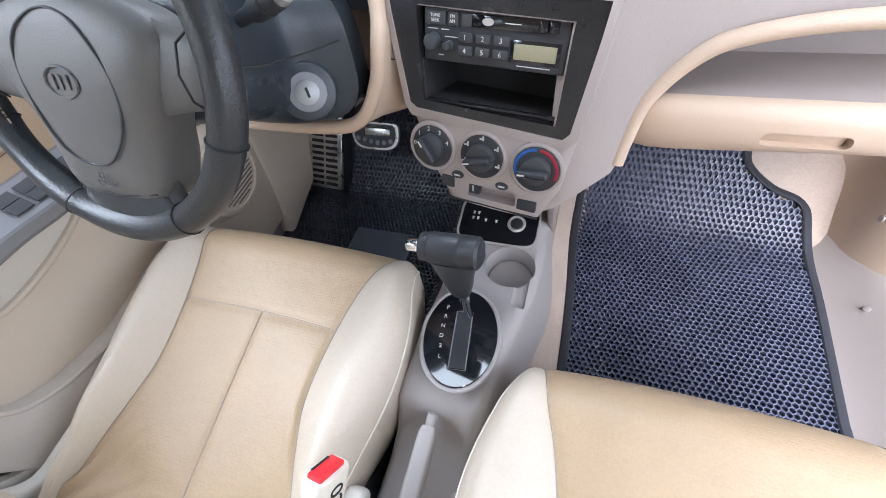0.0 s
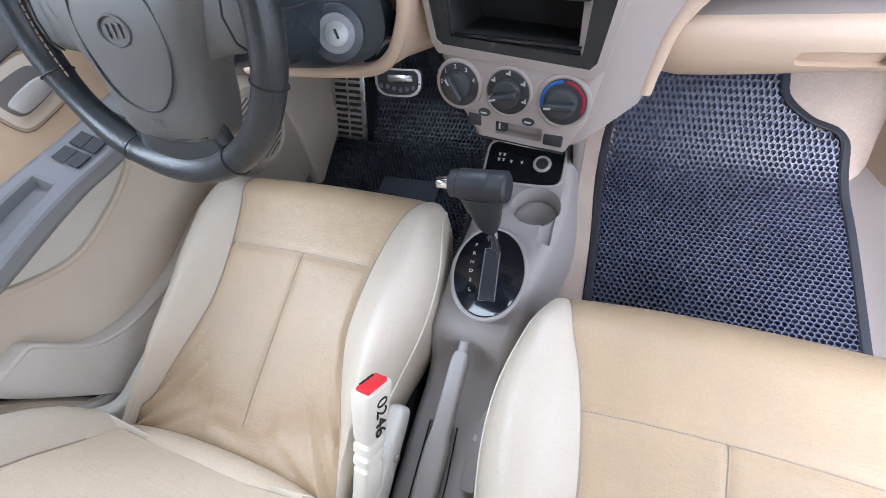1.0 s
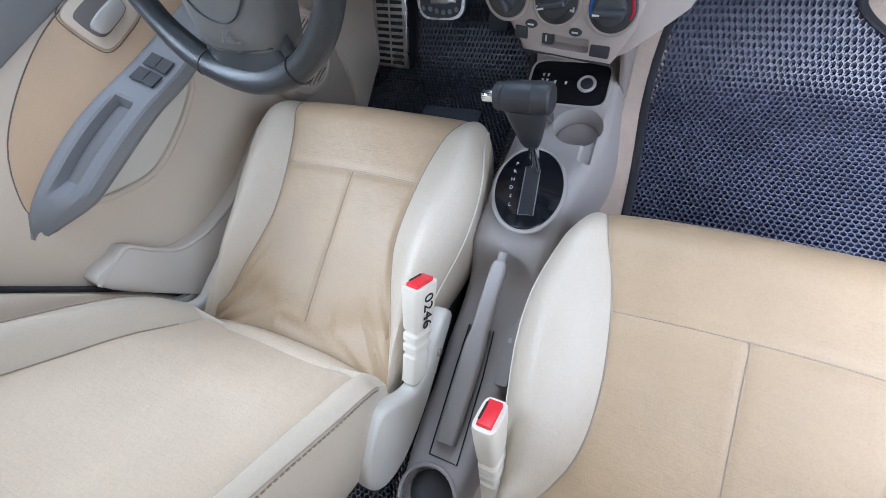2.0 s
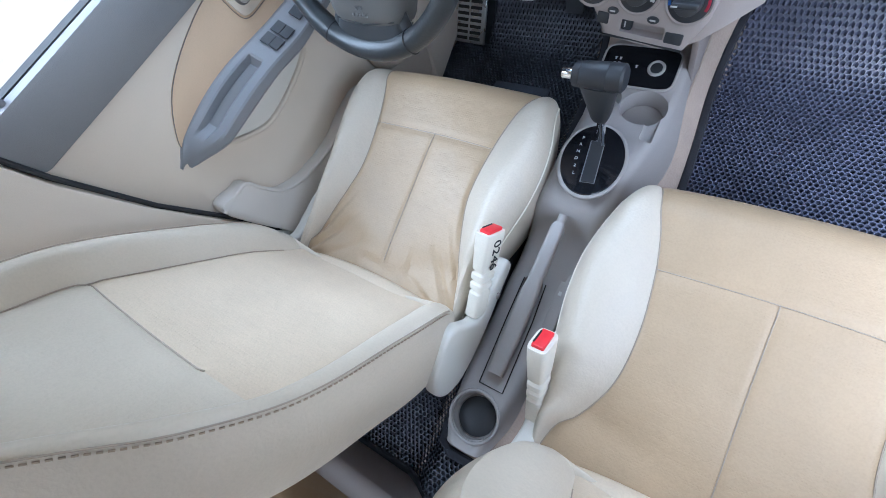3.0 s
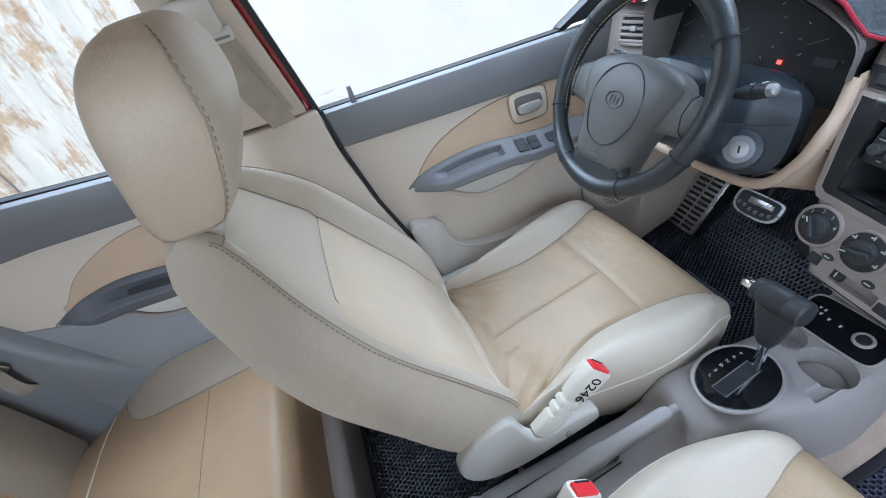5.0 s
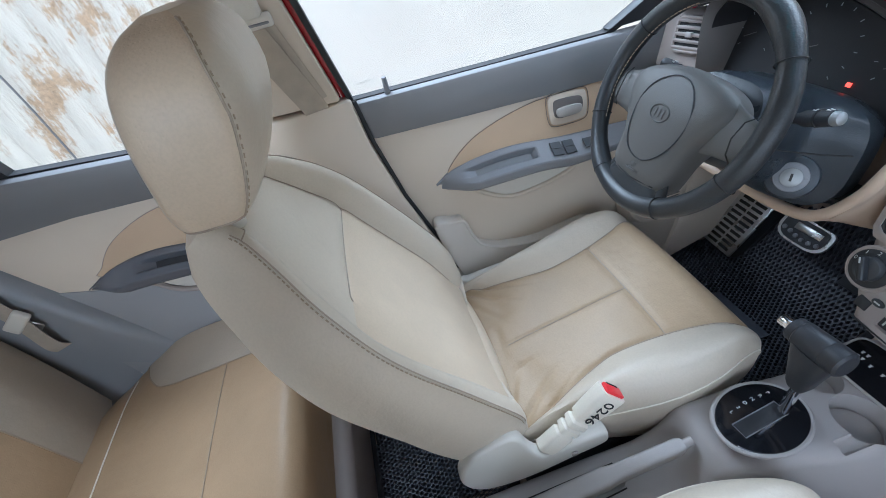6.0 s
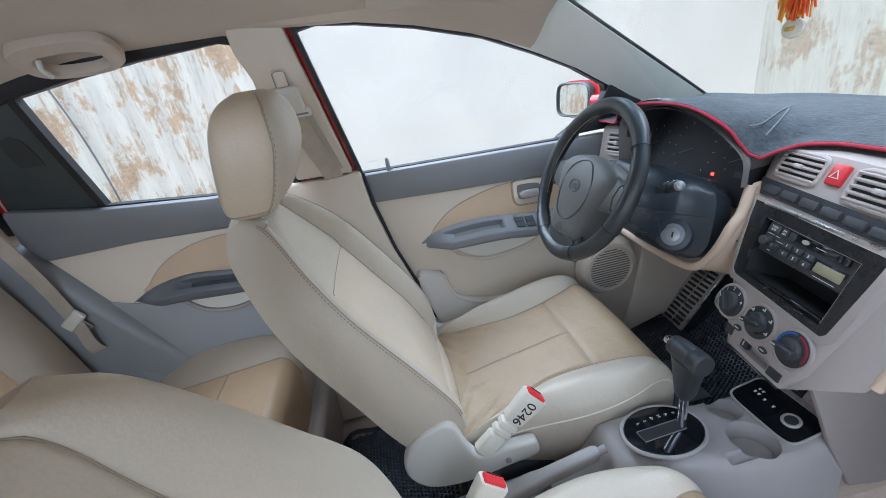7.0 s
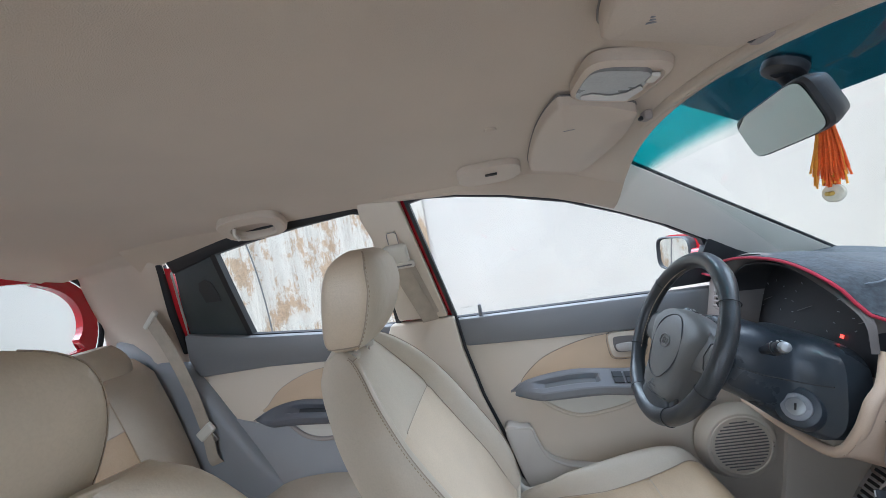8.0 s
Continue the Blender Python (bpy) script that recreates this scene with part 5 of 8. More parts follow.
def bench_seat(u, v):
    """u across from left to right (0 to 1), v from behind to the front and down."""
    x = -0.574 + 1.138 * u
    if v < 0.78:
        y, z = -0.93 + 0.45 * v / 0.78, lerp([(0, 0.19), (0.3, 0.225), (0.78, 0.268)], v)
    else:
        a = (v - 0.78) / 0.22 * math.pi * 0.55
        y, z = -0.48 + 0.040 * math.sin(a), 0.268 - 0.055 * (1 - math.cos(a)) - max(0, v - 0.93) / 0.07 * 0.05
    e = min(u, 1 - u) / 0.10
    z += soft([(0, -0.035), (0.05, -0.026), (0.2, 0.011), (0.35, 0.032), (0.52, 0.027), (0.66, 0.010), (0.78, -0.016), (1, -0.03)], v) * (1 - clamp(e)) ** 1.5
    z += 0.010 * math.sin(clamp((u - 0.0) / 0.5) * math.pi) - (0.004 if abs(u - 0.5) < 0.03 else 0)
    return Vector((x, y, z))


def bench_back(u, v):
    x = -0.545 - 0.04 * v + (1.09 + 0.08 * v) * u
    y = -0.92 - 0.165 * v + 0.02 * math.sin(math.pi * v)
    z = 0.17 + 0.51 * v
    if v > 0.92:
        y -= (v - 0.92) * 0.5
    e = min(u, 1 - u) / 0.12
    y -= 0.03 * (1 - clamp(e)) ** 2
    return Vector((x, y, z))


def patch_edge(v):
    """Where the pale side patch of the bench ends."""
    return soft([(0, 0.0), (0.15, 0.004), (0.19, 0.045), (0.26, 0.085), (0.43, 0.100), (0.6, 0.108), (0.8, 0.12), (1, 0.13)], v)


part("seat_panel", sheet(grid_of(lambda u, v: bench_seat(patch_edge(v) + (1 - patch_edge(v)) * u, v), span(0, 1, 46), span(0, 1, 40)), 0.05, (0, 0, -1)), BENCH_TAN, bench, "brown-tan perforated seat panel")
part("seat_side", sheet(grid_of(lambda u, v: bench_seat(patch_edge(v) * u, v) + Vector((0, 0, 0.0012)), span(0, 1, 8), span(0.155, 1, 44)), 0.03, (0, 0, -1)), BENCH_PALE, bench, "pale rounded side patch")
part("seam", tube([bench_seat(patch_edge(v), v) + Vector((0, 0, 0.0018)) for v in span(0.155, 0.95, 46)], 0.0015, 5), STITCH, bench)
part("seam", tube([bench_seat(u, 0.546) + Vector((0, 0, 0.001)) for u in span(0.105, 0.9, 40)], 0.0012, 5), STITCH, bench)
part("seam", tube([bench_seat(u, 0.10 + 0.02 * math.sin(4 * u)) + Vector((0, 0, 0.001)) for u in span(0.02, 0.9, 40)], 0.0015, 5), PIPING, bench)
part("back_panel", sheet(grid_of(bench_back, span(0.16, 1, 30), span(0, 0.72, 22)), 0.08, (0, -1, 0.2)), BENCH_TAN, bench, "brown-tan backrest panel")
part("back_top", sheet(grid_of(bench_back, span(0.16, 1, 30), span(0.72, 1, 10)), 0.08, (0, -1, 0.2)), BENCH_PALE, bench, "pale brown upper backrest")
part("seam", tube([bench_back(u, 0.72) + Vector((0, 0.001, 0.001)) for u in span(0.16, 0.9, 30)], 0.0014, 5), SEAM, bench)
part("back_side", sheet(grid_of(bench_back, span(0, 0.16, 8), span(0, 1, 22)), 0.08, (0, -1, 0.2)), BENCH_PALE, bench, "pale brown backrest side")
part("seam", tube([bench_back(0.16, v) + Vector((0, 0.001, 0.001)) for v in span(0.05, 0.95, 30)], 0.0014, 5), STITCH, bench)
part("base", rbox(1.08, 0.52, 0.19, (-0.02, -0.665, 0.03), 0.025, 4), STONE, bench, "grey-beige bench base")
for x0 in (-0.462, 0.44):
    rings = []
    for v in span(0, 1, 10):
        w = 0.082 * math.sin(math.pi * (0.22 + 0.62 * v)) ** 0.5
        d = 0.045 * math.sin(math.pi * (0.15 + 0.74 * v)) ** 0.5
        rings.append([Vector((x0 + w * math.copysign(abs(math.cos(a)) ** 0.7, math.cos(a)), -1.130 - 0.03 * v + d * math.copysign(abs(math.sin(a)) ** 0.7, math.sin(a)), 0.640 + 0.10 * v)) for a in [2 * math.pi * i / 32 for i in range(32)]])
    part("head_restraint", loft(rings), BENCH_PALE, bench, "rounded pale brown head restraint")

# ---- dashboard ----
dash = thing("dashboard", (0, 0.6, 0.35), "grey-beige moulded dashboard with tan lower trim", "dashboard")


def fy(z):
    """How far ahead the sloping middle stack stands at a height."""
    return lerp([(0.33, 0.366), (0.36, 0.377), (0.42, 0.397), (0.47, 0.415), (0.56, 0.449), (0.62, 0.474), (0.67, 0.50), (0.70, 0.53)], z)


TURN = 0.156  # the middle stack is turned a little towards the driver


# core behind everything
core = loft([[(x, 0.80, 0.630 - 0.03 * (x / 0.64) ** 2), (x, 0.57, 0.640 - 0.03 * (x / 0.64) ** 2), (x, 0.55, 0.60), (x, 0.56, 0.40), (x, 0.80, 0.36)] for x in (-0.63, -0.3, 0, 0.3, 0.63)])
part("core", core, STONE, dash)

# middle stack
LEFT_W = [(0.335, 0.045), (0.36, 0.050), (0.37, 0.056), (0.39, 0.070), (0.44, 0.088), (0.46, 0.097), (0.51, 0.113), (0.55, 0.119), (0.62, 0.130), (0.67, 0.132)]


def stack_ring(z):
    wl = lerp(LEFT_W, z)
    wr = lerp([(0.335, 0.070), (0.36, 0.080), (0.39, 0.096), (0.44, 0.105), (0.51, 0.118), (0.62, 0.134), (0.67, 0.136)], z)
    y = fy(z)
    pts = [(-wl + 0.012, y + 0.14), (-wl - 0.002, y + 0.05), (-wl, y + 0.018), (-wl + 0.005, y + 0.005), (-wl + 0.014, y)]
    pts += [(-wl + 0.014 + (wl + wr - 0.028) * i / 8, y - 0.002 * math.sin(math.pi * i / 8)) for i in range(1, 8)]
    pts += [(wr - 0.014, y), (wr - 0.005, y + 0.005), (wr, y + 0.018), (wr + 0.002, y + 0.05), (wr - 0.012, y + 0.14)]
    return [Vector((px, py - TURN * px, z + 0.004 * (0.5 - abs(px) / 0.26))) for px, py in pts]


stack_zs = [0.350, 0.355, 0.362, 0.375, 0.39, 0.41, 0.43, 0.45, 0.47, 0.49, 0.51, 0.53, 0.55, 0.57, 0.59, 0.61, 0.63, 0.65, 0.660]
rings = [stack_ring(z) for z in stack_zs]
rings[0] = [p + Vector((0, 0.012 if p.y < fy(0.352) + 0.02 else 0, 0)) for p in rings[0]]


def K(x, z, d=0.0):
    """A point on the face of the stack, d proud of it; its normal leans up and back."""
    s = (fy(z + 0.02) - fy(z - 0.02)) / 0.04
    n = Vector((-TURN, -1, s)).normalized()
    return Vector((x, fy(z) - TURN * x, z)) + n * d


def KM(x, z, d=0.0):
    """A pose on the face of the stack: x to the right, y up it, z out of it."""
    s = (fy(z + 0.02) - fy(z - 0.02)) / 0.04
    return axes(K(x, z, d), (1, -TURN, 0), (0, s, 1))


cubby = placed(rbox(0.062, 0.017, 0.03, bevel=0.002), KM(0.014, 0.3745, 0.0))
pocket = prism([K(x, z, 0.02) for x, z in ((-0.071, 0.470), (0.081, 0.466), (0.088, 0.556), (-0.074, 0.560))], (0, 0.10, -0.046))
stack = part("centre_fascia", carve(loft(rings), [pocket, cubby]), STONE, dash, "grey-beige centre stack", sharp=50)

# carbon-look surround and silver edge of the radio opening
OUT = [(-0.080, 0.462), (0.090, 0.455), (0.097, 0.462), (0.112, 0.545), (0.116, 0.572), (-0.107, 0.578), (-0.103, 0.55), (-0.088, 0.467)]
INN = [(-0.070, 0.471), (0.080, 0.466), (0.081, 0.470), (0.0865, 0.545), (0.088, 0.556), (-0.074, 0.560), (-0.074, 0.55), (-0.071, 0.474)]
EDG = [(-0.088, 0.452), (0.094, 0.445), (0.105, 0.456), (0.120, 0.545), (0.124, 0.578), (-0.116, 0.584), (-0.112, 0.55), (-0.096, 0.462)]
part("radio_surround", loft([[K(x, z, d) for x, z in o] for o, d in ((OUT, -0.002), (OUT, 0.004), (INN, 0.003), (INN, -0.03))], caps=False), CARBON, stack, "dark carbon-look surround")
part("surround_edge", loft([[K(x, z, d) for x, z in o] for o, d in ((EDG, -0.002), (EDG, 0.003), (OUT, 0.0055), (OUT, -0.002))], caps=False), STONE, stack, "raised grey-beige bezel")

# upper switch row and strip
part("switch_panel", loft([[K(x, z, d) for x, z in ((-0.108, 0.588), (0.116, 0.582), (0.122, 0.606), (-0.118, 0.612))] for d in (-0.004, 0.004)]), BLACK, stack, "black switch row")
for k in range(6):
    x0 = -0.088 + 0.036 * k
    part("switch", placed(rbox(0.029, 0.013, 0.006, bevel=0.002), KM(x0, 0.599 - 0.0011 * k, 0.005)), DARK_VENT, stack)
part("chrome_strip", placed(rbox(0.19, 0.006, 0.004, bevel=0.0015), KM(0.005, 0.5785, 0.004)), STEEL, stack, "bright metal strip")

# radio
radio = thing("car_radio", (0.006, 0.44, 0.51), "black cassette radio with buttons and grey-green display", "radio")
RM = KM(0.006, 0.534, -0.006)


def on_radio(bm):
    return placed(bm, RM)


face = part("face", on_radio(rbox(0.154, 0.050, 0.03, (0, 0, -0.013), 0.002)), BLACK, radio, "matt black face plate")
part("cassette_door", on_radio(rbox(0.085, 0.0125, 0.003, (0.012, 0.0165, 0.0025), 0.001)), GLOSSY, face, "cassette flap")
part("emblem", on_radio(placed(cyl(0.0035, 0.001, seg=20, bevel=0), Matrix.Translation((-0.004, 0.0165, 0.0045)) @ Matrix.Diagonal((1.7, 1, 1, 1)))), SILVER, face)
part("display", on_radio(rbox(0.043, 0.0145, 0.002, (0.046, -0.0075, 0.0022), 0.0008)), LCD, face, "unlit grey-green display")
part("display_frame", on_radio(rbox(0.051, 0.021, 0.001, (0.046, -0.0075, 0.0018), 0.0004)), GLOSSY, face)
for k in range(6):
    bx, by = -0.028 + 0.0195 * (k % 3), 0.0005 - 0.0125 * (k // 3)
    btn = part("button", on_radio(rbox(0.016, 0.0088, 0.004, (bx, by, 0.003), 0.0012)), DARK_VENT, face)
    writing(str(k + 1), 0.007, RM @ Matrix.Translation((bx, by, 0.0053)), WHITE_PRINT, btn)
for bx, wd, txt in ((-0.062, 0.022, "TUNE\nSEEK"), (-0.0425, 0.012, "FM\nAM")):
    btn = part("button", on_radio(rbox(wd, 0.013, 0.004, (bx, 0.0165, 0.003), 0.0012)), DARK_VENT, face)
    writing(txt, 0.0045, RM @ Matrix.Translation((bx, 0.0165, 0.0053)), WHITE_PRINT, btn)
part("eject_button", on_radio(rbox(0.011, 0.012, 0.005, (-0.027, 0.0165, 0.0032), 0.0015)), DARK_VENT, face)
for bx in (0.052, 0.062):
    part("tape_button", on_radio(rbox(0.0095, 0.0115, 0.006, (bx, 0.0165, 0.0035), 0.002)), GLOSSY, face, "glossy black tape button")
part("volume_knob", on_radio(cyl(0.0085, 0.014, Matrix.Translation((-0.0645, -0.0055, 0.007)), r2=0.0075)), DARK_VENT, face)
part("tone_knob", on_radio(cyl(0.0048, 0.012, Matrix.Translation((-0.0465, -0.0085, 0.006)), r2=0.0042, seg=20)), DARK_VENT, face)
for bx, by, w in ((-0.066, 0.0062, 0.012), (-0.052, 0.006, 0.009), (-0.044, -0.0005, 0.016), (-0.056, -0.0185, 0.006), (0.046, -0.0205, 0.034), (0.022, 0.0165, 0.016)):
    part("print_bar", on_radio(rbox(w, 0.0009, 0.0006, (bx, by, 0.0022 if by < 0.015 else 0.0045), 0)), WHITE_PRINT, face)
# open pocket below the radio
pk = thing("storage_pocket", (0.006, 0.47, 0.48), "open dark storage pocket below the radio", "pocket")
part("floor", prism([K(-0.069, 0.472, -0.002), K(0.079, 0.468, -0.002), K(0.079, 0.468, -0.10), K(-0.069, 0.472, -0.10)], (0, 0, -0.002)), INK, pk)
part("side", prism([K(-0.0705, 0.472, -0.001), K(-0.0735, 0.512, -0.001), K(-0.0735, 0.512, -0.09), K(-0.0705, 0.472, -0.09)], (0.002, 0, 0)), INK, pk)
part("side", prism([K(0.0815, 0.468, -0.001), K(0.085, 0.510, -0.001), K(0.085, 0.510, -0.09), K(0.0815, 0.468, -0.09)], (-0.002, 0, 0)), INK, pk)
part("lip", placed(rbox(0.148, 0.004, 0.005, bevel=0.0015), KM(0.006, 0.4725, -0.001)), GLOSSY, pk)
part("back", prism([K(-0.072, 0.47, -0.085), K(0.084, 0.466, -0.085), K(0.088, 0.53, -0.085), K(-0.075, 0.53, -0.085)], (0, 0.002, 0)), INK, pk)

# heater knobs
for k, (kx, kz) in enumerate(((-0.063, 0.4195), (0.001, 0.4195), (0.066, 0.4185))):
    knob = thing("heater_knob", K(kx, kz), ("heater fan knob with white numbers on black" if k == 0 else "air direction knob with white symbols on black" if k == 1 else "temperature knob with blue and red scale"), "heater knob", "heater knobs")
    M = KM(kx, kz, 0.0)
    part("bezel", placed(tube([(0.0285 * math.cos(a), 0.0285 * math.sin(a), 0.001) for a in [2 * math.pi * i / 40 for i in range(40)]], 0.0034, 8, closed=True), M), STONE, knob, "raised grey-beige ring")
    part("dial", placed(cyl(0.0265, 0.006, Matrix.Translation((0, 0, 0.002)), seg=40), M), BLACK, knob, "black dial plate")
    part("collar", placed(cyl(0.0175, 0.010, Matrix.Translation((0, 0, 0.008)), r2=0.016), M), DARK_VENT, knob)
    turn = pose(0, 0, 0, 0, 0, (125, 15, 5)[k])
    grip = part("grip", placed(rbox(0.034, 0.008, 0.014, (0, 0, 0.016), 0.003, 3), M @ turn), BLACK, knob, "black finger grip")
    part("pointer", placed(rbox(0.008, 0.0018, 0.001, ((0.011 if k == 0 else -0.012), 0, 0.0233), 0), M @ turn), WHITE_PRINT, grip)
    if k == 0:
        for j, ch in enumerate("01234"):
            a = radians(175 - 38 * j)
            writing(ch, 0.0075, M @ Matrix.Translation((0.0225 * math.cos(a), 0.0225 * math.sin(a), 0.0054)), WHITE_PRINT, knob)
    elif k == 1:
        for j in range(5):
            a = radians(200 - 55 * j)
            part("symbol", placed(join(rbox(0.0055, 0.0022, 0.0006, bevel=0), rbox(0.002, 0.0055, 0.0006, (0.0015, 0.001, 0), 0)), M @ Matrix.Translation((0.0225 * math.cos(a), 0.0225 * math.sin(a), 0.0054))), WHITE_PRINT, knob)
    else:
        for j, c in enumerate((BLUE_PRINT, RED_TRIM)):
            a0, a1 = (95, 200) if j == 0 else (85, -20)
            part("scale", placed(tube([(0.0235 * math.cos(radians(a)), 0.0235 * math.sin(radians(a)), 0.0052) for a in span(a0, a1, 16)], 0.0018, 6, flat=0.3), M), c, knob, "blue half of the scale" if j == 0 else "red half of the scale")
for x0, z0 in ((-0.030, 0.391), (0.027, 0.389)):
    part("small_button", placed(placed(cyl(0.0065, 0.005, seg=24), Matrix.Diagonal((1.25, 0.75, 1, 1))), KM(x0, z0, 0.002)), BLACK, stack)
    part("button_print", placed(rbox(0.008, 0.002, 0.0006, bevel=0), KM(x0, z0, 0.0046)), WHITE_PRINT, stack)
part("slot", placed(rbox(0.018, 0.016, 0.006, bevel=0.002), KM(-0.044, 0.379, -0.0005)), BLACK, stack)
part("slot", placed(rbox(0.016, 0.017, 0.010, bevel=0.003), KM(-0.010, 0.3755, -0.006)), BLACK, stack)
part("switch_mark", placed(rbox(0.002, 0.008, 0.0006, bevel=0), KM(-0.011, 0.3755, -0.0007)), WHITE_PRINT, stack)
part("slot", placed(rbox(0.024, 0.015, 0.006, bevel=0.002), KM(0.058, 0.371, 0.0)), BLACK, stack)
part("panel_gap", tube([K(-0.045, 0.357, 0.001), K(0.0, 0.3585, 0.0015), K(0.072, 0.357, 0.001)], 0.0016, 6), INK, stack)
part("panel_gap", tube([K(-0.1195, 0.507, 0.0), K(-0.108, 0.507, 0.0018), K(-0.098, 0.507, 0.0018)], 0.0008, 5), INK, stack)


def vent(name, M, w, h, slats, label, frame_mat=STONE):
    """An air vent: a frame, slats across it and a small slider."""
    v = thing(name, M.translation, label, "air vent", "air vents")
    part("frame", placed(tube([(w / 2 * math.copysign(abs(math.cos(a)) ** 0.35, math.cos(a)), h / 2 * math.copysign(abs(math.sin(a)) ** 0.35, math.sin(a)), 0.001) for a in [2 * math.pi * i / 48 for i in range(48)]], 0.004, 8, closed=True), M), frame_mat, v)
    part("duct", placed(rbox(w, h, 0.004, (0, 0, -0.0005), 0.001), M), INK, v, "dark duct")
    for k in range(slats):
        yy = -h / 2 + h * (k + 0.5) / slats
        part("slat", placed(rbox(w * 0.96, h / slats * 0.42, 0.007, (0, yy, 0.003), 0.0012, 2, pose(0, 0, 0, 25, 0, 0)), M), STONE, v)
    part("slider", placed(rbox(w * 0.2, h / slats * 0.8, 0.008, (0, 0, 0.006), 0.002, 2), M), CONSOLE, v)
    return v


vent("air_vent", KM(-0.062, 0.638, 0.002), 0.076, 0.042, 5, "grey-beige middle air vent with slats")
vent("air_vent", KM(0.064, 0.634, 0.002), 0.084, 0.046, 5, "grey-beige middle air vent with slats")
hz = thing("hazard_switch", K(0.0, 0.642), "red hazard switch with white triangle", "switch")
HM = KM(0.0, 0.640, 0.004)
hb = part("button", placed(rbox(0.024, 0.030, 0.010, bevel=0.003), HM), mat("red_switch_plastic", (0.50, 0.025, 0.03), 0.4, var=0.05, bump=0.0), hz)
part("triangle", placed(tube([(0, 0.006, 0.0055), (-0.0065, -0.005, 0.0055), (0.0065, -0.005, 0.0055)], 0.0011, 5, closed=True), HM), WHITE_PRINT, hb)

# left end vent panel
VM = axes((-0.545, 0.485, 0.607), (0.93, 0.2, 0.02), (-0.05, 0.25, 0.95))
part("left_panel", placed(rbox(0.15, 0.12, 0.06, (0, -0.012, -0.036), 0.015, 3), VM), STONE, dash)
vent("air_vent", VM, 0.068, 0.060, 5, "grey-beige end air vent with dark slats")

# instrument hood and cluster
HOOD = [(-0.483, 0.548), (-0.487, 0.645), (-0.470, 0.685), (-0.425, 0.714), (-0.365, 0.727), (-0.30, 0.726), (-0.245, 0.712), (-0.195, 0.692), (-0.155, 0.672), (-0.122, 0.645), (-0.120, 0.60)]
hl = smooth_line([(x, 0, z) for x, z in HOOD], 4)
rings = []
for y, sc in ((0.455, 1.0), (0.447, 0.985), (0.46, 0.95), (0.53, 0.90)):
    rings.append([Vector((-0.305 + (p.x + 0.305) * sc, y + 0.02 * (0.73 - p.z) * (1 if sc > 0.94 else 0), 0.60 + (p.z - 0.60) * (sc if p.z > 0.6 else 1) - (0.004 if sc < 0.98 else 0))) for p in hl])
part("instrument_hood", sheet(rings, 0.006, (0, 0.3, 0.95)), HOOD_GREY, dash, "taupe hood over the instruments", sharp=60)
part("hood_lining", sheet([[p + Vector((0, 0.004, -0.004)) for p in r] for r in rings[2:]], 0.003, (0, 0, -1)), SEAL, dash)
clus = thing("instrument_cluster", (-0.305, 0.52, 0.6), "black instrument cluster with small white markings", "instrument cluster")
CM = axes((-0.305, 0.525, 0.620), (1, 0, 0), (0, 0.30, 0.95))
part("face", prism([Vector((-0.305 + (p.x + 0.305) * 0.93, 0.525 + 0.30 * (p.z - 0.62), 0.60 + (p.z - 0.60) * 0.93)) for p in hl] + [Vector((-0.135, 0.500, 0.535)), Vector((-0.470, 0.500, 0.535))], (0, 0.012, -0.004)), SEAL, clus)
for cx, r, a0, a1, n in ((-0.02, 0.062, 225, -45, 13), (0.105, 0.045, 220, -40, 9), (-0.13, 0.040, 220, -40, 7)):
    for j in range(n):
        a = radians(a0 + (a1 - a0) * j / (n - 1))
        part("mark", placed(rbox(0.0045, 0.0010, 0.001, (r * 0.88, 0, 0.001), 0), CM @ Matrix.Translation((cx, 0.0, 0)) @ pose(0, 0, 0, 0, 0, math.degrees(a))), LOCK, clus)
    part("needle", placed(rbox(r * 0.6, 0.0011, 0.001, (r * 0.3, 0, 0.004), 0), CM @ Matrix.Translation((cx, 0.0, 0)) @ pose(0, 0, 0, 0, 0, 205)), HOOD_GREY, clus)
part("warning_lamp", placed(rbox(0.007, 0.006, 0.001, (0.052, -0.040, 0.002), 0), CM), RED_GLOW, clus, "lit red warning lamp")
part("trip_window", placed(rbox(0.03, 0.011, 0.001, (0.115, -0.030, 0.002), 0), CM), DARK_VENT, clus)

# knee panel under the column
rows = []
for x in span(-0.62, -0.108, 26):
    d = ease((x + 0.20) / 0.09)
    low = 0.418 + 0.03 * ease((x + 0.20) / 0.06) + 0.03 * ease((x + 0.15) / 0.04)
    prof = [(0.50, low + 0.02), (0.44, low + 0.004), (0.422, low), (0.414, low + 0.010), (0.418, low + 0.03), (0.43, 0.50), (0.445, 0.545), (0.49, 0.556)]
    rows.append([Vector((x, y, z)) for y, z in prof])
part("knee_panel", carve(sheet(rows, 0.012, (0, 0.9, 0.3)), [placed(rbox(0.27, 0.20, 0.16, bevel=0.03), Matrix.Translation((-0.27, 0.43, 0.515)))]), DASH_TAN, dash, "tan-beige knee panel under the column", sharp=60)
part("knee_edge", tube(smooth_line([(-0.40, 0.417, 0.424), (-0.30, 0.415, 0.424), (-0.20, 0.416, 0.427), (-0.155, 0.418, 0.445), (-0.126, 0.424, 0.49), (-0.116, 0.435, 0.532), (-0.118, 0.455, 0.556), (-0.122, 0.470, 0.600)], 6), 0.009, 12), DASH_TAN, dash)
wing = []
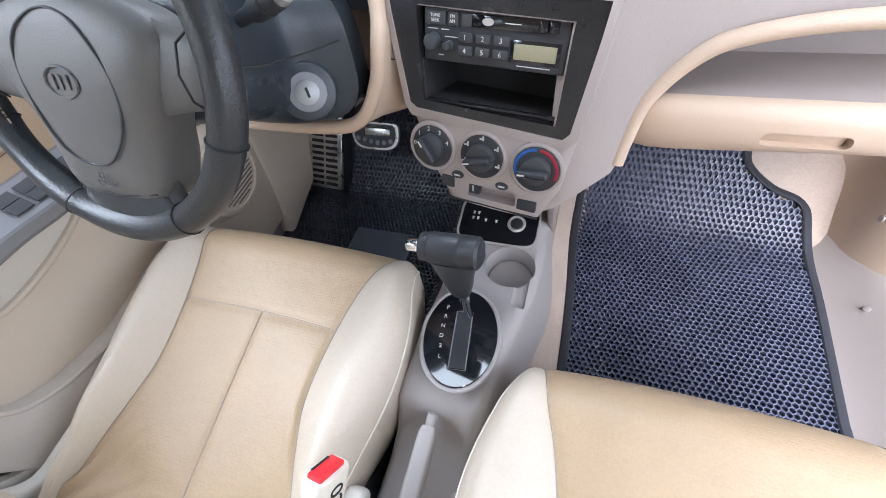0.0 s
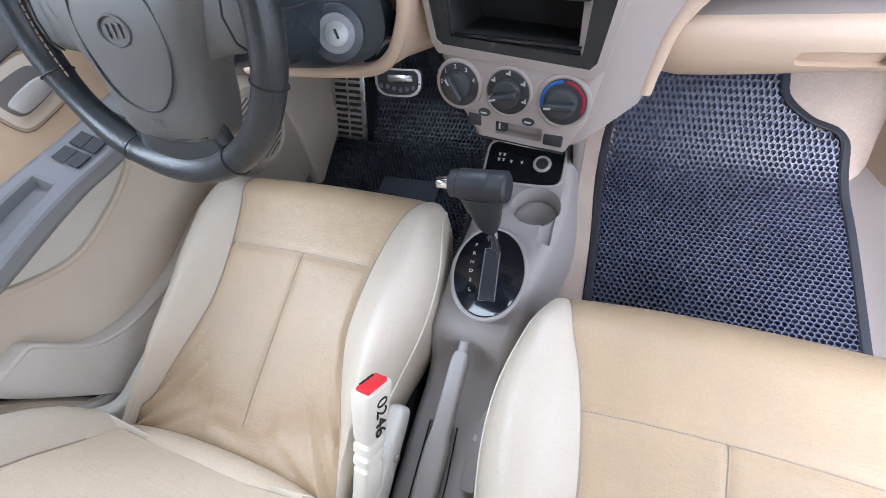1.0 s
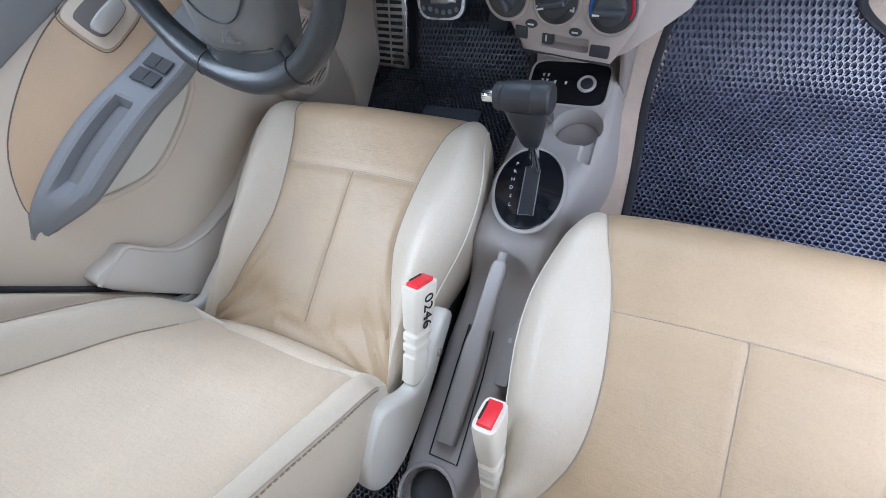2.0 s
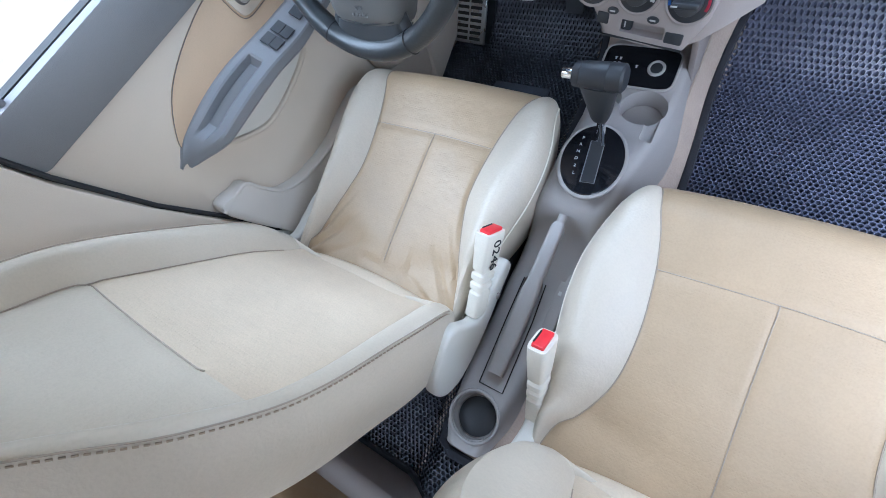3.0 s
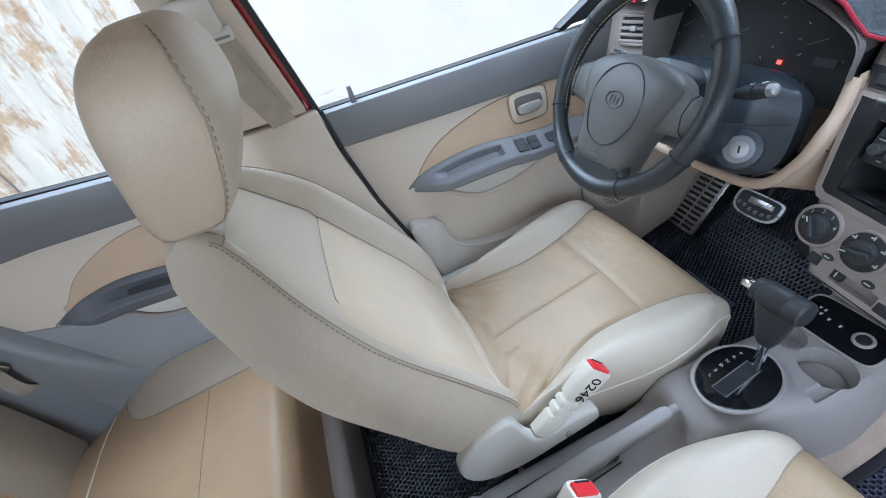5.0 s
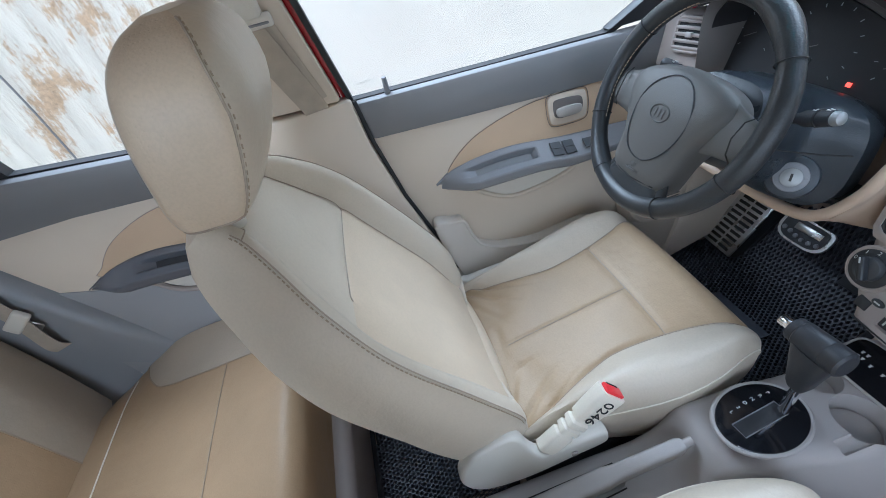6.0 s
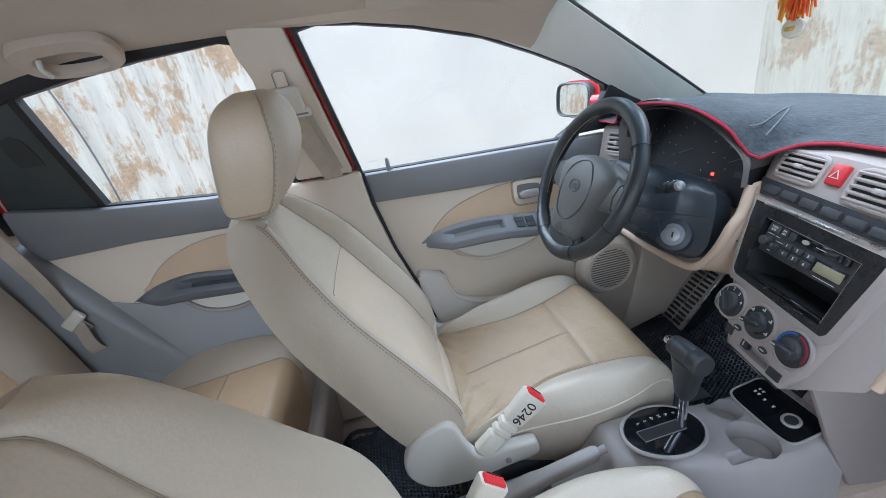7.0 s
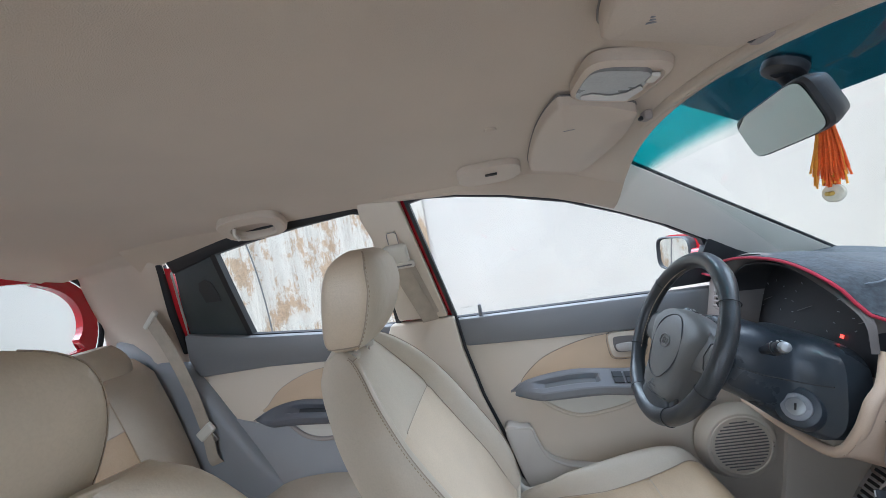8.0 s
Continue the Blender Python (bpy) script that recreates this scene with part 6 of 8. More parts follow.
for p in smooth_line([(-0.215, 0.416, 0.425), (-0.155, 0.418, 0.445), (-0.126, 0.424, 0.49), (-0.116, 0.435, 0.532), (-0.118, 0.455, 0.556), (-0.122, 0.470, 0.605)], 5):
    z = max(0.44, p.z)
    q = Vector((max(p.x, -lerp(LEFT_W, z) + 0.004), fy(z) + 0.075, p.z + 0.006))
    wing.append([p + Vector((0.006, -0.006, -0.004)), p * 0.75 + q * 0.25 + Vector((0.006, 0, -0.004)), (p + q) / 2 + Vector((0.004, 0, -0.002)), q])
part("knee_wing", sheet(wing, 0.008, (-0.3, 0.6, 0.5)), DASH_TAN, dash, "tan side of the knee panel beside the middle stack", sharp=60)
part("under_panel", rbox(0.52, 0.20, 0.008, (-0.36, 0.60, 0.415), 0.003), BLACK, dash)

# passenger fascia, band, shelf and glove box
LOWZ = [(0.05, 0.350), (0.08, 0.360), (0.10, 0.375), (0.145, 0.402), (0.152, 0.42), (0.162, 0.473), (0.197, 0.511), (0.236, 0.529), (0.32, 0.541), (0.66, 0.535)]
rows = []
for x in [0.075, 0.09, 0.10, 0.115, 0.13, 0.145, 0.150, 0.154, 0.160, 0.168, 0.18, 0.197, 0.215, 0.236, 0.27, 0.32, 0.4, 0.5, 0.6, 0.64]:
    z0 = lerp(LOWZ, x)
    off = 0.028 * ease((x - 0.085) / 0.07)
    col = []
    for t in span(0, 1, 10):
        z = z0 + (0.664 - 0.034 * (x / 0.64) ** 2 - z0) * t
        col.append(Vector((x, fy(z) + 0.010 - TURN * min(x, 0.13) * (1 - ease((x - 0.13) / 0.2)) + off * (1 - 0.6 * t) + 0.05 * ease((x - 0.45) / 0.3), z)))
    col.append(Vector((x, 0.60, 0.662 - 0.034 * (x / 0.64) ** 2)))
    rows.append(col)
part("passenger_fascia", sheet(rows, 0.008, (0, 1, -0.1)), STONE, dash, "grained grey-beige fascia", sharp=60)
BAND = [(0.149, 0.407), (0.153, 0.432), (0.164, 0.473), (0.197, 0.511), (0.236, 0.529), (0.32, 0.541), (0.45, 0.541), (0.64, 0.535)]
part("band", tube(smooth_line([(x, fy(z) + 0.024 + 0.05 * ease((x - 0.45) / 0.3), z + 0.002) for x, z in BAND], 6), 0.0085, 12), DASH_TAN, dash, "rounded tan-beige band round the shelf")
part("shelf", sheet([[(x, 0.455, 0.474), (x, 0.50, 0.470), (x, 0.535, 0.474), (x, 0.548, 0.49), (x, 0.55, 0.52), (x, 0.53, 0.538), (x, 0.50, 0.538)] for x in (0.155, 0.3, 0.45, 0.64)], 0.006, (0, 0.2, -0.9)), STONE, dash, "open shelf above the glove box")
box = []
for x in span(0.156, 0.63, 20):
    e = 0.008 * (1 - ease((x - 0.156) / 0.03)) + 0.05 * ease((x - 0.45) / 0.3)
    zl = 0.410 + 0.012 * ease((x - 0.16) / 0.25)
    prof = [(0.50, 0.47), (0.452, 0.474), (0.441, 0.470), (0.436, 0.458), (0.434, 0.44), (0.437, zl + 0.01), (0.446, zl), (0.50, zl + 0.01)]
    box.append([Vector((x, y + e, z)) for y, z in prof])
glove = part("glove_box", carve(loft(box), [placed(rbox(0.075, 0.03, 0.016, bevel=0.006), Matrix.Translation((0.315, 0.432, 0.441)))]), DASH_TAN, dash, "closed tan-beige glove box lid", sharp=50)
part("finger_grip", rbox(0.070, 0.006, 0.014, (0.315, 0.445, 0.440), 0.002, 2), DASH_TAN, glove)
part("under_panel", rbox(0.46, 0.16, 0.01, (0.40, 0.56, 0.405), 0.003), STONE, dash)

part("side_wing", soften(prism([(0.078, y, z) for y, z in ((0.40, 0.37), (0.44, 0.285), (0.468, 0.224), (0.545, 0.085), (0.62, 0.065), (0.70, 0.10), (0.70, 0.42))], (0.010, 0, 0)), 0.003), STONE, dash, "grey-beige side wing beside the console")
# felt cover on the dashboard


def dash_top(x, y):
    z = 0.668 + 0.012 * ease((y - 0.5) / 0.25) - (0.03 if x > 0 else 0.014) * (x / 0.64) ** 2
    if -0.62 < x < -0.07:
        t = math.sin(math.pi * clamp((x + 0.51) / 0.40)) ** (0.42 if x < -0.31 else 0.8) if -0.51 < x < -0.11 else 0
        z += 0.060 * t * (1 - ease((y - 0.47) / 0.25))
    return z


def cover_edge(x):
    """How far back the felt reaches."""
    return lerp([(-0.66, 0.485), (-0.50, 0.460), (-0.485, 0.445), (-0.30, 0.437), (-0.17, 0.440), (-0.135, 0.452), (-0.118, 0.460), (-0.098, 0.476), (-0.078, 0.505), (-0.037, 0.526), (0.016, 0.521), (0.06, 0.517), (0.15, 0.500), (0.25, 0.495), (0.64, 0.52)], x)


cover = thing("dashboard_cover", (0, 0.65, 0.68), "blue-grey felt dashboard cover with crimson edging", "dashboard cover")
rows, edge = [], []
for x in span(-0.645, 0.62, 92):
    y0 = cover_edge(x)
    sag = -0.026 * math.exp(-((x + 0.119) / 0.026) ** 2)
    col = [Vector((x, y0 + (0.80 - y0) * t, dash_top(x, y0 + (0.80 - y0) * t) + 0.008 + sag * (1 - ease(t * 4)) + 0.0015 * math.sin(23 * x + 9 * t))) for t in (0, 0.02, 0.06, 0.12, 0.2, 0.3, 0.4, 0.55, 0.7, 0.85, 1.0)]
    rows.append(col)
    edge.append(col[0])
part("felt", sheet(rows, 0.006, (0, 0, -1)), FELT, cover, sharp=70)
part("edging", tube([p + Vector((0, -0.002, -0.003)) for p in edge], 0.0029, 8), RED_TRIM, cover, "crimson bound edge")
CREASE = mat("worn_felt_crease", (0.13, 0.15, 0.17), 0.95, var=0.2, bump=0.3)
for pts in ([(-0.142, 0.470), (-0.150, 0.510), (-0.205, 0.610), (-0.265, 0.695)], [(-0.118, 0.478), (-0.140, 0.520), (-0.174, 0.573), (-0.205, 0.610)]):
    part("crease", tube([(x, y, dash_top(x, y) + 0.0085) for x, y, _ in smooth_line([(x, y, 0) for x, y in pts], 6)], 0.0013, 6), CREASE, cover, "pale worn crease")

# ---- steering wheel and column ----
WC = Vector((-0.310, 0.266, 0.606))
WN = Vector((0, -0.892, 0.452))          # towards the driver
WU = Vector((0, 0.452, 0.892))           # up in the plane of the wheel
WX = Vector((1, 0, 0))
WM = Matrix.Translation(WC) @ Matrix((WX, WU, WN)).transposed().to_4x4()
wheel = thing("steering_wheel", WC - WN * 0.05, "black leather steering wheel with charcoal airbag hub", "steering wheel")
R = 0.153
rim = [(R * math.cos(a), R * math.sin(a), 0.0) for a in [2 * math.pi * i / 96 for i in range(96)]]
rr = [0.0155 + 0.0012 * math.sin(a * 8) * (1 if 20 < math.degrees(a) % 180 < 70 else 0) for a in [2 * math.pi * i / 96 for i in range(96)]]
rim_p = part("rim", placed(tube(rim, rr, 16, closed=True, up=(0, 0, 1)), WM), LEATHER, wheel, "worn black leather rim")
for a in (-22, 202, -62, 242, 35, 145):
    c = Vector((R * math.cos(radians(a)), R * math.sin(radians(a)), 0))
    t = Vector((-math.sin(radians(a)), math.cos(radians(a)), 0))
    o = Vector((math.cos(radians(a)), math.sin(radians(a)), 0))
    part("seam", placed(tube([c + (o * math.cos(b) + Vector((0, 0, 1)) * math.sin(b)) * 0.0163 for b in [2 * math.pi * i / 20 for i in range(20)]], 0.0009, 5, closed=True), WM), INK, rim_p)
# stitching inside the rim
inner = [((R - 0.0158) * math.cos(a), (R - 0.0158) * math.sin(a), 0.002) for a in span(radians(110), radians(205), 60)]
part("stitching", placed(stitches(inner, 0.007, 0.005, 0.0011), WM), STITCH, rim_p)
# hub
hubline = smooth_line([(-0.100, 0.022, 0), (-0.07, 0.044, 0), (0, 0.054, 0), (0.07, 0.044, 0), (0.100, 0.022, 0), (0.092, -0.014, 0), (0.070, -0.06, 0), (0.056, -0.118, 0), (0, -0.128, 0), (-0.056, -0.118, 0), (-0.070, -0.06, 0), (-0.092, -0.014, 0)], 5, closed=True)
rings = []
for d, sc in ((-0.055, 0.75), (-0.035, 0.98), (-0.012, 1.0), (0.0, 0.97), (0.008, 0.88), (0.013, 0.7), (0.016, 0.4), (0.017, 0.1)):
    rings.append([Vector((p.x * sc, -0.036 + (p.y + 0.036) * sc, d)) for p in hubline])
hub = part("airbag_hub", placed(loft(rings), WM), CHARCOAL, wheel, "charcoal airbag hub")
ol = [Vector((0.054 * math.cos(a), -0.018 + (0.058 if math.sin(a) > 0 else 0.068) * math.sin(a), 0)) for a in [2 * math.pi * i / 48 for i in range(48)]]


def hub_d(x, y):
    """How far the hub cap stands out at a place."""
    best = 0.017
    for a in (0.0,):
        q = max(abs(x) / 0.082, abs(y + 0.036) / 0.090)
        best = lerp([(0.1, 0.017), (0.4, 0.016), (0.7, 0.013), (0.88, 0.008), (0.97, 0.0), (1.0, -0.01)], q)
    return best


part("pad_line", placed(tube([Vector((p.x, p.y, hub_d(p.x, p.y) + 0.0005)) for p in ol], 0.0011, 6, closed=True), WM), BLACK, hub)
em = part("emblem_rim", placed(tube([(0.0185 * math.cos(a), -0.0144 + 0.0125 * math.sin(a), 0.0172) for a in [2 * math.pi * i / 36 for i in range(36)]], 0.0013, 6, closed=True), WM), CHARCOAL, hub, "oval emblem with plain strokes")
for x0 in (-0.008, 0.0, 0.008):
    part("emblem_stroke", placed(rbox(0.003, 0.012, 0.0012, (x0, -0.0144, 0.0175), 0.0004, 1), WM), CHARCOAL, em)
for txt, y0, z0 in (("SRS", -0.096, 0.0150), ("AIRBAG", -0.1045, 0.0136)):
    writing(txt, 0.0085, WM @ Matrix.Translation((0, y0, z0)) @ pose(0, 0, 0, -14, 0, 0), CHARCOAL, hub, name="moulded_lettering")
# spokes
for s in (-1, 1):
    rings = []
    for t, w, dd in ((0.05, 0.046, 0.001), (0.075, 0.040, 0.000), (0.10, 0.033, -0.002), (0.125, 0.028, -0.003), (0.150, 0.030, -0.002)):
        rings.append([Vector((s * t, 0.000 + w * math.cos(a) - 0.01 * (t - 0.06) / 0.1, dd - 0.006 + 0.008 * math.sin(a))) for a in [2 * math.pi * i / 16 for i in range(16)]])
    part("spoke", placed(loft(rings), WM), CHARCOAL, wheel, "smooth upper spoke")
    part("spoke_joint", placed(tube([(s * 0.124, 0.026, -0.008), (s * 0.120, 0.016, 0.0035), (s * 0.118, -0.006, 0.0065), (s * 0.121, -0.026, 0.0025), (s * 0.125, -0.036, -0.008)], 0.0010, 6), WM), INK, wheel)
    rings = []
    for t, w in ((0.0, 0.020), (0.35, 0.017), (0.7, 0.016), (1.0, 0.024)):
        c = Vector((s * (0.042 + 0.020 * t), -0.100 - 0.038 * t, -0.008))
        n = Vector((0.87, 0.5 * s, 0)).normalized()
        rings.append([c + n * w * math.cos(a) + Vector((0, 0, 0.008 * math.sin(a))) for a in [2 * math.pi * i / 16 for i in range(16)]])
    part("lower_spoke", placed(loft(rings), WM), LEATHER, wheel, "black lower spoke")

rings = []
for y, w, th in ((-0.096, 0.050, 0.007), (-0.112, 0.053, 0.009), (-0.126, 0.058, 0.009), (-0.140, 0.068, 0.010), (-0.152, 0.082, 0.009)):
    rings.append([Vector((w * math.copysign(abs(math.cos(a)) ** 0.4, math.cos(a)), y + 0.010 * (math.cos(a) ** 2) * (y + 0.096) / -0.056, -0.003 + th * math.sin(a))) for a in [2 * math.pi * i / 24 for i in range(24)]])
part("lower_plate", placed(loft(rings), WM), LEATHER, wheel, "glossy black plate between hub and rim")
part("plate_joint", placed(tube([(-0.050, -0.112, 0.0065), (0, -0.118, 0.0095), (0.050, -0.112, 0.0065)], 0.0010, 6), WM), INK, wheel)

column = thing("steering_column", (-0.295, 0.36, 0.5), "black plastic steering column shroud with ignition lock", "steering column")
rings = []
for y, cz, hw, hh in ((0.305, 0.585, 0.050, 0.046), (0.312, 0.582, 0.066, 0.056), (0.34, 0.570, 0.074, 0.062), (0.37, 0.552, 0.076, 0.068), (0.388, 0.540, 0.073, 0.071), (0.402, 0.530, 0.078, 0.075), (0.415, 0.524, 0.100, 0.079), (0.43, 0.518, 0.128, 0.080), (0.47, 0.505, 0.120, 0.075)):
    ring = []
    for i in range(40):
        a = 2 * math.pi * i / 40
        c, s = math.cos(a), math.sin(a)
        ring.append(Vector((-0.278 + hw * math.copysign(abs(c) ** 0.55, c), y + 0.02 * s, cz + hh * math.copysign(abs(s) ** 0.6, s))))
    rings.append(ring)
shroud = part("shroud", loft(rings), SHROUD, column, "matt black shroud", sharp=50)
part("split_line", tube([(-0.150, 0.415, 0.545), (-0.165, 0.38, 0.552), (-0.185, 0.34, 0.562), (-0.20, 0.31, 0.575)], 0.0012, 5), INK, shroud)
IM = axes((-0.196, 0.389, 0.499), (0.80, 0.60, 0.0), (-0.25, 0.33, 0.91))
part("lock_bulge", placed(cyl(0.040, 0.06, Matrix.Translation((0, 0, -0.026)), r2=0.032, bevel=0.004), IM), SHROUD, column)
lock = part("ignition_lock", placed(cyl(0.0215, 0.005, Matrix.Translation((0, 0, 0.0055)), bevel=0.0015), IM), ARM_GREY, column, "grey ignition lock ring")
part("lock_face", placed(cyl(0.0135, 0.002, Matrix.Translation((0, 0, 0.0086)), bevel=0.0006), IM), LOCK, lock)
part("key_slot", placed(rbox(0.003, 0.011, 0.002, (0, 0, 0.0094), 0.0005, 1), IM), INK, lock)
for k in range(8):
    a = 2 * math.pi * k / 8
    part("lock_print", placed(rbox(0.004, 0.0012, 0.0005, (0.0172 * math.cos(a), 0.0172 * math.sin(a), 0.0081), 0, 1), IM), ARM_GREY, lock)
for s, tip, lab in ((1, (-0.140, 0.352, 0.620), "black wiper stalk with worn pale tip"), (-1, (-0.440, 0.345, 0.618), "black light stalk with worn tip")):
    st = thing("column_stalk", (-0.29 + s * 0.08, 0.37, 0.58), lab, "stalk", "column stalks")
    base, tipv = Vector((-0.28 + s * 0.055, 0.358, 0.588)), Vector(tip)
    along = tipv - base
    part("arm", tube([base, base + along * 0.40, base + along * 0.52, base + along * 0.90], [0.0070, 0.0070, 0.0105, 0.0098], 16), BLACK, st)
    part("tip", tube([base + along * 0.88, base + along * 0.93, base + along * 0.99, base + along * 1.02], [0.0085, 0.0090, 0.0075, 0.003], 16), LOCK if s > 0 else BLACK, st, "worn pale tip" if s > 0 else "")
    part("collar", tube([base + along * 0.69, base + along * 0.715], 0.0112, 16), INK, st)
    for k in range(6):
        a = -0.5 - 0.45 * (k % 3)
        side = Vector((0, math.cos(a - 1.0) * -1, math.sin(-a))).normalized()
        part("print_bar", rbox(0.0042, 0.0016, 0.0030, tuple(base + along * (0.60 if k < 3 else 0.79) + side * 0.0102), 0), WHITE_PRINT, st)

# ---- centre console ----
console = thing("centre_console", (0, 0.15, 0.0), "grey plastic centre console between the seats", "console")


def con(y):
    """Middle, top half width, foot half width, top height and foot height of the console at a place along it."""
    cx = lerp([(-0.28, -0.046), (-0.2, -0.042), (0.0, -0.030), (0.12, -0.018), (0.25, -0.004), (0.36, 0.008), (0.52, 0.008)], y)
    ht = lerp([(-0.285, 0.030), (-0.25, 0.045), (-0.20, 0.048), (-0.1, 0.052), (0.05, 0.054), (0.13, 0.056), (0.20, 0.060), (0.28, 0.066), (0.36, 0.072), (0.42, 0.076), (0.52, 0.068)], y)
    hf = lerp([(-0.285, 0.035), (-0.2, 0.062), (0.13, 0.078), (0.25, 0.086), (0.34, 0.092), (0.42, 0.098), (0.52, 0.085)], y)
    zt = lerp([(-0.285, 0.080), (-0.25, 0.088), (-0.15, 0.100), (0.0, 0.122), (0.09, 0.142), (0.125, 0.165), (0.155, 0.214), (0.175, 0.222), (0.25, 0.224), (0.33, 0.208), (0.40, 0.200), (0.45, 0.196), (0.52, 0.215)], y)
    return cx, ht, hf, zt


ys = [-0.285, -0.27, -0.25, -0.22, -0.18, -0.12, -0.06, 0.0, 0.05, 0.09, 0.11, 0.125, 0.14, 0.155, 0.165, 0.18, 0.21, 0.25, 0.29, 0.33, 0.36, 0.40, 0.44, 0.48, 0.52]
rings = []
for y in ys:
    cx, ht, hf, zt = con(y)
    r = 0.012
    ring = [(-hf, -0.03), (-hf, 0.03), (-(hf + ht) / 2 - 0.003, zt * 0.6), (-ht - 0.002, zt - 0.022), (-ht + 0.002, zt - 0.008), (-ht + r, zt)]
    ring += [(-ht + r + (2 * ht - 2 * r) * i / 6, zt) for i in range(1, 6)]
    ring += [(ht - r, zt), (ht - 0.002, zt - 0.008), (ht + 0.002, zt - 0.022), ((hf + ht) / 2 + 0.003, zt * 0.6), (hf, 0.03), (hf, -0.03)]
    rings.append([Vector((cx + a, y, b)) for a, b in ring])
cups = [
    cyl(0.038, 0.09, Matrix.Translation((0.034, 0.388, 0.205)), r2=0.041, seg=40, bevel=0),
    cyl(0.030, 0.08, Matrix.Translation((-0.038, 0.395, 0.205)), r2=0.032, seg=40, bevel=0),
    cyl(0.038, 0.07, Matrix.Translation((-0.043, -0.222, 0.10)), r2=0.043, seg=40, bevel=0),
    rbox(0.022, 0.07, 0.05, (0.058, 0.350, 0.225), 0.006),
    rbox(0.038, 0.20, 0.07, (-0.034, -0.055, 0.135), 0.012, 3),
]
body = part("body", carve(loft(rings), cups), CONSOLE, console, "grey grained console body", sharp=50)
part("cup_rim", tube([(-0.043 + 0.0445 * math.cos(a), -0.222 + 0.0445 * math.sin(a), 0.0935 + 0.006 * math.sin(a)) for a in [2 * math.pi * i / 40 for i in range(40)]], 0.0032, 8, closed=True), CONSOLE, body, "raised rear cup rim")
part("cup_mat", cyl(0.035, 0.003, Matrix.Translation((-0.043, -0.222, 0.068)), seg=32), BLACK, body, "dark cup bottom")
part("cup_mat", cyl(0.034, 0.003, Matrix.Translation((0.034, 0.388, 0.163)), seg=32), CONSOLE, body)
part("seam_line", tube([(-0.058, -0.165, 0.1005), (-0.012, -0.165, 0.1005), (-0.010, -0.03, 0.119), (-0.012, 0.04, 0.132)], 0.0012, 5), INK, body)
part("seam_line", tube([(-0.058, -0.165, 0.1005), (-0.056, -0.03, 0.119), (-0.053, 0.04, 0.132)], 0.0012, 5), INK, body)
for x0, y0 in ((0.010, 0.035), (0.009, 0.008)):
    part("screw_hole", rbox(0.006, 0.010, 0.002, (x0 + 0.006, y0, con(y0)[3] + 0.0005), 0.0008, 1), WHITE_PRINT, body)
part("side_flap", rbox(0.022, 0.11, 0.012, (0.018, 0.02, 0.122), 0.004, 2, pose(0, 0, 0, 10, 0, 0)), CONSOLE, body)

# dark switch panel in front
panel = thing("switch_panel", (0.0, 0.47, 0.2), "gloss black panel with small symbols and lighter socket", "switch panel")
PM = axes((0.0, 0.466, 0.2075), (1, 0, 0), (0, 0.97, 0.20))
pl = [Vector((0.066 * math.copysign(abs(math.cos(a)) ** 0.35, math.cos(a)), 0.040 * math.copysign(abs(math.sin(a)) ** 0.35, math.sin(a)), 0)) for a in [2 * math.pi * i / 48 for i in range(48)]]
plate = part("plate", placed(prism(pl, (0, 0, 0.004)), PM), GLOSSY, panel)
part("plate_edge", placed(tube([p + Vector((0, 0, 0.003)) for p in pl], 0.0025, 6, closed=True), PM), CONSOLE, panel)
sock = part("socket", placed(tube([(0.030 + 0.0125 * math.cos(a), 0.0 + 0.0125 * math.sin(a), 0.005) for a in [2 * math.pi * i / 32 for i in range(32)]], 0.0028, 8, closed=True), PM), SILVER, panel, "silver ring of the lighter socket")
part("socket_plug", placed(cyl(0.0105, 0.004, Matrix.Translation((0.030, 0, 0.005))), PM), BLACK, sock)
for x0, y0 in ((-0.044, 0.012), (-0.036, 0.012), (-0.044, 0.002), (-0.036, 0.002), (-0.022, 0.0), (-0.004, 0.0)):
    part("symbol", placed(join(rbox(0.0045, 0.0016, 0.0005, (x0, y0 + 0.0015, 0.0045), 0), rbox(0.003, 0.004, 0.0005, (x0, y0 - 0.001, 0.0045), 0)), PM), WHITE_PRINT, plate)

# gear selector
gear = thing("gear_selector", (-0.005, 0.245, 0.225), "automatic gear selector with black handle in park", "gear selector")
GM = axes((-0.006, 0.247, 0.2285), (1, 0, 0), (0, 0.985, -0.14)) @ pose(0, 0, 0, 0, 0, 8)
oval = [Vector((0.051 * math.cos(a), 0.076 * math.sin(a), 0)) for a in [2 * math.pi * i / 64 for i in range(64)]]
gate_plate = part("plate", placed(loft([[p * sc + Vector((0, 0, d)) for p in oval] for sc, d in ((1.0, -0.006), (1.0, 0.002), (0.97, 0.004), (0.5, 0.0055), (0.1, 0.006))]), GM), GLOSSY, gear, "gloss black oval plate")
part("plate_rim", placed(tube([p * 1.03 + Vector((0, 0, 0.001)) for p in oval], 0.0035, 8, closed=True), GM), CONSOLE, gear)
part("slot", placed(rbox(0.020, 0.085, 0.001, (0.002, -0.008, 0.0062), 0.0004, 1), GM), BLACK, gate_plate, "dark gear slot")
part("slot_edge", placed(tube([(-0.009, 0.036, 0.0064), (-0.009, -0.052, 0.0064), (0.013, -0.052, 0.0064), (0.013, 0.036, 0.0064)], 0.0009, 5, closed=True), GM), ARM_GREY, gate_plate)
for j, ch in enumerate("PRND2L"):
    writing(ch, 0.0080, GM @ Matrix.Translation((-0.026 + 0.0012 * abs(2.5 - j), 0.042 - 0.0155 * j, 0.0062)), WHITE_PRINT, gate_plate)
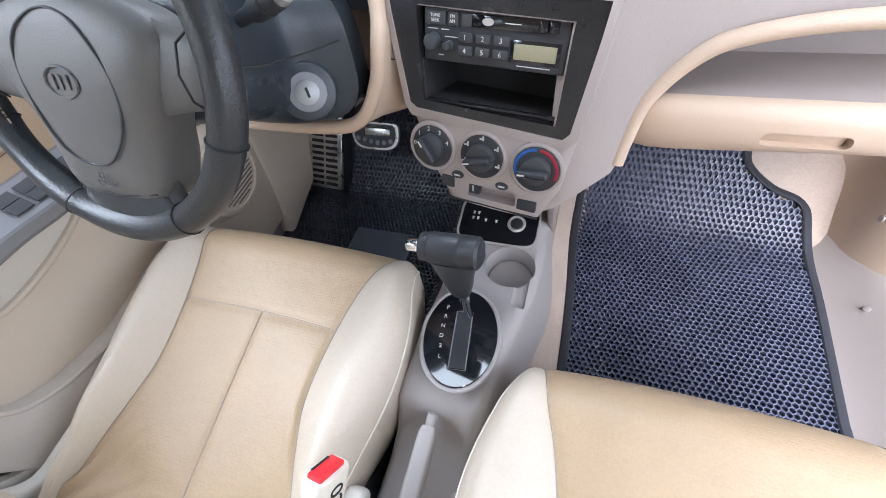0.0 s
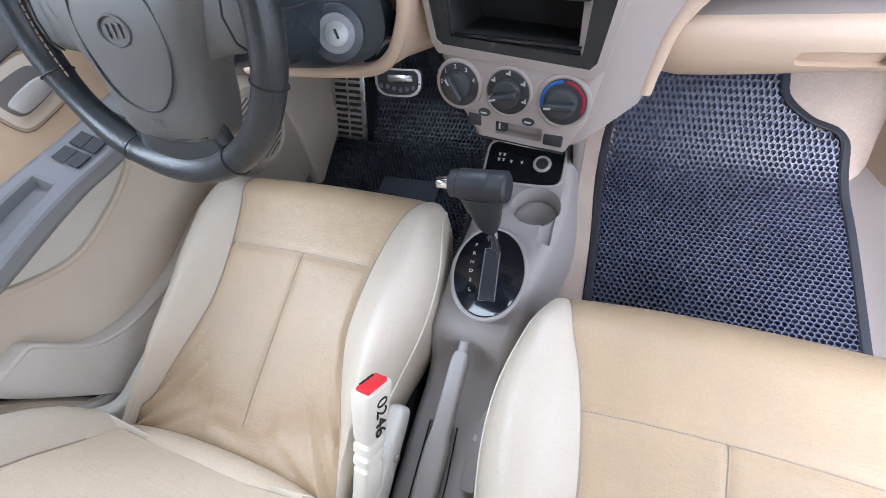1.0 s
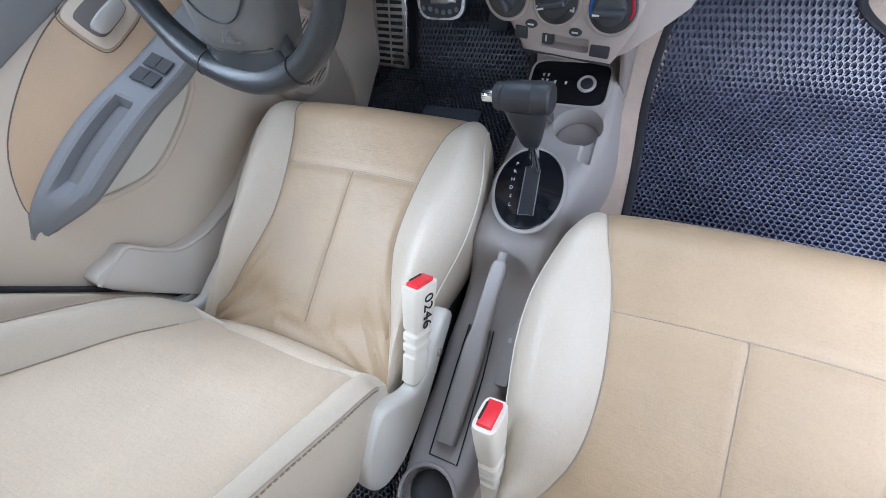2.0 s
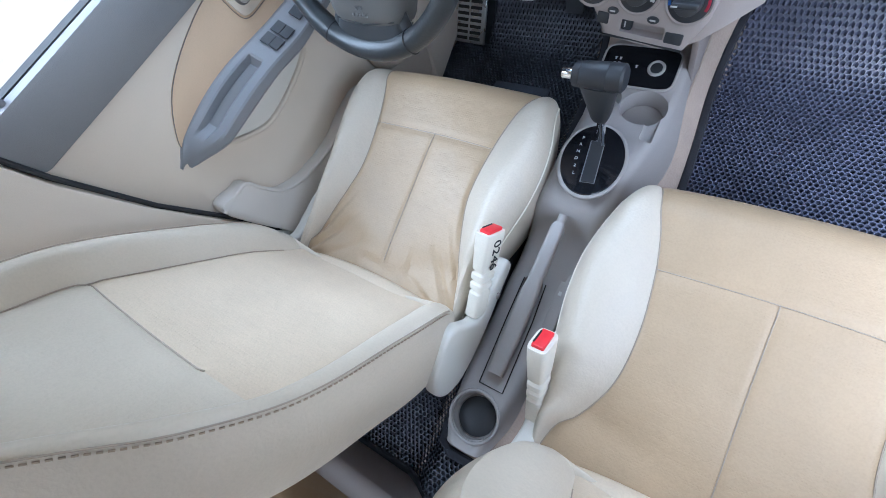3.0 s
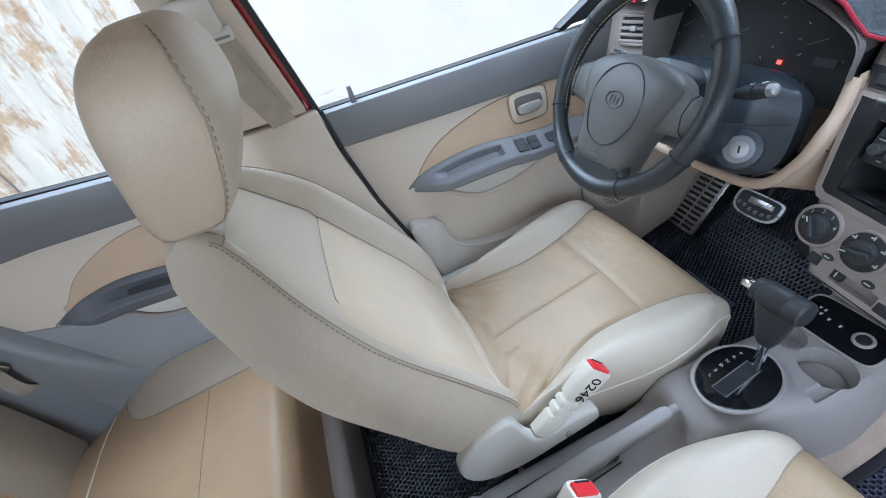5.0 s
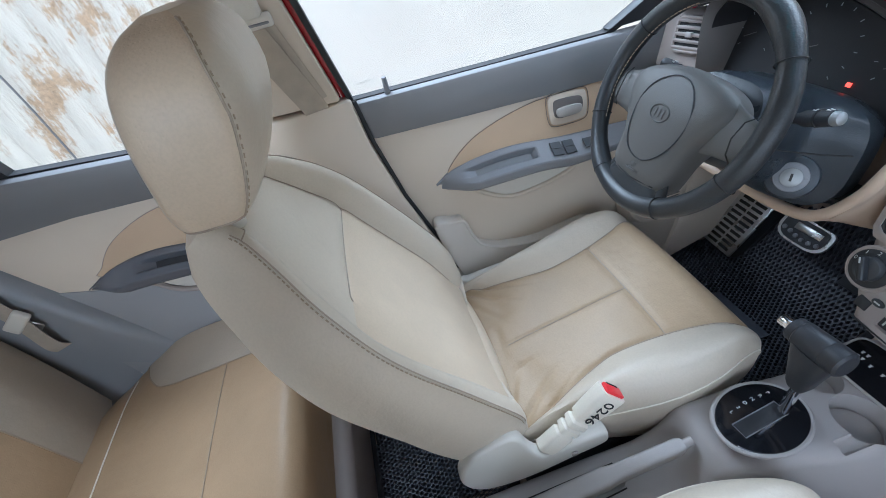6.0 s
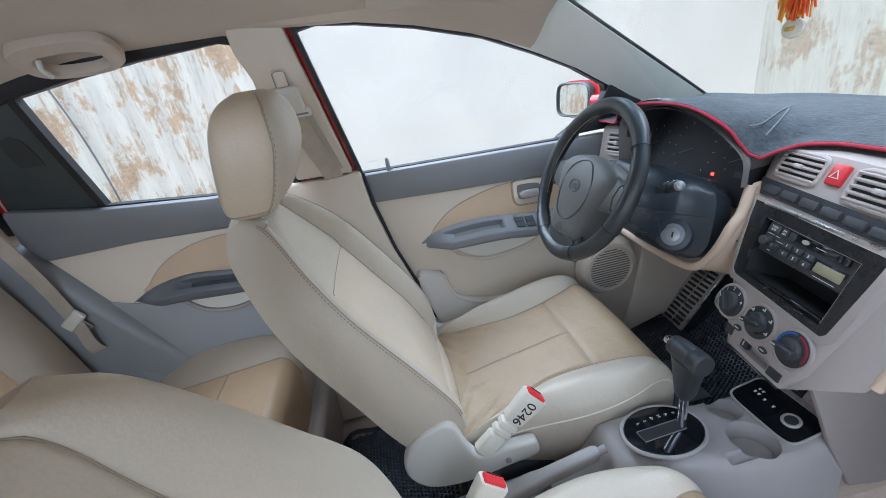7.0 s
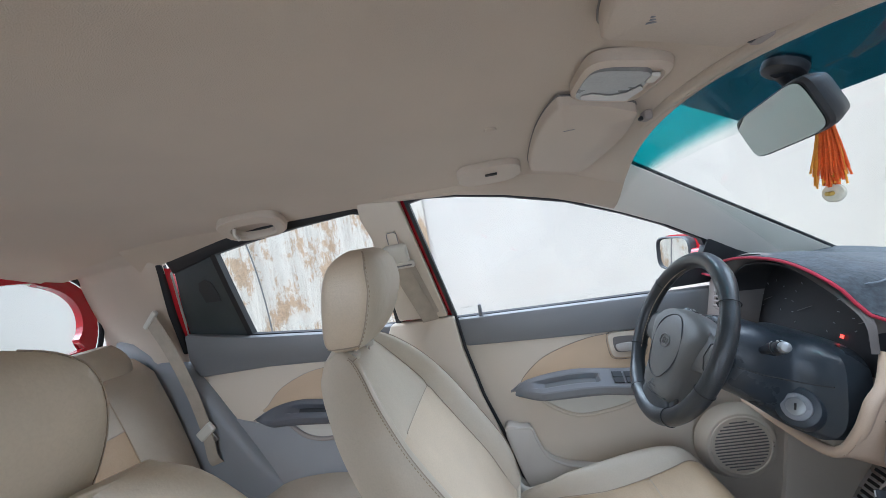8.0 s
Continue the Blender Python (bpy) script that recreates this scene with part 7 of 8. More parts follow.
stem0, stem1 = Vector((-0.003, 0.278, 0.236)), Vector((-0.006, 0.280, 0.335))
part("stem", tube([stem0, stem1], 0.0075, 14), CHROME, gear, "bright metal stem")
rings = []
for t, w, d in ((0.0, 0.011, 0.012), (0.12, 0.0145, 0.0145), (0.4, 0.0185, 0.016), (0.75, 0.0245, 0.0175), (1.0, 0.028, 0.018)):
    c = Vector((-0.005, 0.280, 0.300)) + Vector((-0.006, 0.006, 0.070)) * t
    rings.append([c + Vector((w * math.copysign(abs(math.cos(a)) ** 0.6, math.cos(a)), d * math.copysign(abs(math.sin(a)) ** 0.6, math.sin(a)), 0)) for a in [2 * math.pi * i / 28 for i in range(28)]])
part("neck", loft(rings), BLACK, gear, "black tapered neck")
hx = Vector((0.99, -0.04, 0.10)).normalized()
hm = Matrix.Translation((-0.012, 0.286, 0.379)) @ hx.to_track_quat("Z", "Y").to_matrix().to_4x4()
part("handle", placed(loft([[Vector((r * math.cos(a), r * 1.05 * math.sin(a), z)) for a in [2 * math.pi * i / 32 for i in range(32)]] for z, r in ((-0.037, 0.012), (-0.0345, 0.0165), (-0.026, 0.0172), (-0.0245, 0.0166), (-0.023, 0.0182), (0.012, 0.0190), (0.0135, 0.0182), (0.0155, 0.0190), (0.033, 0.0186), (0.036, 0.015))]), hm), BLACK, gear, "black cross handle")
part("release_button", placed(cyl(0.0078, 0.020, Matrix.Translation((0, 0, -0.044)), seg=20), hm), CHROME, gear, "chrome release button")

# parking brake
brake = thing("parking_brake", (-0.03, -0.12, 0.12), "grey plastic parking brake lever, lowered", "parking brake")
b0, b1 = Vector((-0.036, -0.14, 0.112)), Vector((-0.017, 0.128, 0.208))
rings = []
for t, w, h in ((0.0, 0.015, 0.012), (0.3, 0.016, 0.014), (0.55, 0.0155, 0.015), (0.62, 0.0125, 0.0135), (0.97, 0.0115, 0.012), (1.0, 0.009, 0.009)):
    c = b0 + (b1 - b0) * t
    rings.append([c + Vector((w * math.copysign(abs(math.cos(a)) ** 0.5, math.cos(a)), 0, h * math.copysign(abs(math.sin(a)) ** 0.5, math.sin(a)))) for a in [2 * math.pi * i / 24 for i in range(24)]])
part("lever", loft(rings), LEVER, brake)
part("button", tube([b1, b1 + Vector((0.001, 0.016, 0.006))], 0.007, 14), LEVER, brake, "grey release button")

# ---- pedals ----
rest = thing("foot_rest", (-0.50, 0.66, 0.0), "brushed metal foot rest with rows of dark slots", "foot rest")
FM = axes((-0.495, 0.715, 0.118), (0.97, -0.10, 0.05), (0.0, 0.60, 0.80))
rp = part("plate", placed(rbox(0.105, 0.235, 0.008, bevel=0.003), FM), STEEL, rest)
for i in range(2):
    for j in range(15):
        part("slot", placed(rbox(0.036, 0.0078, 0.002, (-0.021 + 0.042 * i, -0.105 + 0.0150 * j, 0.0042), 0.0008, 1), FM), INK, rp)
part("back", placed(rbox(0.10, 0.23, 0.05, (0, 0, -0.03), 0.004), FM), BLACK, rest)
bk = thing("brake_pedal", (-0.345, 0.74, 0.05), "brake pedal with patterned metal and rubber pad", "pedal")
BM = axes((-0.335, 0.705, 0.165), (1, 0, 0), (0, 0.55, 0.83))
pad_line = [Vector((0.058 * math.copysign(abs(math.cos(a)) ** 0.5, math.cos(a)), 0.030 * math.copysign(abs(math.sin(a)) ** 0.6, math.sin(a)) + 0.004 * math.cos(a * 2), 0)) for a in [2 * math.pi * i / 40 for i in range(40)]]
pad = part("pad", placed(prism(pad_line, (0, 0, 0.010)), BM), STEEL, bk, "bright metal pad")
part("pad_inset", placed(prism([p * 0.86 for p in pad_line], (0, 0, 0.0125)), BM), BLACK, pad)
part("pad_plate", placed(rbox(0.062, 0.016, 0.003, (0.008, 0.006, 0.0135), 0.004, 2), BM), STEEL, pad)
for k in range(6):
    part("stud", placed(cyl(0.0055, 0.004, Matrix.Translation((-0.040 + 0.016 * k, -0.014 + 0.004 * math.cos(k), 0.0135)), seg=16), BM), ARM_GREY, pad)
part("arm", tube([(-0.335, 0.715, 0.165), (-0.33, 0.78, 0.28), (-0.32, 0.80, 0.44)], 0.010, 10), BLACK, bk)
ac = thing("accelerator_pedal", (-0.22, 0.76, 0.05), "dark accelerator pedal in the footwell", "pedal")
part("pad", placed(rbox(0.045, 0.12, 0.010, bevel=0.004), axes((-0.215, 0.74, 0.14), (1, 0, 0), (0, 0.55, 0.83))), BLACK, ac)
part("arm", tube([(-0.215, 0.77, 0.18), (-0.21, 0.82, 0.32), (-0.21, 0.82, 0.44)], 0.007, 8), BLACK, ac)

# ---- floor mats with honeycomb cells ----


def inside(poly, x, y):
    ok = False
    for (x0, y0), (x1, y1) in zip(poly, poly[1:] + poly[:1]):
        if (y0 > y) != (y1 > y) and x < (x1 - x0) * (y - y0) / (y1 - y0) + x0:
            ok = not ok
    return ok


def honeycomb_mat(name, poly, height, label, pitch=0.0102, foam=RUBBER_LIT):
    root = thing(name, (sum(p[0] for p in poly) / len(poly), sum(p[1] for p in poly) / len(poly), height(0.3, 0.3)), label, "floor mat", "floor mats")
    verts, faces = [], []
    inner = []
    cx, cy = sum(p[0] for p in poly) / len(poly), sum(p[1] for p in poly) / len(poly)
    dy = pitch * 0.8660254
    x0, x1 = min(p[0] for p in poly), max(p[0] for p in poly)
    y0, y1 = min(p[1] for p in poly), max(p[1] for p in poly)
    # hexagon cells: raised walls round a sunken floor
    ro = pitch / math.sqrt(3)
    ri = ro * 0.80
    j, y = 0, y0
    while y < y1:
        x = x0 + (pitch / 2 if j % 2 else 0)
        while x < x1:
            if inside(poly, x, y) and all(inside(poly, x + a, y + b) for a, b in ((0.006, 0), (-0.006, 0), (0, 0.006), (0, -0.006))):
                base = len(verts)
                h = height(x, y)
                hx_, hy_ = (height(x + 0.005, y) - h) / 0.005, (height(x, y + 0.005) - h) / 0.005
                for r, d in ((ro, 0.0), (ri, 0.0), (ri * 0.96, -0.010)):
                    for k in range(6):
                        a = radians(60 * k + 30)
                        px, py = r * math.cos(a), r * math.sin(a)
                        verts.append((x + px, y + py, h + hx_ * px + hy_ * py + d))
                for k in range(6):
                    n = (k + 1) % 6
                    faces.append((base + k, base + n, base + 6 + n, base + 6 + k))
                    faces.append((base + 6 + k, base + 6 + n, base + 12 + n, base + 12 + k))
                faces.append(tuple(base + 12 + k for k in range(6)))
            x += pitch
        y += dy
        j += 1
    me = bpy.data.meshes.new("honeycomb")
    me.from_pydata([(a * U, b * U, c * U) for a, b, c in verts], [], faces)
    me.materials.append(foam)
    cells = new("honeycomb", me)
    cells.parent = root
    cells.matrix_parent_inverse = root.matrix_basis.inverted()
    tagged(cells, "honeycomb cells of dark blue-black foam", kind="stuff")
    # underlay and bound edge
    line = smooth_line([(x, y, 0) for x, y in poly], 5, closed=True)
    under = bmesh.new()
    n = 64
    rows = [[Vector((x0 + (x1 - x0) * i / n, y0 + (y1 - y0) * k / n, 0)) for k in range(n + 1)] for i in range(n + 1)]
    vs = {}
    for i in range(n):
        for k in range(n):
            c = (rows[i][k] + rows[i + 1][k + 1]) / 2
            if inside(poly, c.x, c.y):
                q = []
                for a, b in ((i, k), (i + 1, k), (i + 1, k + 1), (i, k + 1)):
                    if (a, b) not in vs:
                        p = rows[a][b]
                        vs[(a, b)] = under.verts.new((p.x, p.y, height(p.x, p.y) - 0.0105))
                    q.append(vs[(a, b)])
                under.faces.new(q)
    part("underlay", under, RUBBER_EDGE, root)
    edge = []
    for p in line:
        edge.append(Vector((p.x, p.y, height(p.x, p.y) - 0.001)))
    part("bound_edge", tube(edge, 0.0085, 8, closed=True, flat=0.5), RUBBER_EDGE, root, "dark bound edge")
    return root


mat_h = lambda x, y: floor_z(x, y) + 0.014
honeycomb_mat("floor_mat", [(0.139, -0.02), (0.140, 0.20), (0.139, 0.42), (0.128, 0.62), (0.135, 0.74), (0.17, 0.80), (0.30, 0.81), (0.405, 0.80), (0.43, 0.765), (0.48, 0.74), (0.535, 0.725), (0.555, 0.69), (0.566, 0.58), (0.562, 0.33), (0.556, -0.02)], mat_h, "dark blue-black honeycomb foam mat in the passenger footwell")
mat_d = honeycomb_mat("floor_mat", [(-0.50, 0.16), (-0.535, 0.40), (-0.560, 0.60), (-0.555, 0.665), (-0.46, 0.675), (-0.445, 0.72), (-0.43, 0.80), (-0.28, 0.82), (-0.16, 0.80), (-0.125, 0.62), (-0.115, 0.40), (-0.115, 0.16)], mat_h, "honeycomb foam mat under the pedals, darkened in colour for shade", foam=RUBBER_UNLIT)
part("heel_pad", sheet([[(x, y, mat_h(x, y) + 0.001) for y in span(0.38, 0.55, 6)] for x in span(-0.37, -0.22, 6)], 0.003, (0, 0, 1)), RUBBER_UNLIT, mat_d, "smooth rubber heel pad")
honeycomb_mat("floor_mat", [(-0.45, -0.12), (-0.455, -0.30), (-0.44, -0.395), (-0.19, -0.400), (-0.02, -0.400), (0.08, -0.395), (0.08, -0.30), (-0.10, -0.30), (-0.11, -0.12)], mat_h, "honeycomb foam mat in the rear footwell, darkened in colour for shade", foam=RUBBER_UNLIT)

# ---- rear-view mirror and tassel ----
rv = thing("rear_view_mirror", (0.0, 0.33, 0.97), "black rear-view mirror on the windscreen", "mirror")
MM = axes((0.053, 0.258, 0.926), (0.970, -0.235, 0.04), (0.03, -0.36, 0.93))
ml = [Vector((0.086 * math.copysign(abs(math.cos(a)) ** 0.26, math.cos(a)), 0.026 * math.copysign(abs(math.sin(a)) ** 0.36, math.sin(a)), 0)) for a in [2 * math.pi * i / 48 for i in range(48)]]
shell = part("shell", placed(loft([[p * sc + Vector((0, 0, d)) for p in ml] for sc, d in ((0.55, -0.026), (0.85, -0.020), (1.0, -0.007), (1.03, 0.0), (1.0, 0.003))]), MM), BLACK, rv, "black mirror housing")
part("glass", placed(prism([p * 0.96 + Vector((0, 0, 0.0034)) for p in ml], (0, 0, 0.001)), MM), MIRROR, rv, "mirror glass")
part("stem", tube([(0.060, 0.272, 0.935), (0.072, 0.268, 0.958), (0.088, 0.245, 0.972)], 0.010, 12), BLACK, rv)
part("foot", placed(cyl(0.019, 0.014, bevel=0.004), look((0.088, 0.248, 0.972), (0.088, 0.20, 0.88))), BLACK, rv)
tas = thing("hanging_tassel", (0.04, 0.30, 0.83), "orange-red thread tassel with clear pendant under the mirror", "tassel")
random.seed(4)
strands = []
for k in range(130):
    a, r = random.uniform(0, 6.28), random.uniform(0, 0.011)
    p0 = Vector((0.076 + 0.5 * r * math.cos(a), 0.284 + 0.5 * r * math.sin(a), 0.915))
    p1 = Vector((0.074 + 1.0 * r * math.cos(a) + random.uniform(-0.004, 0.004), 0.284 + 1.3 * r * math.sin(a), 0.860 + random.uniform(-0.008, 0.01)))
    strands.append(tube([p0, (p0 + p1) / 2 + Vector((random.uniform(-0.003, 0.003), 0, 0)), p1], 0.0010, 4))
part("threads", join(*strands[:100]), ORANGE, tas, "frayed orange-red threads")
part("threads", join(*strands[100:]), mat("yellow_orange_thread", (1.0, 0.42, 0.05), 0.8, var=0.2, scale=60, fine=500, bump=0.3), tas, "yellow-orange threads")
part("cord", tube([(0.076, 0.276, 0.94), (0.076, 0.284, 0.91)], 0.002, 6), ORANGE, tas)
part("pendant", cyl(0.009, 0.007, Matrix.Translation((0.074, 0.284, 0.846)) @ pose(0, 0, 0, 80, 0, 30), seg=24), mat("milky_plastic", (0.78, 0.76, 0.62), 0.2, var=0.1, bump=0), tas, "clear yellowish pendant")
part("pendant_print", rbox(0.007, 0.008, 0.004, (0.074, 0.281, 0.846), 0.001, 1), mat("gold_print", (0.7, 0.5, 0.12), 0.4, metal=0.5, var=0.05, bump=0), tas)

# ---- sun visors, dome lamp, hooks, grab handles ----


def visor(sx, label):
    v = thing("sun_visor", (sx * 0.2, 0.13, 1.0), label, "sun visor", "sun visors")
    outline = smooth_line([(0.085, 0.068, 0), (0.20, 0.055, 0), (0.37, 0.055, 0), (0.398, 0.075, 0), (0.392, 0.13, 0), (0.36, 0.165, 0), (0.20, 0.182, 0), (0.085, 0.175, 0), (0.068, 0.155, 0), (0.068, 0.085, 0)], 5, closed=True)
    if sx > 0:
        outline = [Vector((0.138 + (p.x - 0.068) * 0.82, p.y, 0)) for p in outline]
    under = lambda p: Vector((sx * p.x, p.y, roof_z(p.x, p.y) - 0.004))
    rings = [[under(p) for p in outline], [under(p) + Vector((0, 0, -0.015)) for p in outline]]
    c = sum((p for p in rings[1]), Vector()) / len(outline)
    rings.append([q + (c - q) * 0.06 + Vector((0, 0, -0.004)) for q in rings[1]])
    rings.append([Vector((q.x + (c.x - q.x) * 0.5, q.y + (c.y - q.y) * 0.5, roof_z(abs(q.x + (c.x - q.x) * 0.5), q.y + (c.y - q.y) * 0.5) - 0.0245)) for q in rings[1]])
    rings.append([Vector((q.x + (c.x - q.x) * 0.97, q.y + (c.y - q.y) * 0.97, roof_z(abs(q.x + (c.x - q.x) * 0.97), q.y + (c.y - q.y) * 0.97) - 0.0245)) for q in rings[1]])
    b = part("board", loft(rings), VISOR, v, "padded beige visor board", sharp=60)
    # dark bead that draws the visor's shadow line on the headliner
    part("edge_shadow", tube([under(p) + Vector((0, 0, -0.001)) for p in outline], 0.0016, 6, closed=True), HOOD_GREY, v, "dark line painting the shadow round the visor")
    part("clip", rbox(0.02, 0.012, 0.014, (sx * (0.085 if sx < 0 else 0.155), 0.188, roof_z(0.085, 0.19) - 0.014), 0.004, 2), STONE, v)
    part("clip_hole", rbox(0.009, 0.006, 0.006, (sx * (0.085 if sx < 0 else 0.155), 0.180, roof_z(0.085, 0.18) - 0.021), 0.002, 1), BLACK, v)
    for k in range(4 if sx > 0 else 1):
        part("print_bar", rbox(0.0022, 0.020 - 0.002 * (k % 2), 0.0006, (sx * ((0.155 if sx < 0 else 0.185) + 0.005 * k), 0.100, roof_z(0.17, 0.10) - 0.0250), 0), ARM_GREY, b)
    return v


visor(-1, "beige sun visor folded up over the driver")
visor(1, "beige sun visor folded up with small printed label")

dome = thing("dome_lamp", (0.0, 0.10, 1.04), "roof lamp with cracked silver and grey lens", "dome lamp")
DM = axes((0.006, 0.126, roof_z(0, 0.126) - 0.006), (1, 0, 0), (0, -0.97, 0.22))
dl = [Vector((0.068 * math.copysign(abs(math.cos(a)) ** 0.45, math.cos(a)), 0.047 * math.copysign(abs(math.sin(a)) ** 0.5, math.sin(a)), 0)) for a in [2 * math.pi * i / 48 for i in range(48)]]
part("housing", placed(loft([[p * sc + Vector((0, 0, d)) for p in dl] for sc, d in ((1.0, -0.004), (0.98, 0.008), (0.86, 0.012), (0.80, 0.008))]), DM), VISOR, dome, "beige lamp housing")
part("lens", placed(prism([p * 0.74 + Vector((0, 0.006, 0.006)) for p in dl], (0, 0, 0.007)), DM), mat("dusty_grey_lens", (0.28, 0.28, 0.27), 0.3, var=0.15, scale=30, bump=0.05), dome, "dusty grey lens")
part("reflector", placed(prism([Vector(q) for q in ((-0.044, -0.026, 0.0135), (-0.044, 0.03, 0.0135), (-0.030, 0.034, 0.0135), (-0.020, 0.022, 0.0135), (-0.026, 0.0, 0.0135), (-0.014, -0.016, 0.0135), (0.010, -0.024, 0.0135), (0.0, -0.031, 0.0135))], (0, 0, 0.001)), DM), SILVER, dome, "bare silver reflector patch")
part("switch", placed(rbox(0.02, 0.010, 0.006, (0.030, -0.030, 0.012), 0.002), DM), LIGHT_TRIM, dome)
part("map_button", cyl(0.011, 0.005, Matrix.Translation((-0.20, -0.02, roof_z(0.2, -0.02) - 0.001)), seg=24), LINER, dome)


hook = thing("roof_hook_cover", (-0.49, -0.03, 1.0), "oval beige roof cover with dark slot", "cover")
HKM = Matrix.Translation(Vector((-0.390, -0.03, 0.990))) @ axes((0, 0, 0), (0, 1, 0), (0.62, 0, 0.30))
hov = [Vector((0.070 * math.copysign(abs(math.cos(a)) ** 0.6, math.cos(a)), 0.034 * math.copysign(abs(math.sin(a)) ** 0.7, math.sin(a)), 0)) for a in [2 * math.pi * i / 40 for i in range(40)]]
hookp = part("cover", placed(loft([[p * sc + Vector((0, 0, d)) for p in hov] for sc, d in ((1.0, -0.012), (1.0, 0.0), (0.96, 0.004), (0.6, 0.005), (0.1, 0.005))]), HKM), VISOR, hook)
part("slot", placed(rbox(0.026, 0.008, 0.003, (0.004, 0.006, 0.0065), 0.003, 3), HKM), INK, hookp)

grab = thing("grab_handle", (-0.49, -0.62, 0.99), "beige fold-down grab handle above the rear door", "grab handle")
# a folded handle: a broad oval ring lying on the roof edge, with a small hook in its opening
GM2 = axes((-0.424, -0.612, 0.979), (0, 1, 0), (0.87, 0, 0.49))
oval_o = [Vector((0.082 * math.copysign(abs(math.cos(a)) ** 0.7, math.cos(a)), 0.049 * math.copysign(abs(math.sin(a)) ** 0.7, math.sin(a)), 0)) for a in [2 * math.pi * i / 48 for i in range(48)]]
oval_i = [Vector((p.x * 0.62, p.y * 0.55 - 0.008, 0)) for p in oval_o]
ring_z = lambda p, z: p + Vector((0, 0, z))
part("bar", placed(loft([[ring_z(p, -0.012) for p in oval_o], [ring_z(p, 0.002) for p in oval_o], [ring_z(p * 0.95, 0.007) for p in oval_o], [ring_z(p * 1.10, 0.007) for p in oval_i], [ring_z(p, 0.002) for p in oval_i], [ring_z(p, -0.012) for p in oval_i]], caps=False), GM2), VISOR, grab, "curved beige bar")
part("coat_hook", placed(tube(smooth_line([(-0.045, 0.004, -0.002), (-0.048, -0.006, 0.010), (-0.044, -0.016, 0.014), (-0.040, -0.014, 0.020)], 5), 0.0045, 8), GM2), LIGHT_TRIM, grab, "small coat hook")

# ---- seat belts ----


def strap(pts, width, across, thick=0.0014):
    line = smooth_line(pts, 8)
    w = Vector(across).normalized() * width / 2
    return sheet([[p - w, p, p + w] for p in line], thick, Vector(across).cross(line[-1] - line[0]).normalized())


fb = thing("front_seat_belt", (-0.60, -0.3, 0.6), "beige front seat belt hanging on the middle pillar", "seat belt")
part("webbing", strap([S(-0.298, 0.825, 0.048), S(-0.276, 0.74, 0.040), S(-0.258, 0.67, 0.031), S(-0.250, 0.635, 0.022)], 0.046, (0, 1, 0.2)), BELT, fb, "beige webbing")
part("webbing", strap([S(-0.278, 0.815, 0.038), S(-0.262, 0.74, 0.033), S(-0.245, 0.665, 0.030)], 0.042, (0, 1, 0.35)), BELT, fb, "beige webbing")
AM = axes(S(-0.295, 0.85, 0.040), (0, 1, 0), (0.36, -0.10, 0.92))
part("anchor_cover", placed(rbox(0.062, 0.055, 0.018, bevel=0.009, seg=3), AM), LIGHT_TRIM, fb, "beige anchor cover")
part("anchor_bar", placed(rbox(0.082, 0.020, 0.012, (0, -0.030, 0.003), 0.005, 3), AM), LIGHT_TRIM, fb)
part("anchor_slot", placed(rbox(0.062, 0.004, 0.004, (0.004, -0.031, 0.0085), 0.001, 1), AM), ARM_GREY, fb)
part("height_slider", placed(rbox(0.026, 0.035, 0.008, (0.0, 0.045, -0.004), 0.004, 2), AM), BEIGE, fb)
part("slider_line", placed(tube([(-0.013, 0.03, 0.001), (-0.013, 0.056, 0.001), (-0.008, 0.061, 0.001), (0.008, 0.061, 0.001), (0.013, 0.056, 0.001), (0.013, 0.03, 0.001)], 0.001, 5), AM), ARM_GREY, fb)
lb = thing("lap_belt_anchor", (-0.53, -0.06, 0.2), "cream plastic belt anchor at the seat side", "belt anchor")
part("arm", loft([[Vector((-0.552 + a, y + b * 0.6, z + b)) for a, b in ((-0.006, -0.011), (0.006, -0.011), (0.008, -0.006), (0.008, 0.006), (0.006, 0.011), (-0.006, 0.011))] for y, z in ((-0.135, 0.262), (-0.115, 0.240), (-0.085, 0.203), (-0.050, 0.163), (-0.042, 0.155))]), LIGHT_TRIM, lb)
part("webbing", strap([(-0.545, -0.22, 0.19), (-0.545, -0.12, 0.195), (-0.54, -0.03, 0.16)], 0.044, (1, 0.1, 0.2)), BLACK, lb)

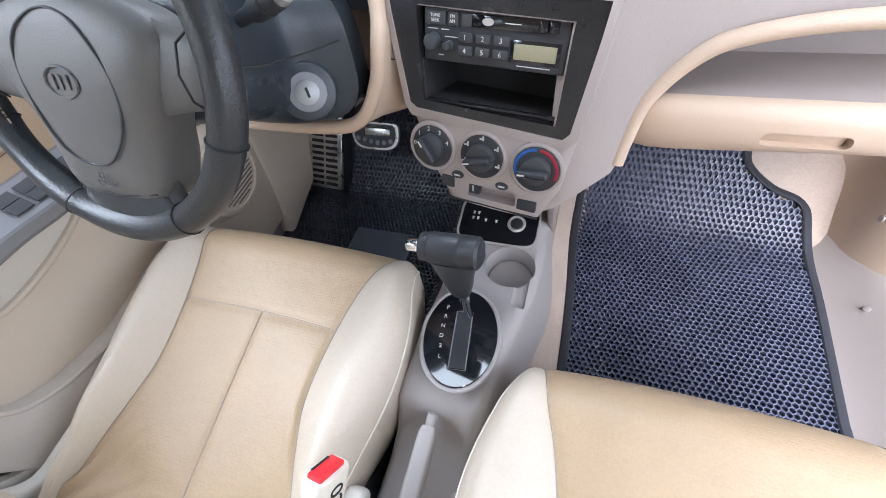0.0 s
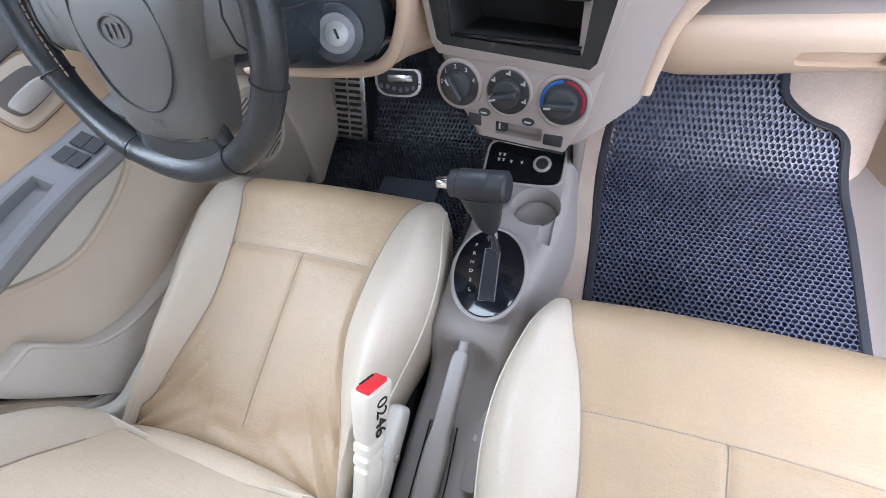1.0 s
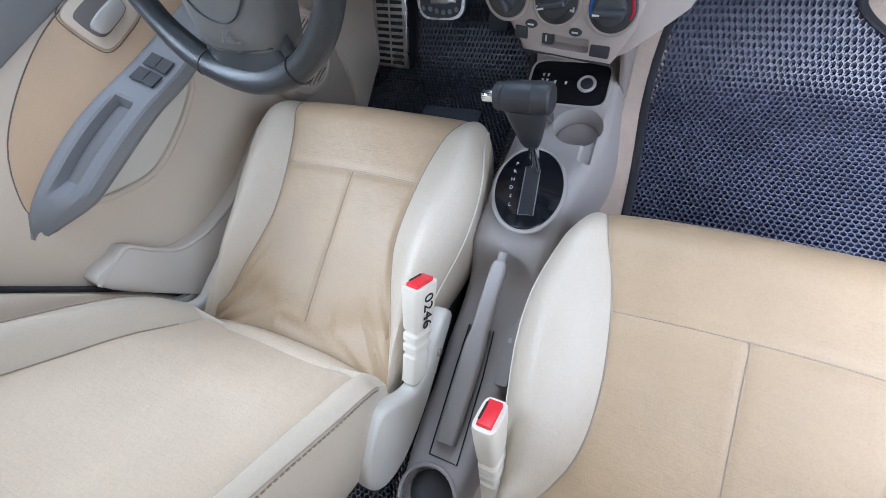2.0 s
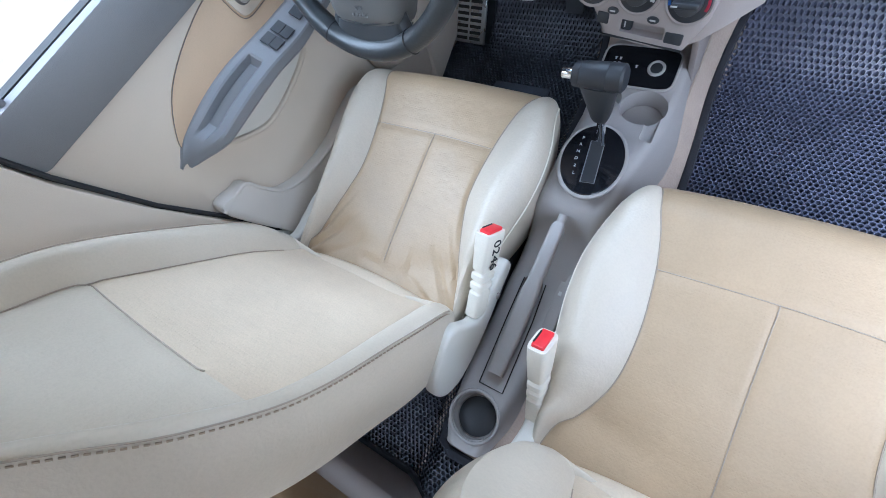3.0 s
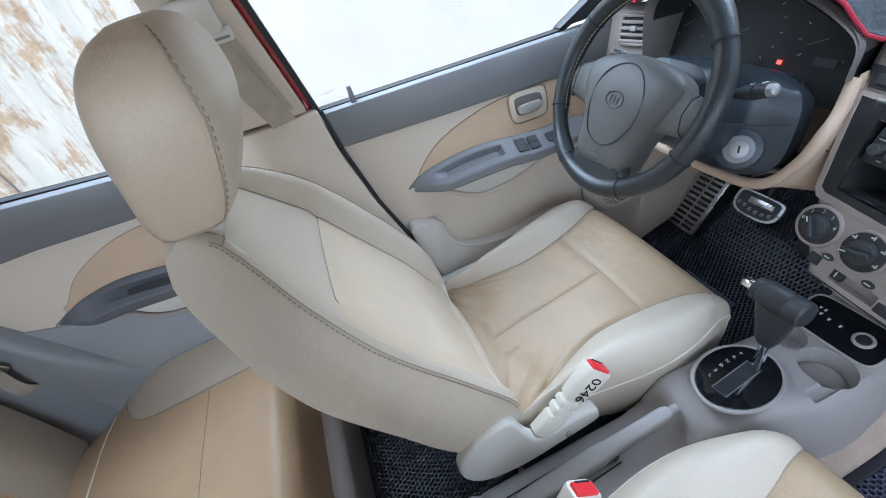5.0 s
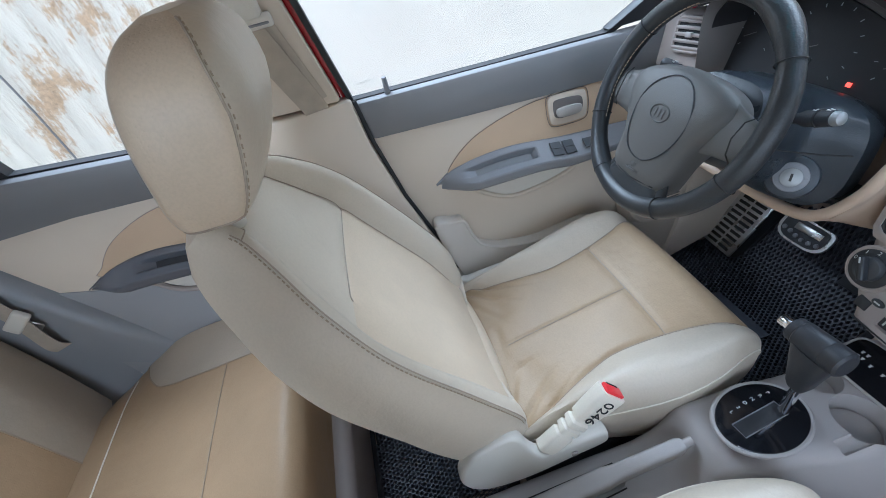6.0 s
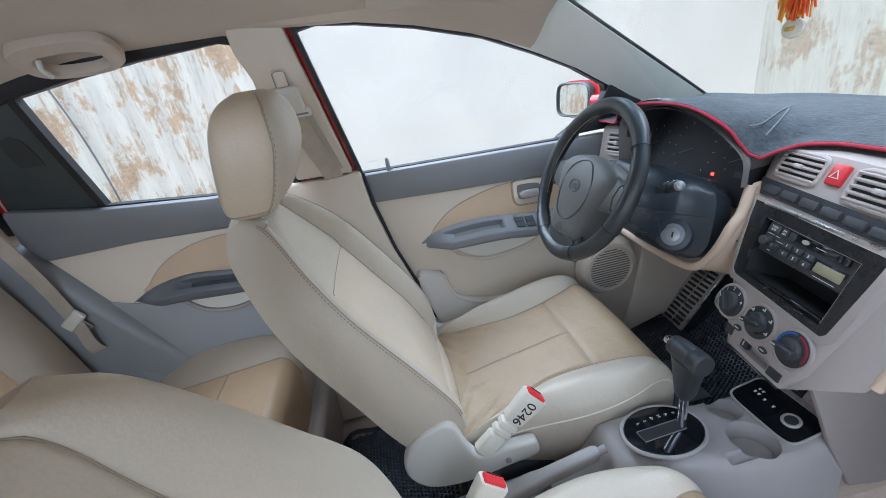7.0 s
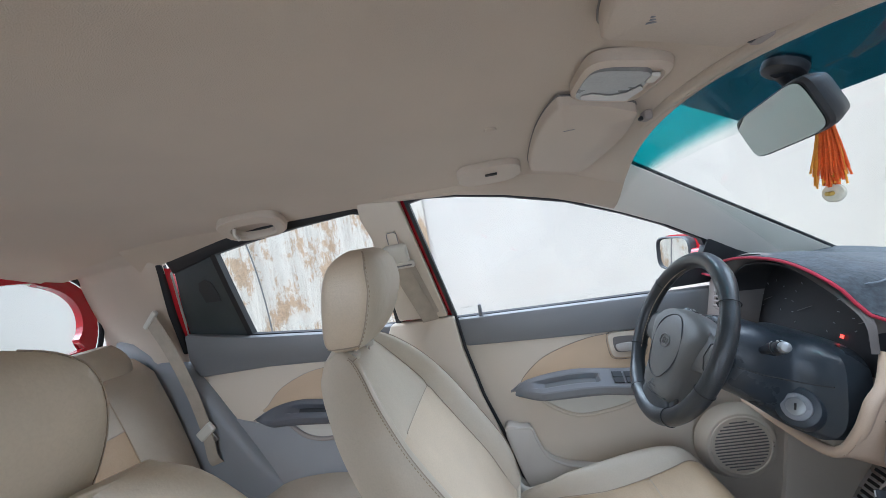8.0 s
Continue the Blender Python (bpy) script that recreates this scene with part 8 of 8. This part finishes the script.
rbm = thing("rear_seat_belt", (-0.55, -1.0, 0.5), "beige rear seat belt with sliding tongue", "seat belt")
part("webbing", strap([(-0.536, -1.030, 0.785), (-0.548, -1.000, 0.69), (-0.562, -0.972, 0.56), (-0.570, -0.957, 0.45)], 0.048, (0.15, 0.75, 0.6)), BELT, rbm, "beige webbing")
part("webbing", strap([(-0.570, -0.957, 0.45), (-0.562, -0.948, 0.41), (-0.562, -0.944, 0.36), (-0.585, -0.944, 0.325)], 0.044, (0.15, 0.75, 0.4)), BELT, rbm, "beige webbing")
TM = axes((-0.566, -0.954, 0.44), (0.1, 0.8, 0.55), (0, -0.5, 0.85))
tong = part("tongue", placed(rbox(0.062, 0.030, 0.014, bevel=0.005, seg=3), TM), LIGHT_TRIM, rbm, "cream belt tongue")
part("tongue_metal", placed(rbox(0.03, 0.03, 0.003, (0, -0.026, 0), 0.001, 1), TM), STEEL, tong)
part("guide", placed(rbox(0.07, 0.016, 0.014, bevel=0.005, seg=3), axes((-0.540, -1.034, 0.788), (0.2, 0.75, 0.6), (0, -0.5, 0.85))), LIGHT_TRIM, rbm, "belt guide in the pillar trim")

# ---- outside mirror ----
om = thing("door_mirror", (-0.68, 0.50, 0.66), "outside door mirror with dark housing and red cap", "door mirror")
OM = axes((-0.775, 0.475, 0.705), (0.965, 0.26, 0.0), (-0.02, 0.06, 0.99))
omo = [Vector((0.072 * math.copysign(abs(math.cos(a)) ** 0.45, math.cos(a)), 0.050 * math.copysign(abs(math.sin(a)) ** 0.5, math.sin(a)), 0)) for a in [2 * math.pi * i / 48 for i in range(48)]]
part("housing", placed(loft([[p * sc + Vector((0, 0, d)) for p in omo] for sc, d in ((0.4, -0.07), (0.8, -0.05), (1.0, -0.02), (1.02, 0.0), (0.94, 0.004), (0.90, -0.006))]), OM), BLACK, om, "black mirror housing")
part("glass", placed(prism([p * 0.88 + Vector((0, 0, -0.004)) for p in omo], (0, 0, 0.001)), OM), CLEAN_MIRROR, om, "mirror glass")
part("red_cap", placed(loft([[p * sc + Vector((0.006, 0.002, d)) for p in omo] for sc, d in ((0.3, -0.085), (0.82, -0.062), (1.03, -0.030), (1.035, -0.022))]), OM), RED_PAINT, om, "red painted cap")
part("foot", tube([(-0.70, 0.50, 0.70), (-0.66, 0.53, 0.70)], 0.02, 12), RED_PAINT, om)
tri_ = thing("mirror_corner_cover", (-0.62, 0.52, 0.68), "black triangular cover inside the door mirror", "cover")
part("cover", side_prism([(0.36, 0.632), (0.60, 0.632), (0.60, 0.70), (0.49, 0.758), (0.475, 0.70)], -0.02, 0.01, 0.004), BLACK, tri_)
